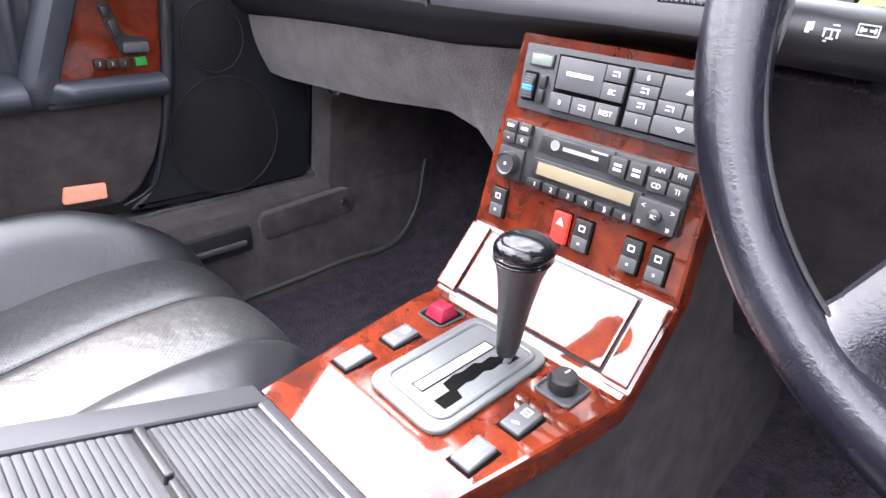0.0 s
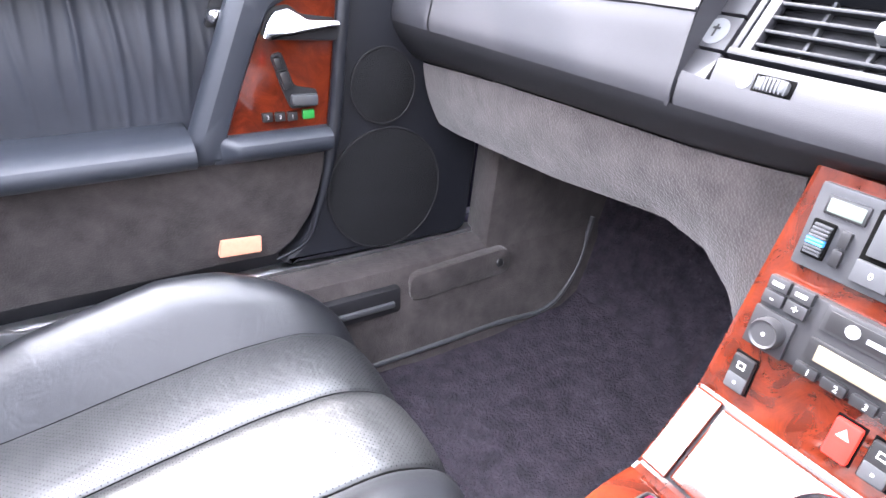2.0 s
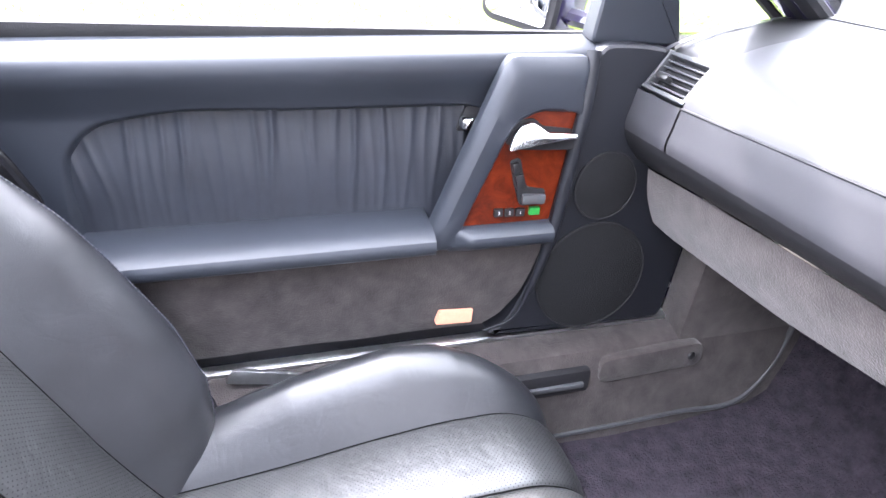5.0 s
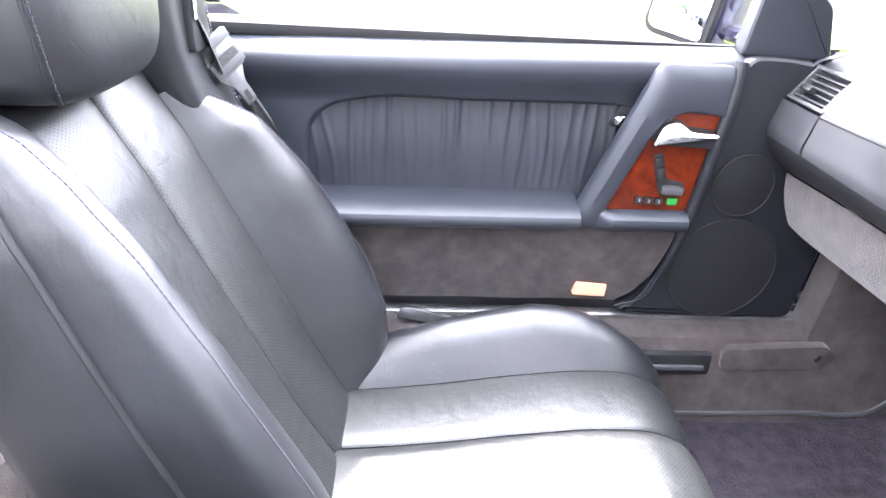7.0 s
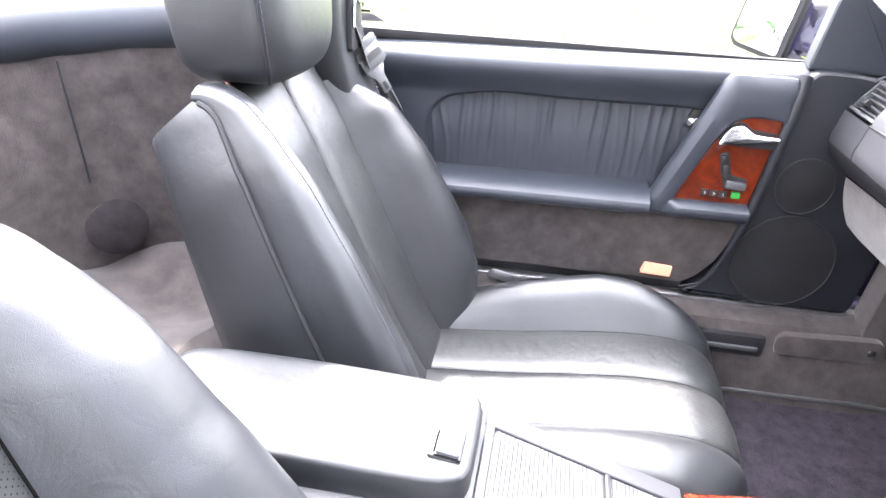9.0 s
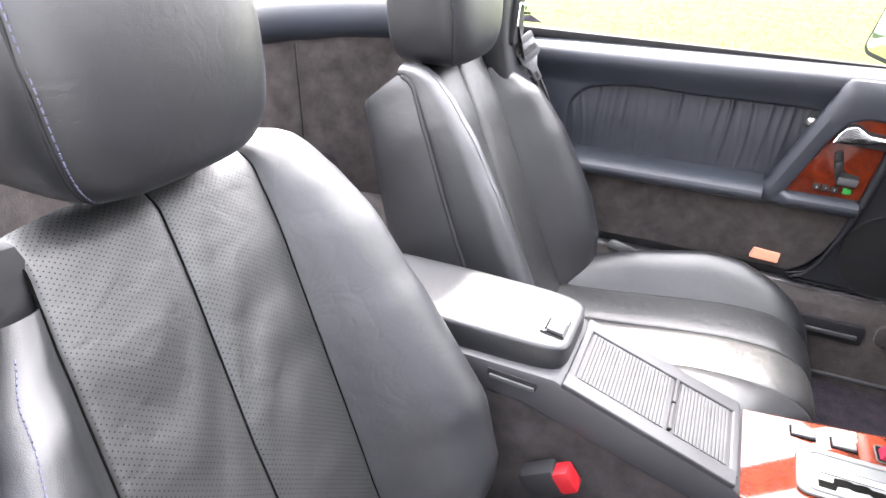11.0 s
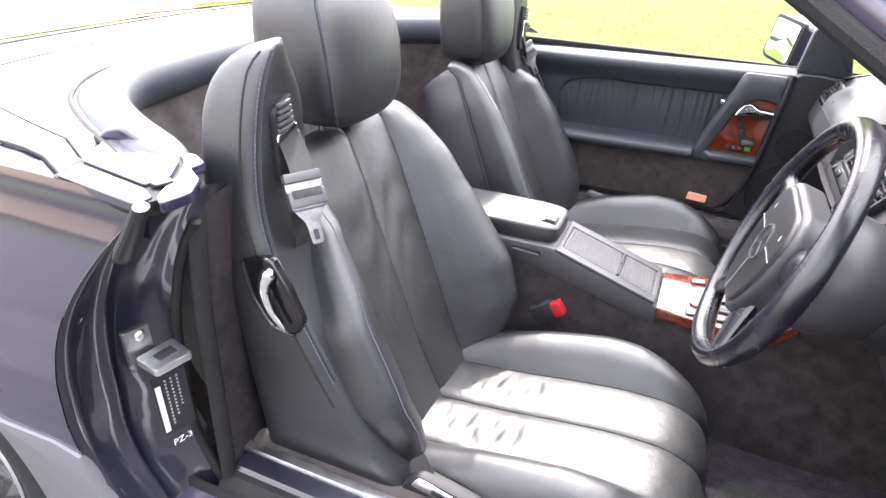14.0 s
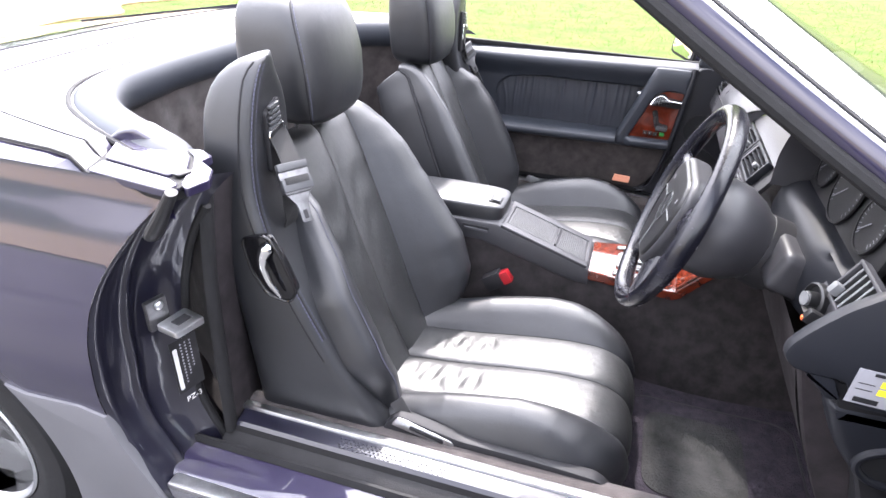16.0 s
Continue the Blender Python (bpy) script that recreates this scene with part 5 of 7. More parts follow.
# ---- passenger door ----
def door():
    d = thing("door_1", (-0.72, 0.35, 0.44), "closed passenger door with blue-grey vinyl, pleats and suede", "door", "", "structure")

    def field(y0, y1, z0, z1, ny, nz, fx):
        y, z = np.meshgrid(np.linspace(y0, y1, ny), np.linspace(z0, z1, nz), indexing="ij")
        return surface(np.stack([fx(y, z), y, z], -1))

    # upper padded panel with the recess for the pleats
    lip = spline([(0.052, 0.660), (0.053, 0.70), (0.055, 0.745), (0.064, 0.785), (0.092, 0.813), (0.14, 0.825), (0.35, 0.828), (0.56, 0.827)], 80)
    lip = np.concatenate([lip, [(0.585, 0.820), (0.592, 0.80), (0.592, 0.660)]])

    def inside(y, z):
        """1 within the recess, falling to 0 across its rounded edge."""
        p = np.stack([y, z], -1)[..., None, :]
        a, b = lip[:-1], lip[1:]
        ab = b - a
        t = np.clip(((p - a) * ab).sum(-1) / (ab * ab).sum(-1), 0, 1)
        d = np.linalg.norm(p - a - t[..., None] * ab, axis=-1).min(-1)
        top = np.interp(y, lip[:, 0], lip[:, 1], left=0, right=0)
        return step(np.where((y > 0.052) & (y < 0.592) & (z < top), d, -d), -0.006, 0.006)

    def upper(y, z):
        roll = -0.700 - 0.055 * np.clip((z - 0.874) / 0.044, 0, 1) ** 4.5 - 0.024 * step(z, 0.885, 0.822)
        sag = -0.012 * step(y, 0.10, -0.12)
        return roll + sag - 0.018 * inside(y, z)
    part("upper_panel", field(-0.20, 0.735, 0.630, 0.919, 240, 150, upper), DOORSKIN, d, "padded blue-grey vinyl", smooth=80)
    rng = np.random.default_rng(11)
    ph = rng.uniform(0, 6, 40)

    def pleats(y, z):
        q = np.zeros_like(y)
        for k in range(34):
            c = 0.075 + 0.0155 * k + rng.uniform(-0.004, 0.004) + 0 * z
            c = c - 0.05 * step(z, 0.70, 0.83) * (0.12 - np.clip(c, 0, 0.12)) / 0.12 - 0.004 * np.sin(ph[k] + 20 * z)
            q += rng.uniform(0.3, 1.0) * bump(y, c, 0.0045) * (0.6 + 0.4 * np.sin(ph[k] + 9 * z)) * (0.35 + 0.65 * step(z, 0.67 + 0.04 * rng.random(), 0.80))
        return -0.7385 + 0.0055 * q + 0.004 * bump(z, 0.75, 0.05)
    ny, nz = 420, 30
    yy = np.linspace(0.054, 0.590, ny)
    tops = np.interp(yy, lip[:, 0], lip[:, 1])
    Y = np.repeat(yy[:, None], nz, 1)
    Z = 0.655 + (tops[:, None] - 0.655) * np.linspace(0, 1, nz)[None, :]
    part("pleated_panel", surface(np.stack([pleats(Y, Z), Y, Z], -1)), PLEAT, d, "softly pleated dark leather panel", smooth=80)
    # armrest shelf
    sec = spline([(-0.745, 0.674), (-0.700, 0.672), (-0.665, 0.666), (-0.651, 0.658), (-0.650, 0.645), (-0.662, 0.634), (-0.690, 0.630)], 24)
    ys = np.linspace(-0.10, 0.505, 30)
    g = np.array([[(x, y, z) for x, z in sec] for y in ys])
    part("armrest", surface(g, caps=True), DOORSKIN, d, "slim padded armrest shelf")
    # suede lower panel, its front edge swept back
    ny, nz = 80, 24
    g = np.empty((ny, nz, 3))
    for j, z in enumerate(np.linspace(0.47, 0.648, nz)):
        yf = np.interp(z, [0.47, 0.49, 0.53, 0.57, 0.634, 0.65], [0.60, 0.628, 0.655, 0.668, 0.684, 0.684])
        for i, y in enumerate(np.linspace(-0.18, yf, ny)):
            g[i, j] = (-0.684 - 0.022 * ((0.634 - z) / 0.164) ** 2 + 0.0012 * math.sin(31 * y + 17 * z), y, z)
    part("panel_backing", prism([(-0.18, 0.438), (0.70, 0.438), (0.70, 0.64), (-0.18, 0.66)], "x", -0.75, -0.722, 0), DARKTRIM, d, "dark door carcass")
    part("lower_panel", surface(g), SUEDE, d, "mottled grey suede lower panel")
    # front panel that carries the loudspeakers
    out = [(0.600, 0.455), (0.640, 0.480), (0.668, 0.545), (0.690, 0.640), (0.712, 0.780), (0.726, 0.890), (0.738, 0.914), (0.80, 0.912), (0.865, 0.900),
           (0.90, 0.80), (0.945, 0.60), (0.930, 0.445), (0.70, 0.448)]
    part("speaker_panel", prism(rounded(out, 0.02), "x", -0.745, -0.690, 0.010, 3), FRONTPANEL, d, "smooth dark moulded front panel")
    lip = spline([(-0.686, 0.598, 0.470), (-0.678, 0.640, 0.492), (-0.674, 0.664, 0.550), (-0.672, 0.686, 0.640), (-0.674, 0.704, 0.770), (-0.680, 0.716, 0.86), (-0.692, 0.722, 0.905)], 50)
    part("panel_rib", tube(lip, np.interp(np.linspace(0, 1, 50), [0, 0.2, 0.45, 1], [0.002, 0.004, 0.0095, 0.0095]), 12, up=(1, 0, 0)), FRONTPANEL, d, "rounded rib along the panel")
    for (cy, cz, ry, rz, tilt), nm in (((0.773, 0.709, 0.050, 0.054, 0.0), "tweeter"), ((0.776, 0.550, 0.094, 0.098, 0.0), "woofer")):
        prof = [(1.0, 0.0), (1.012, 0.003), (1.0, 0.006), (0.985, 0.0065), (0.975, 0.0055), (0.9, 0.0065), (0.5, 0.009), (0.02, 0.010)]
        bm = lathe([(r, h) for r, h in prof], Matrix.Identity(4), 64)
        for v in bm.verts:
            v.co = (-0.692 + v.co.z, cy + v.co.x * ry, cz + v.co.y * rz)
        sp = part(nm, bm, GRILLE, d, "round black cloth loudspeaker cover", smooth=40)
        rim = [(-0.6862, cy + ry * math.cos(t) * 1.0, cz + rz * math.sin(t) * 1.0) for t in np.linspace(0, 2 * np.pi, 60, endpoint=False)]
        part("rim", tube(rim, 0.0015, 8, closed=True, up=(1, 0, 0)), DARKTRIM, sp)
    # slanted pull frame round the walnut
    fo = rounded([(0.600, 0.902), (0.716, 0.900), (0.706, 0.790), (0.684, 0.640), (0.672, 0.630), (0.497, 0.628), (0.492, 0.640)], 0.012)
    hole = rounded([(0.545, 0.662), (0.683, 0.657), (0.706, 0.828), (0.648, 0.832), (0.616, 0.818), (0.598, 0.784)], 0.010)
    bm = bmesh.new()
    rings = []
    no = 72
    for ring, x in ((poly(fo + fo[:1], no + 1)[:-1], -0.700), (poly(fo + fo[:1], no + 1)[:-1], -0.678)):
        rings.append([(x, y, z) for y, z in ring])
    def aligned(target, ring):
        r = poly(ring + ring[:1], 361)[:-1]
        return [tuple(r[np.argmin(((r - np.array(t)) ** 2).sum(1) )]) for t in target]
    of = poly(fo + fo[:1], no + 1)[:-1]
    c0 = np.mean(np.array(hole), 0)
    hh = poly(hole + hole[:1], 721)[:-1]
    def at_angle(y, z):
        a = math.atan2(z - c0[1], y - c0[0])
        aa = np.arctan2(hh[:, 1] - c0[1], hh[:, 0] - c0[0])
        return hh[np.argmin(np.abs((aa - a + np.pi) % (2 * np.pi) - np.pi))]
    inner = np.array([at_angle(y, z) for y, z in of])
    mid = [of + (inner - of) * f for f in (0.0, 0.12, 0.35, 0.75, 0.93, 1.0, 1.0)]
    xs = [-0.684, -0.675, -0.669, -0.669, -0.671, -0.676, -0.69]
    g = np.array([[(x, y, z) for y, z in ring] for ring, x in zip([of] + mid, [-0.70] + xs)])
    part("pull_frame", surface(g, around=True), DOORSKIN, d, "slanted moulded vinyl frame")
    part("frame_shelf", surface(np.array([[(-0.672 + (x + 0.672) * (float(step(y, 0.530, 0.560)) if x > -0.672 else 1), y, z) for x, z in spline([(-0.690, 0.667), (-0.665, 0.664), (-0.653, 0.656), (-0.654, 0.643), (-0.668, 0.632)], 14)] for y in np.linspace(0.528, 0.683, 24)]), caps=True), DOORSKIN, d, "small ledge below the walnut")
    wd = part("walnut_panel", prism(rounded([(0.545, 0.660), (0.682, 0.655), (0.706, 0.830), (0.640, 0.832), (0.600, 0.800)], 0.006), "x", -0.692, -0.680, 0.002), DOORWOOD, d, "glossy burr walnut panel", smooth=8)
    # inner door handle: a flat chrome lever whose face leans up, over a dark grip
    part("handle_recess", prism(rounded([(0.602, 0.786), (0.699, 0.779), (0.701, 0.804), (0.655, 0.810), (0.640, 0.822), (0.616, 0.818)], 0.006), "x", -0.682, -0.6785, 0.001), DARKTRIM, wd)
    hp = prism(rounded([(0.599, 0.787), (0.608, 0.803), (0.619, 0.815), (0.636, 0.819), (0.647, 0.813), (0.657, 0.806), (0.699, 0.803), (0.699, 0.797), (0.640, 0.797), (0.620, 0.795), (0.607, 0.787)], 0.003), "x", -0.672, -0.664, 0.0025, 3)
    for v in hp.verts:
        v.co.x += (0.812 - v.co.z) * 0.62
    part("inner_handle", hp, CHROME, d, "polished chrome door handle")
    part("handle_back", prism(rounded([(0.607, 0.783), (0.698, 0.778), (0.699, 0.798), (0.640, 0.798), (0.620, 0.796)], 0.004), "x", -0.680, -0.664, 0.003), DARKTRIM, d, "dark grip behind the lever")
    # seat shaped switches, memory keys
    seat_sw = [((0.6205, 0.753), (0.010, 0.015), 12), ((0.6290, 0.731), (0.012, 0.024), 14)]
    part("switch_plate", prism(rounded([(0.612, 0.762), (0.627, 0.767), (0.641, 0.722), (0.671, 0.716), (0.672, 0.693), (0.634, 0.692), (0.622, 0.725)], 0.006), "x", -0.682, -0.6775, 0.002), DARKTRIM, wd, "seat-shaped switch plate")
    for (y, z), (sy, sz), a in seat_sw:
        part("seat_switch", rbox((-0.6755, y, z), (0.008, sy, sz), 0.003, (a, 0, 0)), BUTTON, wd)
    part("seat_switch", rbox((-0.6745, 0.652, 0.704), (0.011, 0.036, 0.015), 0.004, (-3, 0, 0)), PLASTIC, wd, "cushion-shaped switch")
    for i, t in enumerate("321"):
        y = 0.6015 + 0.0165 * i
        b = part("memory_key", rbox((-0.677, y, 0.685 - 0.0008 * i), (0.006, 0.0135, 0.012), 0.0015), BUTTON, wd)
        writing(t, 0.007, Matrix.Translation((-0.6738, y, 0.685 - 0.0008 * i)) @ Euler((radians(90), 0, radians(90))).to_matrix().to_4x4(), WHITE, b)
    part("memory_set_key", rbox((-0.677, 0.6565, 0.684), (0.007, 0.016, 0.012), 0.0015), GREEN, wd, "bright green key")
    # lock pull, lit courtesy lamp, belt seal
    part("lock_pull", superround((-0.722, 0.566, 0.805), (0.012, 0.016, 0.010), 3, 12, 18), CHROME, d, "small chrome lock lever")
    part("lock_recess", prism(rounded([(0.548, 0.790), (0.585, 0.790), (0.60, 0.826), (0.56, 0.826)], 0.006), "x", -0.745, -0.730, 0.002), DARKTRIM, d)
    part("courtesy_lamp", prism(rounded([(0.519, 0.489), (0.578, 0.486), (0.580, 0.510), (0.524, 0.514)], 0.003), "x", -0.702, -0.690, 0.002), LAMPGLOW, d, "lit orange courtesy lamp")
    part("belt_seal", rbox((-0.757, 0.27, 0.920), (0.016, 0.97, 0.018), 0.004, (-1.2, 0, 0)), RUBBER, d, "black window seal")
    outer = along_y([(-0.765, 0.915), (-0.80, 0.905), (-0.86, 0.86), (-0.89, 0.72), (-0.89, 0.50), (-0.87, 0.42)], np.linspace(-0.18, 0.98, 12))
    part("outer_skin", outer, PAINT, d, "dark blue painted outer skin")
    # mirror triangle and the mirror beyond the glass
    tri = rounded([(0.728, 0.910), (0.870, 0.905), (0.850, 0.985), (0.775, 1.045), (0.745, 1.03)], 0.012)
    part("mirror_base", prism(tri, "x", -0.752, -0.715, 0.008, 3), DOORSKIN, d, "smooth triangular mirror base")
    return d


door()


def door_mirror():
    dm = thing("door_mirror", (-0.92, 0.74, 0.90), "dark door mirror outside the passenger window", "door mirror")
    M = Matrix.Translation((-0.883, 0.697, 0.970)) @ Euler((radians(-6), radians(6), radians(31))).to_matrix().to_4x4()
    part("housing", on_plate(superround((0, 0.034, 0), (0.073, 0.050, 0.068), 5, 18, 32), M), PAINT, dm, "dark painted housing")
    part("glass_rim", on_plate(prism(rounded([(-0.070, -0.052), (-0.052, -0.066), (0.070, -0.066), (0.070, 0.064), (-0.064, 0.064)], 0.014), "y", -0.016, 0.0, 0.004), M), RUBBER, dm, "black rubber rim")
    part("mirror_glass", on_plate(prism(rounded([(-0.060, -0.046), (-0.046, -0.056), (0.060, -0.056), (0.060, 0.054), (-0.055, 0.054)], 0.010), "y", -0.0185, -0.014, 0.001), M), MIRROR, dm, "clear mirror glass")
    part("foot", tube([(-0.845, 0.755, 0.925), (-0.765, 0.79, 0.92)], 0.018, 10, flat=0.8), PAINT, dm)


door_mirror()




# ---- driver door, swung wide open; out of view, added to shade the dash end ----
def open_door():
    d = thing("door_2", (0.87, 1.02, 0.44), "unseen open driver door, vinyl lined, shading the dash end", "door", "", "structure")
    M = Matrix.Translation((0.87, 1.02, 0)) @ Matrix.Rotation(radians(68), 4, "Z")
    out = rounded([(0.0, 0.40), (0.0, 0.88), (-0.10, 0.915), (-1.12, 0.905), (-1.16, 0.70), (-1.10, 0.40)], 0.05)
    part("outer_skin", on_plate(prism(out, "x", -0.01, 0.012, 0.006), M), PAINT, d, "dark blue painted outer skin")
    part("inner_lining", on_plate(prism([(y * 0.97 - 0.01, 0.02 + z * 0.965) for y, z in out], "x", -0.11, -0.014, 0.03, 4), M), DOORSKIN, d, "blue-grey vinyl lining", smooth=60)
    part("armrest", on_plate(rbox((-0.125, -0.60, 0.65), (0.05, 0.62, 0.05), 0.02), M), DOORSKIN, d)


open_door()
# ---- dashboard ----
def vent(parent, M, w, h, slats, label, uprights=0, frame_mat=None):
    """A louvred air vent on the pose M: local x across, y up, z out."""
    v = part("air_vent", on_plate(rbox((0, 0, -0.012), (w, h, 0.004), 0.001), M), DARKTRIM, parent, label)
    for y in (-h / 2, h / 2):
        part("vent_frame", on_plate(rbox((0, y, -0.002), (w + 0.008, 0.006, 0.016), 0.002), M), frame_mat or PLASTIC, v)
    for x in (-w / 2, w / 2):
        part("vent_frame", on_plate(rbox((x, 0, -0.002), (0.006, h + 0.004, 0.016), 0.002), M), frame_mat or PLASTIC, v)
    for k in range(slats):
        y = -h / 2 + h * (k + 1) / (slats + 1)
        part("slat", on_plate(rbox((0, y, -0.003), (w - 0.004, 0.0025, 0.012), 0.001, (18, 0, 0)), M), frame_mat or PLASTIC, v)
    for k in range(uprights):
        x = -w / 2 + w * (k + 1) / (uprights + 1)
        part("upright", on_plate(rbox((x, 0, -0.008), (0.003, h - 0.004, 0.006), 0.001), M), PLASTIC, v)
    return v


FACE = [(0.880, 0.735), (0.846, 0.737), (0.822, 0.747), (0.803, 0.768), (0.790, 0.790), (0.7868, 0.804), (0.7915, 0.830), (0.799, 0.862), (0.810, 0.884), (0.830, 0.905),
        (0.870, 0.921), (0.95, 0.938), (1.05, 0.950), (1.18, 0.952)]


def face_pose(x, z, off=0.0):
    """A pose on the dashboard's face: local x right, y up, z out."""
    p = spline(FACE, 120)
    i = int(np.argmin(np.abs(p[:90, 1] - z)))
    up = Vector((0, *(p[i + 1] - p[i - 1]))).normalized()
    out = Vector((1, 0, 0)).cross(up)
    m = Matrix((Vector((1, 0, 0)), up, out)).transposed().to_4x4()
    m.translation = Vector((x, *p[i])) + out * off
    return m


def dashboard():
    db = thing("dashboard", (0, 0.95, 0.80), "dark grey grained vinyl dashboard over suede knee panel", "dashboard")
    p = spline(FACE, 70)

    def rise(x):
        return float(np.interp(x, [-0.66, -0.56, -0.46, -0.36, -0.2, -0.11, 0.0, 0.7], [0.0, 0.006, 0.0105, 0.0135, 0.0165, 0.024, 0.046, 0.055]))

    def lift(x, z):
        """The seam of the lid climbs gently towards the middle."""
        return float(np.interp(x, [-0.60, -0.25, -0.2, -0.19], [-0.002, 0.010, 0.010, 0.0]) * step(z, 0.81, 0.85) * (1 - step(z, 0.885, 0.93)))

    def run(x0, x1, n, a=0, b=70, push=0.0):
        return surface(np.array([[(x, y - push + 0.052 * float(step(x, 0.40, 0.585)) * (1 - float(step(z, 0.84, 0.92))), z + lift(x, z) + rise(x) * (1 - float(step(z, 0.735, 0.815)))) for y, z in p[a:b]] for x in np.linspace(x0, x1, n)]), caps=False)
    zs = p[:, 1]
    i_low = int(np.argmin(np.abs(zs - 0.795)))
    i_crease = int(np.argmin(np.abs(zs - 0.864)))
    part("dash_core", run(-0.70, -0.212, 24, push=-0.022), DARKTRIM, db, "dark core under the padding")
    part("lower_roll", run(-0.70, 0.175, 24, 0, i_low + 1), DARKTRIM, db, "dark rounded underside")
    for x0, x1, nm in ((-0.700, -0.590, "end_panel"), (-0.586, -0.208, "glovebox_lid")):
        part(nm, run(x0, x1, 16, i_low, i_crease), DASH, db, "grained vinyl face")
    part("cover_seam", tube([(x, p[i_crease - 1][0] - 0.0004, p[i_crease - 1][1] + lift(x, p[i_crease - 1][1])) for x in np.linspace(-0.586, -0.208, 8)], 0.0018, 6), DARKTRIM, db, "thin dark seam")
    part("airbag_cover", run(-0.586, -0.208, 24, i_crease - 1, 55), DASH, db, "smooth padded airbag cover")
    part("top_pad", run(-0.700, 0.16, 30, 55, 70), DASH, db, "broad padded top")
    part("top_pad", run(0.16, 0.700, 30, 58, 70), DASH, db)
    part("centre_face", run(-0.204, 0.175, 16, i_low, int(np.argmin(np.abs(zs - 0.812))) + 2), DASH, db, "grey lower edge of the centre panel")
    part("end_top", run(-0.700, -0.690, 4, i_crease, 55), DASH, db)
    part("end_top", run(-0.590, -0.586, 4, i_crease, 55), DASH, db)
    # left end vent
    v = vent(db, face_pose(-0.640, 0.888, -0.013), 0.090, 0.054, 5, "louvred side air vent")
    part("vent_tab", on_plate(rbox((-0.012, -0.010, -0.002), (0.026, 0.008, 0.012), 0.003), face_pose(-0.640, 0.886)), BUTTON, v, "thumb tab")
    writing("SRS", 0.013, face_pose(-0.520, 0.882, 0.0006), DASH, db)
    mark(db, face_pose(-0.522, 0.871, 0.0006), [(0, 0, 0.030, 0.003)], DASH)
    # centre: column of keys, two vents, thumbwheels, on a panel that leans back
    foot, rise_dir = Vector((0, 0.795, 0.815)), Vector((0, 0.574, 0.819))
    lean = Matrix((Vector((1, 0, 0)), rise_dir, Vector((1, 0, 0)).cross(rise_dir))).transposed().to_4x4()

    def centre(x, v, off=0.0):
        m = lean.copy()
        m.translation = foot + Vector((x, 0, 0)) + lean.to_3x3() @ Vector((0, v, off))
        return m
    part("centre_backing", on_plate(rbox((0, 0, -0.016), (0.375, 0.088, 0.010), 0.002), centre(-0.032, 0.043)), DARKTRIM, db)
    end = [(y, z) for y, z in spline(FACE, 120) if 0.795 < z < 0.936 and y < 0.945]
    part("lid_end", prism(end + [(0.862, 0.905), (0.846, 0.886), (0.798, 0.816)], "x", -0.212, -0.209, 0), DASH, db)
    top = spline([(0.846, 0.889), (0.853, 0.898), (0.870, 0.908), (0.905, 0.925), tuple(p[55])], 16)
    part("centre_top", surface(np.array([[(x, y, z) for y, z in top] for x in np.linspace(-0.208, 0.175, 14)])), DASH, db, "padded edge above the centre vents")
    for k, v in enumerate((0.0135, 0.0425, 0.0715)):
        b = part("dash_key", on_plate(rbox((0, 0, -0.003), (0.032, 0.0272, 0.012), 0.002), centre(-0.2025, v)), DASH, db, "blank grey switch key")
        if k == 1:
            part("lighter_badge", lathe([(0.0105, 0), (0.0105, 0.0006), (0.001, 0.0008)], centre(-0.2025, v, 0.003), 24), LIGHTPLASTIC, b, "pale round badge")
            mark(b, centre(-0.2025, v, 0.0042), [(0, 0, 0.0016, 0.010), (0, 0.002, 0.006, 0.0018)], BUTTON)
    for x, w in ((-0.1165, 0.132), (0.0335, 0.150)):
        v = vent(db, centre(x, 0.0565, 0.0), w - 0.008, 0.054, 4, "wide louvred centre air vent", 2, FRONTPANEL)
        part("vent_tab", on_plate(rbox((w * 0.22, 0.002, 0.004), (0.016, 0.010, 0.014), 0.003), centre(x, 0.0565)), LIGHTPLASTIC, v, "pale thumb tab")
        part("vent_cheek", on_plate(rbox((-w / 2 + 0.010, 0, -0.001), (0.012, 0.052, 0.010), 0.003), centre(x, 0.0565)), DASH, v)
    # one plain strip below the vents with its thumbwheels
    strip = lambda x, v=0.0, off=0.0: centre(0, 0.0125) @ pose(0, 0, 0, 18, 0, 0) @ pose(x, v, off)
    wp = part("wheel_panel", on_plate(rbox((0, 0, -0.003), (0.300, 0.0225, 0.012), 0.0015), strip(-0.035)), DASH, db, "plain grey strip with thumbwheels")
    part("strip_groove", on_plate(rbox((0, -0.0118, 0), (0.300, 0.0016, 0.010), 0.0004), strip(-0.035)), PIT, wp)
    for x, w in ((-0.136, 0.0245), (-0.041, 0.0265), (0.056, 0.0400)):
        part("wheel_slot", on_plate(rbox((0, 0, 0.0026), (w + 0.005, 0.0125, 0.002), 0.0008), strip(x)), PIT, wp)
        tw = part("thumbwheel", on_plate(superround((0, 0, 0.001), (w / 2, 0.0054, 0.0070), 4, 12, 24), strip(x)), PLASTIC, wp, "grey ribbed thumbwheel")
        for k in range(9):
            q = (k - 4) / 4.6
            part("thumbwheel_rib", on_plate(rbox((q * w / 2, 0, 0.0082 - 0.0030 * q * q), (0.0010, 0.0092, 0.0014), 0.0003), strip(x)), PLASTIC, tw)
        mark(wp, strip(x, 0.0086, 0.0031), [(0.002, 0, w * 0.7, 0.0009)], LABELGREY)
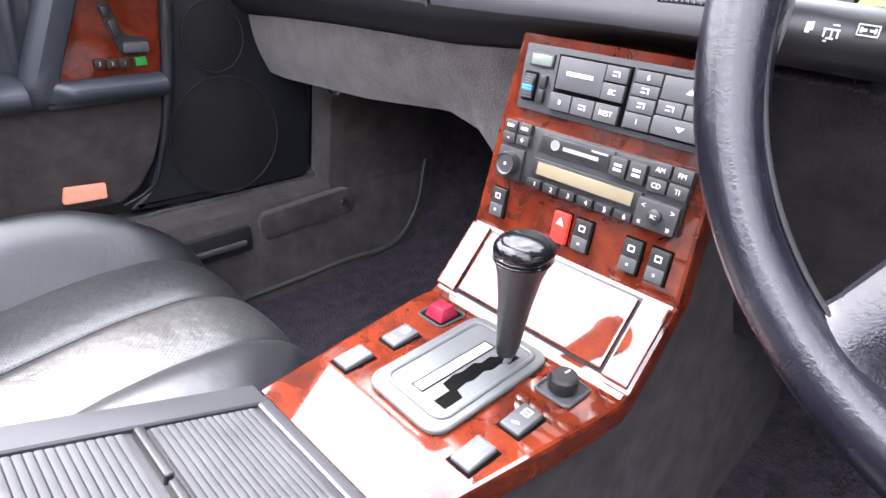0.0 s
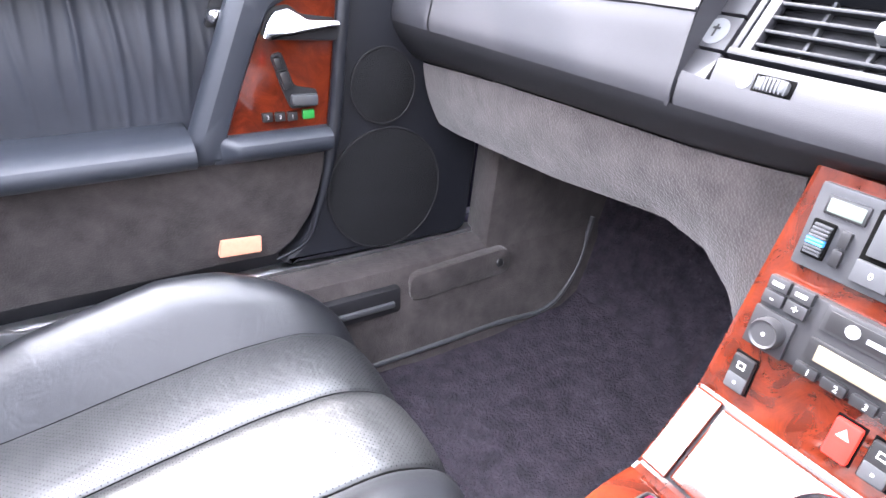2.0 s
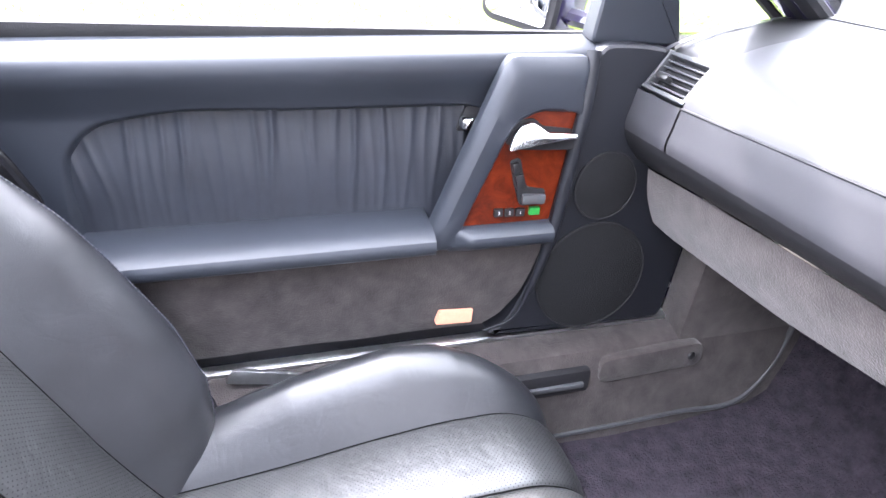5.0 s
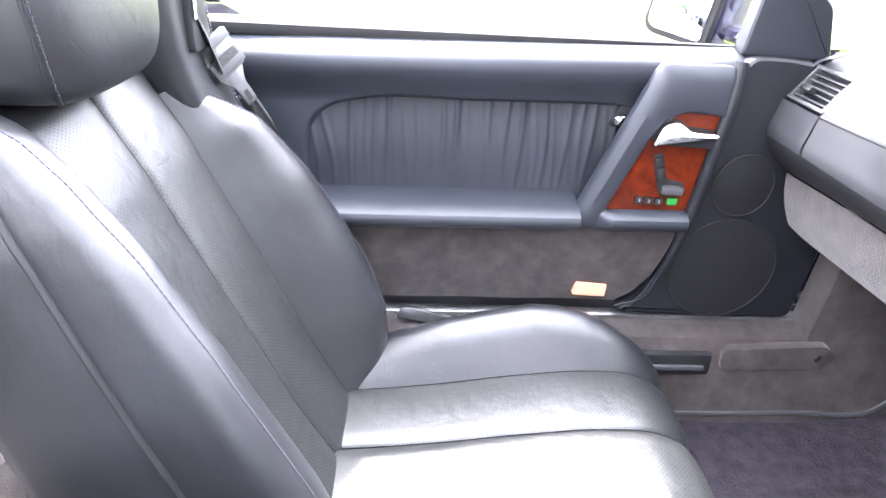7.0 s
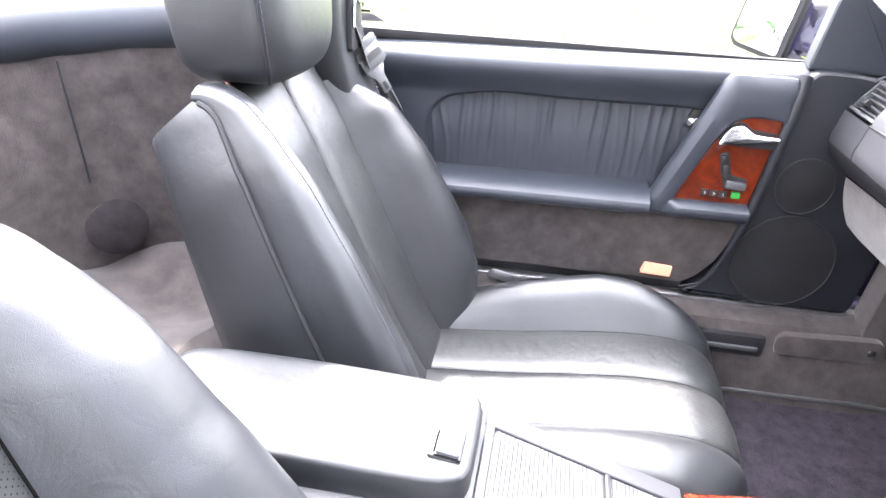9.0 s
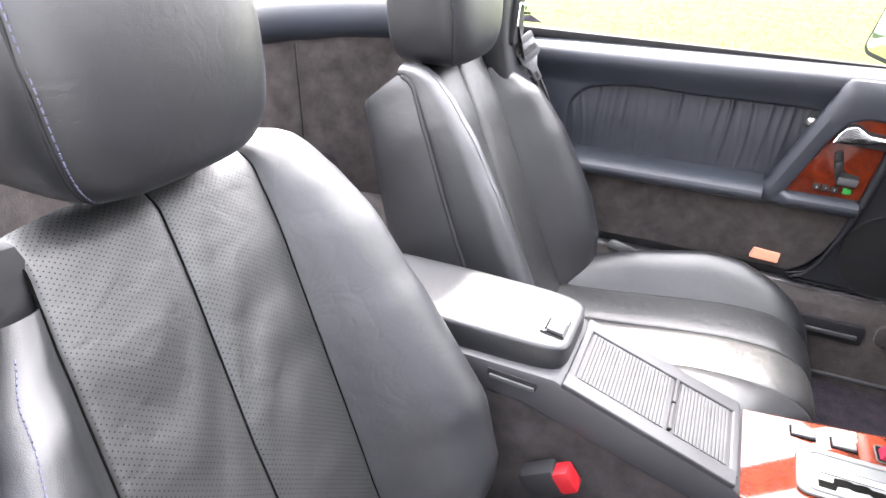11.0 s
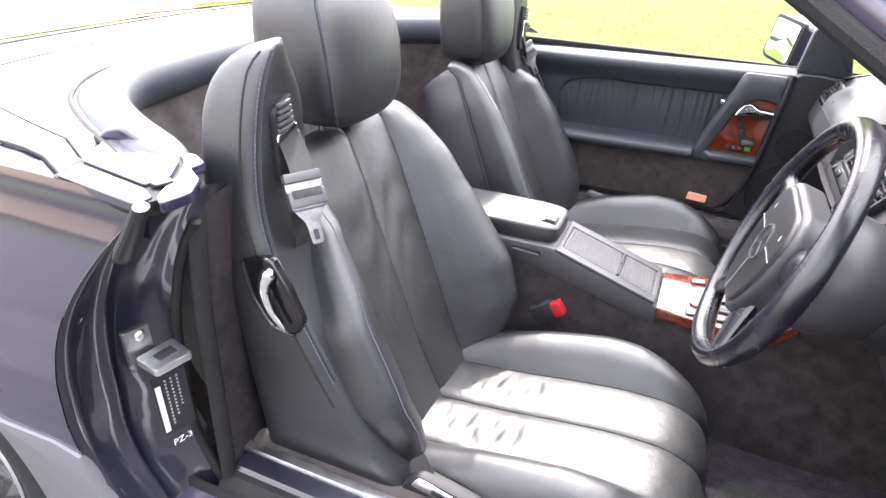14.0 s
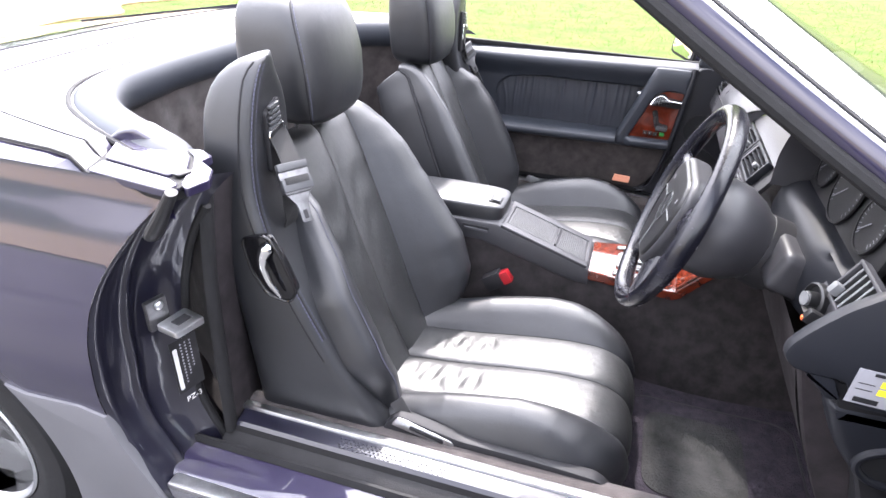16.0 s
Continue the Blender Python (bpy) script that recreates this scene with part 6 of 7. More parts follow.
    part("wheel_badge", on_plate(lathe([(0.0060, 0), (0.0060, 0.0005), (0.001, 0.0006)], Matrix.Identity(4), 20), strip(-0.158, 0, 0.0031)), LIGHTPLASTIC, wp, "small pale badge")
    # suede knee panel below, bowing down to the console
    n = 40
    xs = np.r_[np.linspace(-0.668, -0.20, 26), np.linspace(-0.19, -0.108, 14)]
    low = np.interp(xs, [-0.668, -0.62, -0.40, -0.24, -0.19, -0.155, -0.13, -0.108], [0.650, 0.648, 0.658, 0.675, 0.664, 0.635, 0.585, 0.52])
    g = np.empty((n, 16, 3))
    for i in range(n):
        for j, f in enumerate(np.linspace(0, 1, 16)):
            zt = 0.742 + rise(xs[i])
            zz = zt + (low[i] - zt) * f
            g[i, j] = (xs[i] + 0.03 * (i == 0) * 0, 0.826 + 0.030 * min(f, 1.0) - 0.006 * math.sin(math.pi * f) + 0.03 * max(0, xs[i] + 0.16) / 0.05 * 0, zz)
    kp = part("knee_panel", surface(g), SUEDE, db, "mottled grey suede knee panel")
    u = np.empty((n, 6, 3))
    for i in range(n):
        for j, f in enumerate(np.linspace(0, 1, 6)):
            u[i, j] = (xs[i], 0.856 + 0.30 * f, low[i] + 0.004 - 0.02 * f * (xs[i] < -0.2))
    part("knee_underside", surface(u), SUEDE, db)
    part("hook", tube(spline([(-0.60, 0.905, 0.665), (-0.575, 0.90, 0.64), (-0.55, 0.90, 0.628), (-0.53, 0.90, 0.64)], 14), 0.004, 8), CHROME, db, "small chrome hook")
    # driver side lower panel; its dark lining colour carries the footwell's shade
    g = np.array([[(x, 0.846 + 0.10 * f - 0.012 * math.sin(math.pi * f), 0.775 - 0.275 * f) for f in np.linspace(0, 1, 14)] for x in np.linspace(0.108, 0.60, 24)])
    part("driver_knee_panel", surface(g), LINING, db, "knee panel under the column, darkened for the footwell shade", smooth=60)
    g = np.array([[(x, 0.946 + 0.25 * f, 0.500 - 0.02 * f) for f in np.linspace(0, 1, 4)] for x in np.linspace(0.108, 0.66, 8)])
    part("driver_underside", surface(g), DARKTRIM, db)
    # added closing piece, coloured dark to pass for the shaded footwell
    part("end_closure", prism(rounded([(0.852, 0.80), (0.845, 0.772), (0.866, 0.70), (0.900, 0.60), (0.944, 0.50), (1.30, 0.478), (1.30, 0.80)], 0.01), "x", 0.598, 0.640, 0.006), LINING, db, "added side of the knee panel, dark like the shaded footwell")
    # right end: side vent, lamp switch, end cap with its label
    out = rounded([(0.797, 0.822), (0.799, 0.840), (0.814, 0.864), (0.831, 0.886), (0.852, 0.910), (0.885, 0.938), (0.93, 0.950), (1.12, 0.952), (1.12, 0.75), (0.90, 0.762), (0.880, 0.800), (0.828, 0.803), (0.812, 0.806)], 0.010)
    cap = part("end_cap", prism(out, "x", 0.694, 0.716, 0.006), FRONTPANEL, db, "smooth dark blue end cap beside the open door")
    part("cap_foot", prism(rounded([(0.829, 0.8005), (0.868, 0.7985), (0.884, 0.764), (0.866, 0.764)], 0.004), "x", 0.66, 0.711, 0.004), FRONTPANEL, db, "dark fuse box flap")
    M = Matrix.Translation((0.7168, 0.941, 0.798)) @ Euler((radians(90), 0, radians(90))).to_matrix().to_4x4() @ pose(0, 0, 0, 0, 0, -3)
    lb = part("warning_label", on_plate(rbox((0, 0, 0), (0.112, 0.056, 0.001), 0), M), LABELGREY, cap, "grey label with yellow bars")
    mark(lb, M @ pose(0.012, 0, 0.0007), [(0, 0.010, 0.072, 0.010), (0, -0.003, 0.072, 0.010)], YELLOW)
    mark(lb, M @ pose(0, 0, 0.0008), [(0.004, 0.023, 0.080, 0.005), (-0.032, -0.021, 0.03, 0.008), (0.02, -0.018, 0.05, 0.0015), (0.02, -0.023, 0.05, 0.0015), (-0.04, 0.006, 0.02, 0.0012), (-0.04, -0.004, 0.02, 0.0012)], DARKTRIM)
    # recessed switch panel and the vent above it, on the shoulder of the dashboard
    g = np.array([[(x, y, z) for y, z in spline([(0.93, 0.765), (0.885, 0.775), (0.866, 0.80), (0.858, 0.83), (0.856, 0.855), (0.858, 0.868), (0.862, 0.874)], 24)] for x in np.linspace(0.575, 0.695, 8)])
    part("switch_panel", surface(g), DASH, db, "dark moulded switch panel")
    lo, hi = Vector((0.650, 0.858, 0.872)), Vector((0.650, 0.888, 0.930))
    up = (hi - lo).normalized()
    V = Matrix((Vector((1, 0, 0)), up, Vector((1, 0, 0)).cross(up))).transposed().to_4x4()
    V.translation = (lo + hi) / 2
    v = vent(db, V, 0.082, 0.060, 0, "louvred driver side air vent", 0, DASH)
    for k in range(5):
        part("slat", on_plate(rbox((-0.032 + 0.016 * k, 0, -0.004), (0.003, 0.056, 0.020), 0.001, (0, 38, 0)), V), LIGHTPLASTIC, v)
    part("vent_tab", on_plate(rbox((-0.024, -0.016, 0.008), (0.014, 0.018, 0.014), 0.003), V), LIGHTPLASTIC, v)
    sw = part("lamp_switch", lathe([(0.026, -0.006), (0.026, 0.004), (0.023, 0.006), (0.0205, -0.001), (0.012, 0.0), (0.0115, 0.014), (0.009, 0.016), (0.001, 0.016)], turned((0.606, 0.846, 0.856), (0.25, -1, 0.15)), 30), BUTTON, db, "round headlamp switch")
    part("switch_face", lathe([(0.0105, 0.0155), (0.0105, 0.0175), (0.001, 0.0178)], turned((0.606, 0.846, 0.856), (0.25, -1, 0.15)), 24), LIGHTPLASTIC, sw)
    part("level_knob", rbox((0.648, 0.838, 0.850), (0.014, 0.026, 0.022), 0.005, (-25, 0, 0)), BUTTON, db, "small black knob with an orange mark")
    part("orange_mark", rbox((0.648, 0.825, 0.848), (0.007, 0.006, 0.006), 0.002), ORANGE, db)
    # kick pod low beside the hinge post
    pod = rounded([(0.872, 0.752), (0.888, 0.712), (0.908, 0.672), (0.945, 0.628), (0.994, 0.606), (1.10, 0.598), (1.17, 0.64), (1.18, 0.755)], 0.02)
    part("kick_pod", prism(pod, "x", 0.640, 0.704, 0.024, 5), FRONTPANEL, db, "moulded dark pod with an oval opening", smooth=60)
    ring = [(0.7045, 0.988 + 0.050 * math.cos(t), 0.660 + 0.033 * math.sin(t)) for t in np.linspace(0, 2 * np.pi, 30, endpoint=False)]
    part("pod_opening", tube(ring, 0.007, 10, closed=True, up=(1, 0, 0)), FRONTPANEL, db, "raised oval lip")
    part("pod_mesh", prism([(y, z) for x, y, z in ring], "x", 0.700, 0.7052, 0), GRILLE, db, "black mesh in the opening")


dashboard()


def instruments():
    ib = thing("instrument_cluster", (0.40, 0.86, 0.88), "hooded instrument cluster with dark round dials", "instrument cluster")
    # hood: an arch swept forwards, thick
    arch = spline([(0.168, 0.865), (0.170, 0.92), (0.195, 0.985), (0.275, 1.018), (0.395, 1.026), (0.50, 1.018), (0.582, 0.985), (0.610, 0.92), (0.612, 0.875)], 60)
    rows = []
    c = np.array([0.39, 0.92])
    for y, sc, dz in ((0.93, 0.90, 0), (0.84, 0.915, 0), (0.800, 0.93, 0.0), (0.790, 0.955, 0), (0.792, 0.985, 0), (0.812, 1.0, 0), (0.92, 1.03, -0.005), (1.06, 1.02, -0.045)):
        rows.append([(c[0] + (x - c[0]) * sc, y + 0.048 + 0.10 * max(0, z - 0.93) + (0.085 * float(step(x, 0.44, 0.60)) if y < 0.9 else 0), c[1] + (z - c[1]) * sc + dz) for x, z in arch])
    part("hood", surface(np.array(rows)), DASH, ib, "rounded vinyl hood")
    part("dial_panel", rbox((0.390, 0.925, 0.945), (0.41, 0.012, 0.13), 0.004, (-14, 0, 0)), BUTTON, ib, "black dial panel")
    g = np.array([[(x, y + 0.04 * float(step(x, 0.44, 0.60)) * (y < 0.88), z) for y, z in spline([(0.862, 0.760), (0.856, 0.80), (0.858, 0.845), (0.868, 0.872), (0.890, 0.886), (0.94, 0.886)], 20)] for x in np.linspace(0.172, 0.606, 30)])
    part("lower_surround", surface(g), FRONTPANEL, ib, "dark ledge below the dials", smooth=60)
    for x, r in ((0.245, 0.048), (0.375, 0.062), (0.515, 0.048)):
        M = Matrix.Translation((x, 0.915, 0.948)) @ Euler((radians(78), 0, 0)).to_matrix().to_4x4()
        dl = part("dial", lathe([(r, 0), (r, 0.004), (r - 0.004, 0.0045), (r - 0.004, 0.002), (0.003, 0.002)], M, 40), BUTTON, ib, "round dial with white ticks")
        ticks = bmesh.new()
        for k in range(25):
            a = radians(225 - 270 * k / 24)
            q = bmesh.ops.create_cube(ticks, size=1)["verts"]
            bmesh.ops.scale(ticks, vec=(0.008 if k % 2 == 0 else 0.005, 0.0014, 0.0004), verts=q)
            bmesh.ops.rotate(ticks, cent=(0, 0, 0), matrix=Matrix.Rotation(a, 3, "Z"), verts=q)
            bmesh.ops.translate(ticks, vec=((r - 0.010) * math.cos(a), (r - 0.010) * math.sin(a), 0.0026), verts=q)
        part("ticks", on_plate(ticks, M), LABELGREY, dl, smooth=0)
        part("needle", on_plate(rbox((-r * 0.3, -r * 0.25, 0.004), (r * 0.75, 0.0018, 0.0012), 0.0004, (0, 0, 40)), M), LABELGREY, dl)


instruments()


def steering_wheel():
    C = Vector((0.349, 0.655, 0.857))
    sw = thing("steering_wheel", C, "black leather four-spoke steering wheel with airbag pad", "steering wheel")
    upw = Vector((0, 0.333, 0.943)).normalized()
    out = Vector((1, 0, 0)).cross(upw)
    M = Matrix((Vector((1, 0, 0)), upw, out)).transposed().to_4x4()
    M.translation = C
    R = 0.193
    ring = [(R * math.cos(t), R * math.sin(t), 0.0) for t in np.linspace(0, 2 * np.pi, 96, endpoint=False)]
    rr = [0.0155 + 0.0012 * math.cos(4 * t) for t in np.linspace(0, 2 * np.pi, 96, endpoint=False)]
    part("rim", on_plate(tube(ring, rr, 18, closed=True, flat=1.15, up=(0, 0, 1)), M), RIMSKIN, sw, "leather wrapped rim")
    seam = [((R - 0.0150) * math.cos(t), (R - 0.0150) * math.sin(t), 0.004) for t in np.linspace(0, 2 * np.pi, 120, endpoint=False)]
    part("rim_seam", on_plate(tube(seam, 0.0012, 6, closed=True), M), DARKTRIM, sw)
    shield = rounded([(-0.104, 0.055), (-0.072, 0.086), (0.072, 0.086), (0.104, 0.055), (0.098, -0.035), (0.058, -0.112), (-0.058, -0.112), (-0.098, -0.035)], 0.030, 6)
    inner = [(x * 0.90, y * 0.90) for x, y in shield]
    part("pad_border", on_plate(prism(shield, "z", -0.028, 0.014, 0.012, 4), M), DASH, sw, "paler moulded border of the pad", smooth=60)
    part("airbag_pad", on_plate(prism(inner, "z", -0.010, 0.0195, 0.008, 3), M), BUTTON, sw, "padded black airbag cover", smooth=60)
    part("hub", on_plate(superround((0, -0.008, -0.030), (0.080, 0.075, 0.030), 3.5, 16, 28), M), DARKTRIM, sw)
    ringe = lathe([(0.031, 0), (0.031, 0.0025), (0.0275, 0.0025), (0.0275, 0)], M @ pose(0, -0.004, 0.0190), 32)
    part("emblem_ring", ringe, PLASTIC, sw, "plain round emblem")
    for a in (90, 210, 330):
        part("emblem_bar", on_plate(rbox((0.0135 * math.cos(radians(a)), -0.004 + 0.0135 * math.sin(radians(a)), 0.0202), (0.027, 0.003, 0.002), 0.0008, (0, 0, a)), M), PLASTIC, sw)
    for p, q in (((-0.090, 0.006), (-0.034, 0.004)), ((0.090, 0.006), (0.034, 0.004)), ((0.0, -0.038), (0.0, -0.098))):
        part("pad_groove", on_plate(tube([(*p, 0.0196), (*q, 0.0196)], 0.0011, 6), M), LIGHTPLASTIC, sw, "fine pale tear line")
    for x in (-0.062, 0.062):
        mark(sw, M @ pose(x, 0.035, 0.0198), [(0, 0, 0.005, 0.008)], LABELGREY)
    for a, r0 in ((14, 0.100), (166, 0.100), (236, 0.100), (304, 0.100)):
        c, s_ = math.cos(radians(a)), math.sin(radians(a))
        p = spline([(r0 * 0.85 * c, r0 * 0.85 * s_, -0.010), (0.12 * c, 0.12 * s_, -0.006), (0.155 * c, 0.155 * s_, -0.003), (R * c, R * s_, 0)], 16)
        part("spoke", on_plate(tube(p, np.interp(np.linspace(0, 1, 16), [0, 0.5, 0.85, 1], [0.036, 0.026, 0.021, 0.028]), 14, flat=0.42), M), RIMSKIN, sw, "leather covered spoke")
    col = thing("steering_column", (0.373, 0.76, 0.80), "dark steering column shroud with stalk", "steering column")
    ax = -out
    m = turned(C + ax * 0.035, ax)
    part("shroud", lathe([(0.050, -0.004), (0.082, 0.004), (0.096, 0.030), (0.095, 0.065), (0.082, 0.098), (0.068, 0.118), (0.064, 0.13)], m, 40), DASH, col, "rounded dark bell-shaped shroud")
    part("column_tube", lathe([(0.061, 0.11), (0.061, 0.24)], m, 32), DARKTRIM, col)
    cb = rbox((0, 0, 0), (0.150, 0.100, 0.076), 0.016, (-19, 0, 0), 3)
    bmesh.ops.translate(cb, verts=cb.verts, vec=(0.396, 0.868, 0.806))
    part("column_cover", cb, DASH, col, "dark moulded cover between column and dials", smooth=50)
    part("shroud_collar", lathe([(0.062, 0.120), (0.068, 0.124), (0.070, 0.165), (0.064, 0.170)], m, 32), DARKTRIM, col)
    st = [(0.31, 0.735, 0.812), (0.26, 0.725, 0.815), (0.20, 0.705, 0.820), (0.162, 0.69, 0.823)]
    stalk = part("wiper_stalk", tube(spline(st, 20), np.interp(np.linspace(0, 1, 20), [0, 0.4, 0.6, 1], [0.010, 0.012, 0.0165, 0.0165]), 14), BUTTON, col, "black wiper stalk with white symbols")
    along, out_s = Vector((1, 0.36, -0.07)).normalized(), Vector((0.25, -0.90, 0.35))
    out_s = (out_s - along * out_s.dot(along)).normalized()
    for place, bars in (((0.1765, 0.6785, 0.8265), [(-0.0006, 0, 0.0022, 0.0050), (0.0010, 0.0008, 0.0014, 0.0040)]),
                        ((0.1853, 0.6815, 0.8245), [(0, 0.0018, 0.0070, 0.0008), (0, -0.0022, 0.0030, 0.0008), (-0.0028, 0, 0.0008, 0.0036), (0.0028, 0, 0.0008, 0.0036), (0.0002, -0.0002, 0.0007, 0.0048), (0.0012, 0.0040, 0.0030, 0.0007), (-0.0016, -0.0036, 0.0016, 0.0007)]),
                        ((0.1985, 0.6870, 0.8270), [(0, 0.0024, 0.0084, 0.0006), (0, -0.0024, 0.0084, 0.0006), (-0.0042, 0, 0.0006, 0.0052), (0.0042, 0, 0.0006, 0.0052), (-0.0020, 0, 0.0028, 0.0012), (0.0020, 0, 0.0028, 0.0012), (-0.0028, 0, 0.0008, 0.0026), (0.0028, 0, 0.0008, 0.0026)])):
        sm = Matrix((along, out_s.cross(along), out_s)).transposed().to_4x4()
        sm.translation = Vector(place) + out_s * 0.0004
        mark(stalk, sm, bars)


steering_wheel()


# ---- windscreen, body, rear ----
def windscreen():
    ws = thing("windscreen", (0, 0.8, 0.95), "raked windscreen in a dark painted frame", "windscreen")
    base, mid, top = np.array((0.735, 1.16, 0.90)), np.array((0.640, 0.78, 1.121)), np.array((0.558, 0.44, 1.338))
    for s in (1, -1):
        c = spline([base, mid, top], 24)
        g, joint = [], []
        for i, p in enumerate(c):
            t = np.gradient(c, axis=0)[i]
            t = t / np.linalg.norm(t)
            sx = np.array((1.0, 0, 0)) - t * t[0]
            sx /= np.linalg.norm(sx)
            n = np.cross(sx, t)
            n = n if n[2] > 0 else -n
            sec = [(-0.030, -0.022), (0.0, -0.030), (0.026, -0.018), (0.034, 0.0), (0.028, 0.016), (0.006, 0.020), (-0.020, 0.016), (-0.034, 0.004)]
            g.append([p + sx * a + n * b for a, b in spline(sec + sec[:1], 25)[:-1]])
            joint.append(p - sx * 0.012 + n * 0.017)
        part("pillar", sided(surface(np.array(g), around=True, caps=True), s), PAINT, ws, "dark painted windscreen pillar")
        part("glass_seal", sided(tube(joint, 0.0075, 8), s), RUBBER, ws, "black rubber edge of the glass")
        inn = [p + np.array((-0.012, -0.004, -0.006)) for p in c]
        part("pillar_trim", sided(tube(inn, 0.029, 14, flat=0.7), s), DARKTRIM, ws, "black inner pillar trim")
        sl = [p + np.array((0.022, -0.022, -0.012)) for p in c]
        part("door_seal", sided(tube(sl, 0.013, 10), s), RUBBER, ws, "black rubber door seal")
    hd = [(-0.558, 0.44, 1.338), (-0.3, 0.458, 1.365), (0, 0.464, 1.373), (0.3, 0.458, 1.365), (0.558, 0.44, 1.338)]
    part("header", tube(spline(hd, 24), 0.036, 14, flat=0.6), DARKTRIM, ws, "padded header rail")
    for s in (1, -1):
        part("roof_catch", sided(rbox((0.40, 0.430, 1.335), (0.05, 0.04, 0.02), 0.006), s), BUTTON, ws)
    rows = []
    for f in np.linspace(0, 1, 10):
        a = spline([base, mid, top], 10)[int(round(f * 9))]
        rows.append([(x * (a[0] - 0.005), a[1] + 0.09 * (1 - x * x) * (1 - f) + 0.024 * (1 - x * x) * f, a[2] + 0.008 + 0.036 * (1 - x * x)) for x in np.linspace(-1, 1, 16)])
    gl = part("pane", surface(np.array(rows)), GLASS, ws, "clear curved glass")
    gl.visible_shadow = False
    bon = np.array([[(x * (0.80 - 0.10 * f), 1.20 + 0.95 * f, 0.915 - 0.16 * f * f + 0.02 * (1 - x * x) - 0.08 * max(0, abs(x) - 0.85) / 0.15) for x in np.linspace(-1, 1, 20)] for f in np.linspace(0, 1, 14)])
    whole("bonnet", surface(bon), PAINT, (0, 1.6, 0.85), "glossy dark blue-black bonnet", "bonnet")
    for s in (1, -1):
        f = along_y([(0.66, 0.80), (0.76, 0.858), (0.82, 0.85), (0.86, 0.80), (0.89, 0.65), (0.885, 0.45), (0.86, 0.25)], np.linspace(1.0, 2.2, 12), s)
        whole("front_wing", f, PAINT, (s * 0.86, 1.6, 0.5), "glossy dark blue-black front wing", "car wing")


windscreen()


UCURVE = [(0.700, -0.105), (0.655, -0.20), (0.585, -0.345), (0.50, -0.475), (0.40, -0.555), (0.24, -0.585), (0.0, -0.592)]


def u_curve(n):
    h = spline(UCURVE, n)
    return np.concatenate([h, (h * np.array([-1, 1]))[::-1][1:]])


def rear():
    u = u_curve(40)
    n = len(u)
    t = np.gradient(u, axis=0)
    t /= np.linalg.norm(t, axis=1)[:, None]
    nrm = np.stack([t[:, 1], -t[:, 0]], 1)
    if (nrm[n // 2] * np.array([0, 1])).sum() < 0:
        nrm = -nrm
    # inward pointing offsets for the padded roll
    sec = spline([(-0.012, 0.905), (0.010, 0.925), (0.016, 0.955), (0.006, 0.985), (-0.030, 1.0), (-0.065, 0.990), (-0.080, 0.975)], 22)
    ends = np.interp(np.minimum(np.arange(n), n - 1 - np.arange(n)), [0, 1, 2, 3, 4], [0.05, 0.62, 0.84, 0.95, 1.0])
    cs = sec.mean(0)
    g = np.array([[(*(u[i] + nrm[i] * (cs[0] + (a - cs[0]) * ends[i])), cs[1] + (z - cs[1]) * ends[i]) for a, z in sec] for i in range(n)])
    whole("rear_trim", surface(g), DOORSKIN, (0, -0.5, 0.95), "padded vinyl roll round the rear of the cabin", "trim roll", "structure")
    # suede wall below the roll
    rng = np.random.default_rng(8)
    fine = poly(u, 160)
    ft = np.gradient(fine, axis=0)
    ft /= np.linalg.norm(ft, axis=1)[:, None]
    fn = np.stack([ft[:, 1], -ft[:, 0]], 1)
    fn = fn if fn[80][1] > 0 else -fn
    run_len = np.r_[0, np.cumsum(np.linalg.norm(np.diff(fine, axis=0), axis=1))]

    def crumple(d, f):
        """Loose folds of the lining: broad sags with a few sharp creases."""
        q = 0.0035 * math.sin(17 * d + 5 * f + 2 * math.sin(6 * f)) + 0.0020 * math.sin(41 * d - 13 * f + 3 * math.sin(9 * d))
        for k in range(9):
            c, sl = 0.12 + 0.21 * k, (-0.25, 0.18, 0.32, -0.12)[k % 4]
            q -= 0.0050 * math.exp(-((d - c - sl * (f - 0.4)) / 0.010) ** 2 - ((f - 0.25 - 0.09 * (k % 5)) / 0.28) ** 2)
        return q
    g = np.array([[(*(fine[i] + fn[i] * (-0.006 - 0.010 * f + crumple(run_len[i], f))), 0.92 - 0.46 * f) for f in np.linspace(0, 1, 50)] for i in range(160)])
    whole("wall_rear", surface(g), SUEDE, (0, -0.55, 0.7), "crumpled grey suede lining behind the seats", "lining", "structure")
    seam = [(x, y - 0.002, 0.905 - 0.22 * f) for f in np.linspace(0, 1, 8) for x, y in [(-0.44, -0.515)]]
    whole("lining_seam", tube(seam, 0.0022, 8, up=(0, 1, 0)), DARKTRIM, (-0.44, -0.52, 0.7), "dark crease seam in the suede lining", "seam")
    g = np.array([[(x, y, 0.50 + 0.012 * math.sin(9 * x + 14 * y) + 0.008 * math.sin(31 * x - 11 * y) - 0.10 * step(y, -0.24, -0.16)) for y in np.linspace(-0.60, -0.14, 40)] for x in np.linspace(-0.70, 0.70, 70)])
    whole("rear_shelf", surface(g), SUEDE, (0, -0.35, 0.5), "rumpled grey suede luggage shelf behind the seats", "shelf", "structure")
    for s in (1, -1):
        sp = lathe([(0.056, 0), (0.056, 0.005), (0.052, 0.007), (0.002, 0.008)], turned((s * 0.453, -0.495, 0.592), (-s * 0.62, 0.78, 0)), 32)
        whole("rear_loudspeaker", sp, LINING, (s * 0.453, -0.495, 0.592), "round black loudspeaker cover in the suede lining", "loudspeaker", "", "rear loudspeakers")
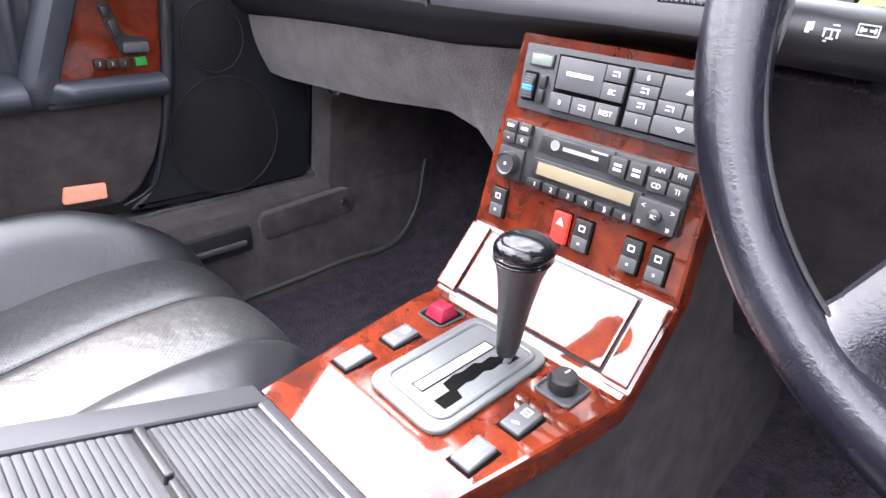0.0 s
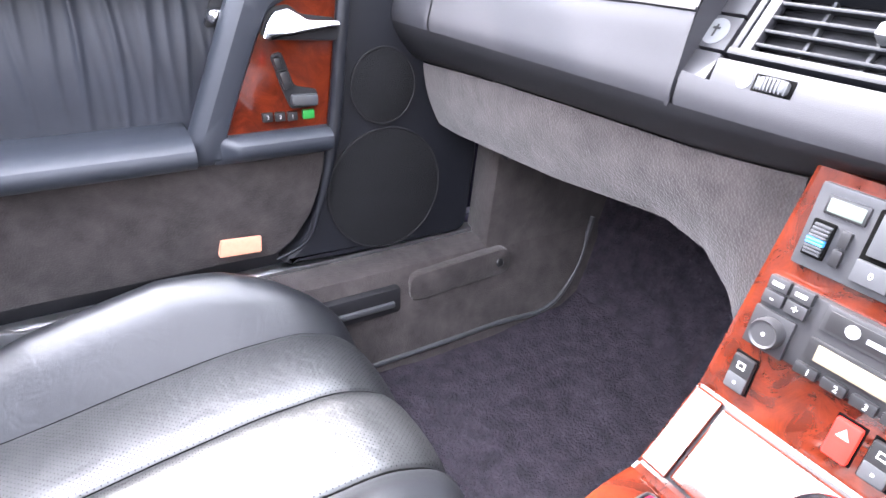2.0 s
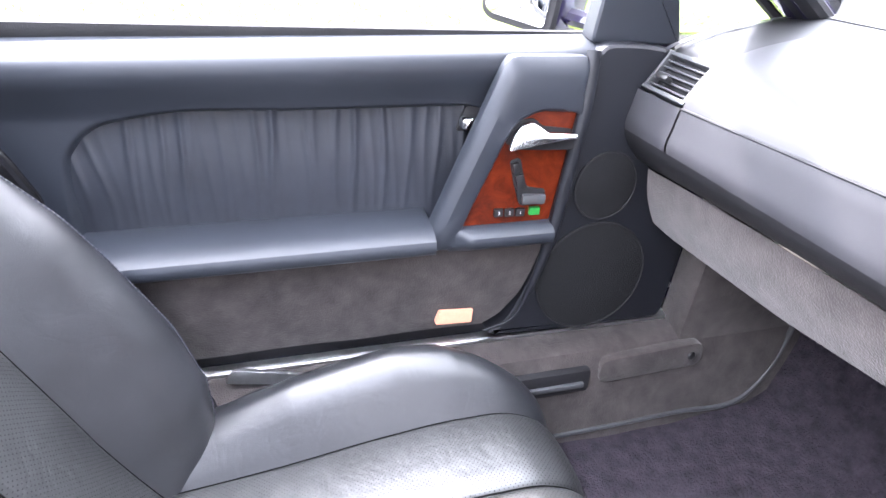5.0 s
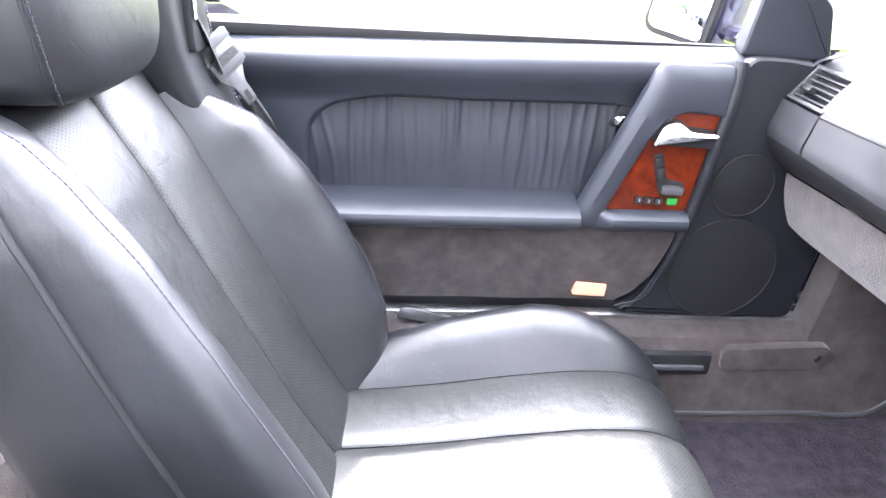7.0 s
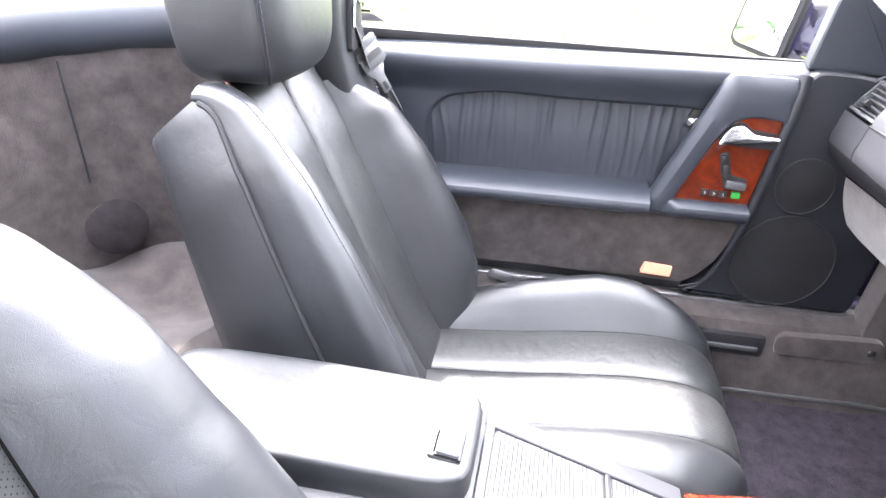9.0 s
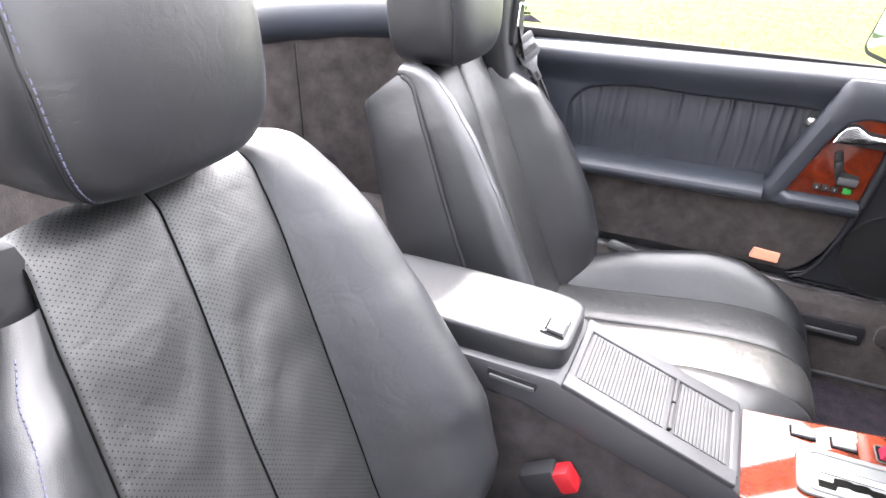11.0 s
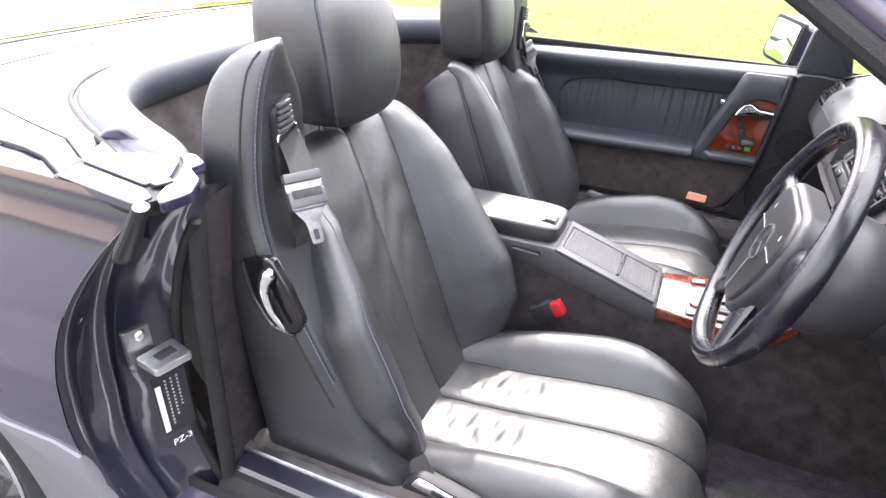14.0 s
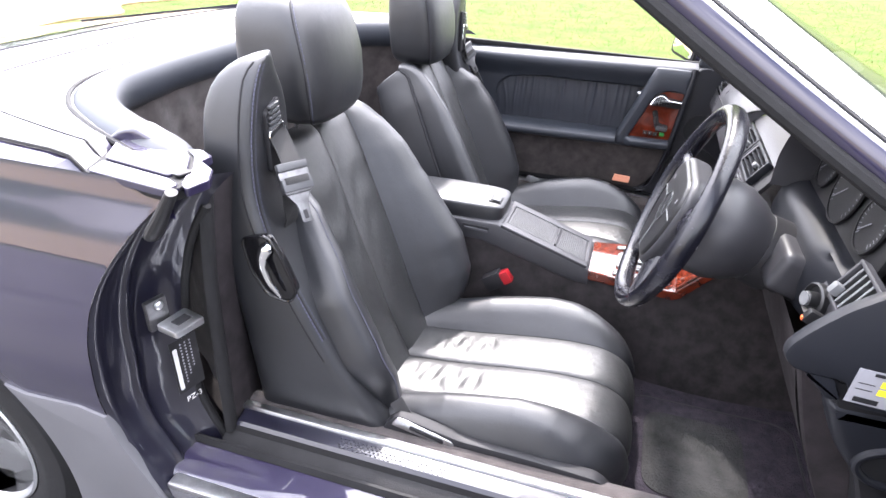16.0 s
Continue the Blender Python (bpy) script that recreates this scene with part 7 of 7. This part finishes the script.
    # deck over the folded roof
    outer = spline([(0.836, -0.06), (0.838, -0.22), (0.838, -0.50), (0.830, -0.85), (0.76, -1.12), (0.45, -1.22), (0.0, -1.25)], 40)
    outer = np.concatenate([outer, (outer * np.array([-1, 1]))[::-1][1:]])
    g = np.empty((n, 10, 3))
    for i in range(n):
        for j, f in enumerate(np.linspace(0, 1, 10)):
            a = u[i] - nrm[i] * 0.072
            q = a + (outer[i] - a) * f
            g[i, j] = (q[0], q[1], 0.985 + 0.018 * math.sin(math.pi * f) - 0.012 * f - 0.035 * float(step(q[1], -0.29, -0.245)))
    rc = thing("roof_cover", (0, -0.9, 0.97), "glossy dark soft top cover behind the cabin", "roof cover")
    part("cover_panel", surface(g[:, :7]), PAINT, rc, "glossy dark painted panel")
    whole("rear_deck", surface(g[:, 6:] + np.array([0, 0, -0.004])), PAINT, (0, -0.9, 0.97), "glossy dark painted rear shoulder", "car body")
    part("shut_line", tube([(*p[6][:2], p[6][2] + 0.0) for p in g], 0.003, 6), RUBBER, rc, "black shut line")
    gap = np.array([(*(u[i] - nrm[i] * 0.081), 0.984) for i in range(3, n - 3)])
    part("edge_seal", tube(gap, 0.006, 8), RUBBER, rc, "black rubber edge")
    part("crease_line", tube([(*p[3][:2], p[3][2] - 0.0005) for p in g], 0.0022, 6), RUBBER, rc, "fine shut line")
    boot = np.array([[(x * (0.86 - 0.08 * f), -1.2 - 0.75 * f, 0.958 - 0.105 * f + 0.02 * (1 - x * x) - 0.05 * max(0, abs(x) - 0.85) / 0.15) for x in np.linspace(-1, 1, 20)] for f in np.linspace(0, 1, 10)])
    whole("boot_lid", surface(boot), PAINT, (0, -1.6, 0.95), "glossy dark blue-black boot lid", "boot lid")


rear()


EDGE = [(0.99, -0.035), (0.95, -0.085), (0.88, -0.150), (0.80, -0.200), (0.72, -0.225), (0.62, -0.238), (0.56, -0.245), (0.48, -0.225), (0.40, -0.180), (0.33, -0.145)]


def quarter(s):
    """Rear quarter: painted flank, cladding, door jamb, latch and wheel."""
    nm = "quarter_panel"
    q = thing(nm, (s * 0.86, -0.4, 0.4), "glossy dark rear quarter with grey lower cladding", "car body")
    e = spline(EDGE, 200)
    zs = np.linspace(0.535, 0.985, 24)
    ye = np.interp(zs, e[::-1, 0], e[::-1, 1]) - (0.10 if s < 0 else 0)
    flank_z, flank_x = [0.53, 0.62, 0.70, 0.76, 0.80, 0.85, 0.90, 0.95, 0.985], [0.898, 0.9075, 0.906, 0.899, 0.8905, 0.877, 0.8605, 0.845, 0.836]
    xo = np.interp(zs, flank_z, flank_x)
    g = np.empty((30, 24, 3))
    for i, f in enumerate(np.linspace(0, 1, 30)):
        for j in range(24):
            y = ye[j] + (-1.95 - ye[j]) * f ** 1.6
            g[i, j] = (xo[j] - 0.05 * (max(0, -1.0 - y)) ** 2, y, zs[j])
    # wheel arch: lift the lower rows over the wheel
    for i in range(30):
        for j in range(24):
            dy = g[i, j, 1] + 0.745
            if abs(dy) < 0.36:
                lim = 0.31 + math.sqrt(0.36 ** 2 - dy * dy)
                g[i, j, 2] = max(g[i, j, 2], min(0.9, lim)) if g[i, j, 2] < lim else g[i, j, 2]
    for i in range(30):
        for j in range(24):
            g[i, j, 2] = min(g[i, j, 2], 0.985 - 0.14 * max(0, -1.05 - g[i, j, 1]))
    part("flank", sided(surface(g), s), PAINT, q, "glossy dark blue-black paint")
    out = [(-0.243, 0.545), (-0.30, 0.555), (-0.42, 0.545)]
    arch = [(-0.745 + 0.365 * math.cos(t), 0.31 + 0.365 * math.sin(t)) for t in np.linspace(radians(42), radians(-8), 12)]
    out += arch + [(-0.37, 0.22), (-0.12, 0.22), (-0.15, 0.33), (-0.18, 0.40), (-0.222, 0.48)]
    part("cladding", sided(prism(out, "x", 0.872, 0.906, 0.006), s), CLADDING, q, "satin grey lower cladding")
    # jamb between flank edge and cabin
    zz = np.linspace(0.33, 0.985, 60)
    yo = np.interp(zz, e[::-1, 0], e[::-1, 1])
    prof = [(0.892, 0.0), (0.884, 0.003), (0.868, -0.001), (0.852, -0.003), (0.840, -0.001), (0.835, 0.003), (0.830, 0.003), (0.825, -0.002), (0.800, -0.003), (0.778, 0.006), (0.764, 0.024), (0.752, 0.036)]
    g = np.array([[(x + (np.interp(z, flank_z, flank_x) - 0.894) * np.clip((x - 0.835) / 0.057, 0, 1), y + d + 0.35 * (0.892 - x) * np.interp(z, [0.33, 0.56, 0.8, 0.985], [0.0, 0.8, 0.6, -0.1]), z) for x, d in spline(prof, 60)] for z, y in zip(zz, yo)])
    if s > 0:
        part("door_jamb", sided(surface(g), s), JAMB, q, "dark satin painted door jamb", smooth=80)
        inner = g[:54, -1]
        part("jamb_seal", sided(tube(inner, 0.008, 10), s), RUBBER, q, "soft blue-black door seal")
        sd = spline([(0.748, -0.12, 0.42), (0.745, -0.115, 0.60), (0.742, -0.105, 0.80), (0.735, -0.09, 0.94)], 24)
        g2 = np.array([[tuple(p + np.array(o)) for o in ((0.012, 0.008, 0), (-0.008, 0.012, 0), (-0.030, 0.014, 0), (-0.060, 0.010, 0), (-0.10, 0.002, 0), (-0.15, -0.012, 0))] for p in sd])
        part("post_trim", sided(surface(g2), s), LINING, q, "brown-grey suede post lining", smooth=80)
        part("seal_band", sided(surface(np.array([[tuple(p + np.array(o)) for o in ((0.020, 0.008, 0), (0.016, 0.018, 0), (0.002, 0.020, 0), (-0.010, 0.014, 0), (-0.014, 0.004, 0))] for p in sd])), s), RUBBER, q, "flat black rubber seal band", smooth=80)
    if s > 0:
        st = part("latch_plate", rbox((0.825, -0.152, 0.738), (0.038, 0.012, 0.056), 0.003, (0, 0, -14)), DULLSTEEL, q, "steel door latch plate")
        bm = prism(rounded([(-0.030, -0.012), (0.030, -0.012), (0.030, 0.036), (-0.026, 0.040)], 0.006), "z", -0.006, 0.006, 0.002)
        bmesh.ops.transform(bm, matrix=Matrix.Translation((0.815, -0.125, 0.722)) @ Euler((0, 0, radians(-10))).to_matrix().to_4x4(), verts=bm.verts)
        part("striker", bm, STEEL, st, "chunky steel striker")
        part("striker_hole", rbox((0.816, -0.112, 0.7285), (0.028, 0.018, 0.002), 0.0005, (0, 0, -10)), DARKTRIM, st)
        part("bolt", lathe([(0.008, 0), (0.008, 0.004), (0.005, 0.006)], turned((0.825, -0.145, 0.756), (0.2, 1, 0)), 16), STEEL, st)
        M = Matrix.Translation((0.812, -0.128, 0.630)) @ Euler((radians(90), 0, radians(164))).to_matrix().to_4x4() @ pose(0, 0, 0.004)
        lb = part("type_label", on_plate(rbox((0, 0, 0), (0.052, 0.110, 0.001), 0), M), BUTTON, q, "black label with white columns")
        mark(lb, M @ pose(0, 0, 0.0008), [(-0.018, -0.004, 0.008, 0.088)])
        mark(lb, M @ pose(0, 0, 0.0008), [(-0.006 + 0.009 * k, 0.044 - 0.0068 * r, 0.0028, 0.0034) for k in range(3) for r in range(13 - 2 * k)], LABELGREY)
        writing("PZ-3", 0.016, M @ pose(0.0, -0.075, 0.0008, 0, 0, 0), WHITE, q)
    if s > 0:
        # moulded plates over the folded roof's hinge at the shoulder
        hz = 0.985
        base = rounded([(0.712, -0.118), (0.685, -0.22), (0.72, -0.262), (0.83, -0.22), (0.845, -0.055), (0.80, -0.035), (0.73, -0.085)], 0.010)
        part("shoulder_base", sided(prism(base, "z", hz - 0.020, hz - 0.0015, 0.002), s), RUBBER, q, "dark base under the plates")
        plates = [("main_plate", [(0.782, -0.224), (0.806, -0.086), (0.772, -0.078), (0.730, -0.106), (0.706, -0.138), (0.660, -0.226), (0.716, -0.264)], 0.004),
                  ("edge_plate", [(0.787, -0.224), (0.829, -0.212), (0.850, -0.056), (0.826, -0.052), (0.811, -0.080)], 0.002),
                  ("end_plate", [(0.702, -0.134), (0.727, -0.102), (0.768, -0.073), (0.800, -0.062), (0.826, -0.048), (0.838, -0.030), (0.800, -0.020), (0.762, -0.040), (0.738, -0.078), (0.714, -0.076), (0.696, -0.110)], 0.003)]
        for name, o, dz in plates if s > 0 else plates[:1]:
            part(name, sided(prism(rounded(o, 0.006), "z", hz - 0.012, hz + dz, 0.003, 3), s), PAINT, q, "glossy dark moulded plate", smooth=60)
        fin = rounded([(-0.295, hz), (-0.265, hz + 0.020), (-0.232, hz + 0.028), (-0.205, hz + 0.016), (-0.178, hz + 0.003), (-0.178, hz - 0.008), (-0.295, hz - 0.008)], 0.012)
        part("hinge_fin", sided(prism(fin, "x", 0.662, 0.708, 0.008, 3), s), PAINT, q, "small rounded fin over the hinge", smooth=60)
        if s > 0:
            part("guide_slot", sided(prism(rounded([(0.776, -0.078), (0.803, -0.083), (0.806, -0.068), (0.784, -0.060)], 0.005), "z", hz + 0.001, hz + 0.005, 0.001), s), DARKTRIM, q)
        if s > 0:
            part("rubber_bumper", sided(tube(spline([(0.850, -0.045, 0.985), (0.850, -0.064, 0.955), (0.848, -0.104, 0.898)], 12), np.interp(np.linspace(0, 1, 12), [0, 0.3, 0.8, 0.93, 1], [0.011, 0.013, 0.017, 0.014, 0.004]), 14, flat=0.7), s), BUTTON, q, "grey rubber bumper")
    # wheel
    w = thing("road_wheel", (s * 0.77, -0.745, 0.31), "silver alloy wheel with a black tyre", "wheel")
    m = turned((s * 0.77, -0.745, 0.31), (s, 0, 0))
    part("tyre", lathe([(0.205, -0.10), (0.27, -0.112), (0.305, -0.095), (0.312, 0.0), (0.305, 0.085), (0.285, 0.105), (0.25, 0.112), (0.215, 0.104), (0.205, 0.095)], m, 64), RUBBER, w, "black tyre")
    part("rim", lathe([(0.206, 0.095), (0.21, 0.104), (0.205, 0.108), (0.196, 0.100), (0.185, 0.085), (0.178, 0.02), (0.17, -0.08)], m, 64), ALLOY, w, "silver rim")
    part("hub", lathe([(0.075, 0.02), (0.070, 0.07), (0.04, 0.082), (0.002, 0.084)], m, 32), ALLOY, w)
    for k in range(8):
        a = k * math.pi / 4
        bm = rbox((0.125, 0, 0.066), (0.13, 0.060, 0.022), 0.008, taper=None)
        bmesh.ops.rotate(bm, cent=(0, 0, 0), matrix=Matrix.Rotation(a, 3, "Z"), verts=bm.verts)
        bmesh.ops.transform(bm, matrix=m, verts=bm.verts)
        part("spoke", bm, ALLOY, w)


for side in (1, -1):
    quarter(side)
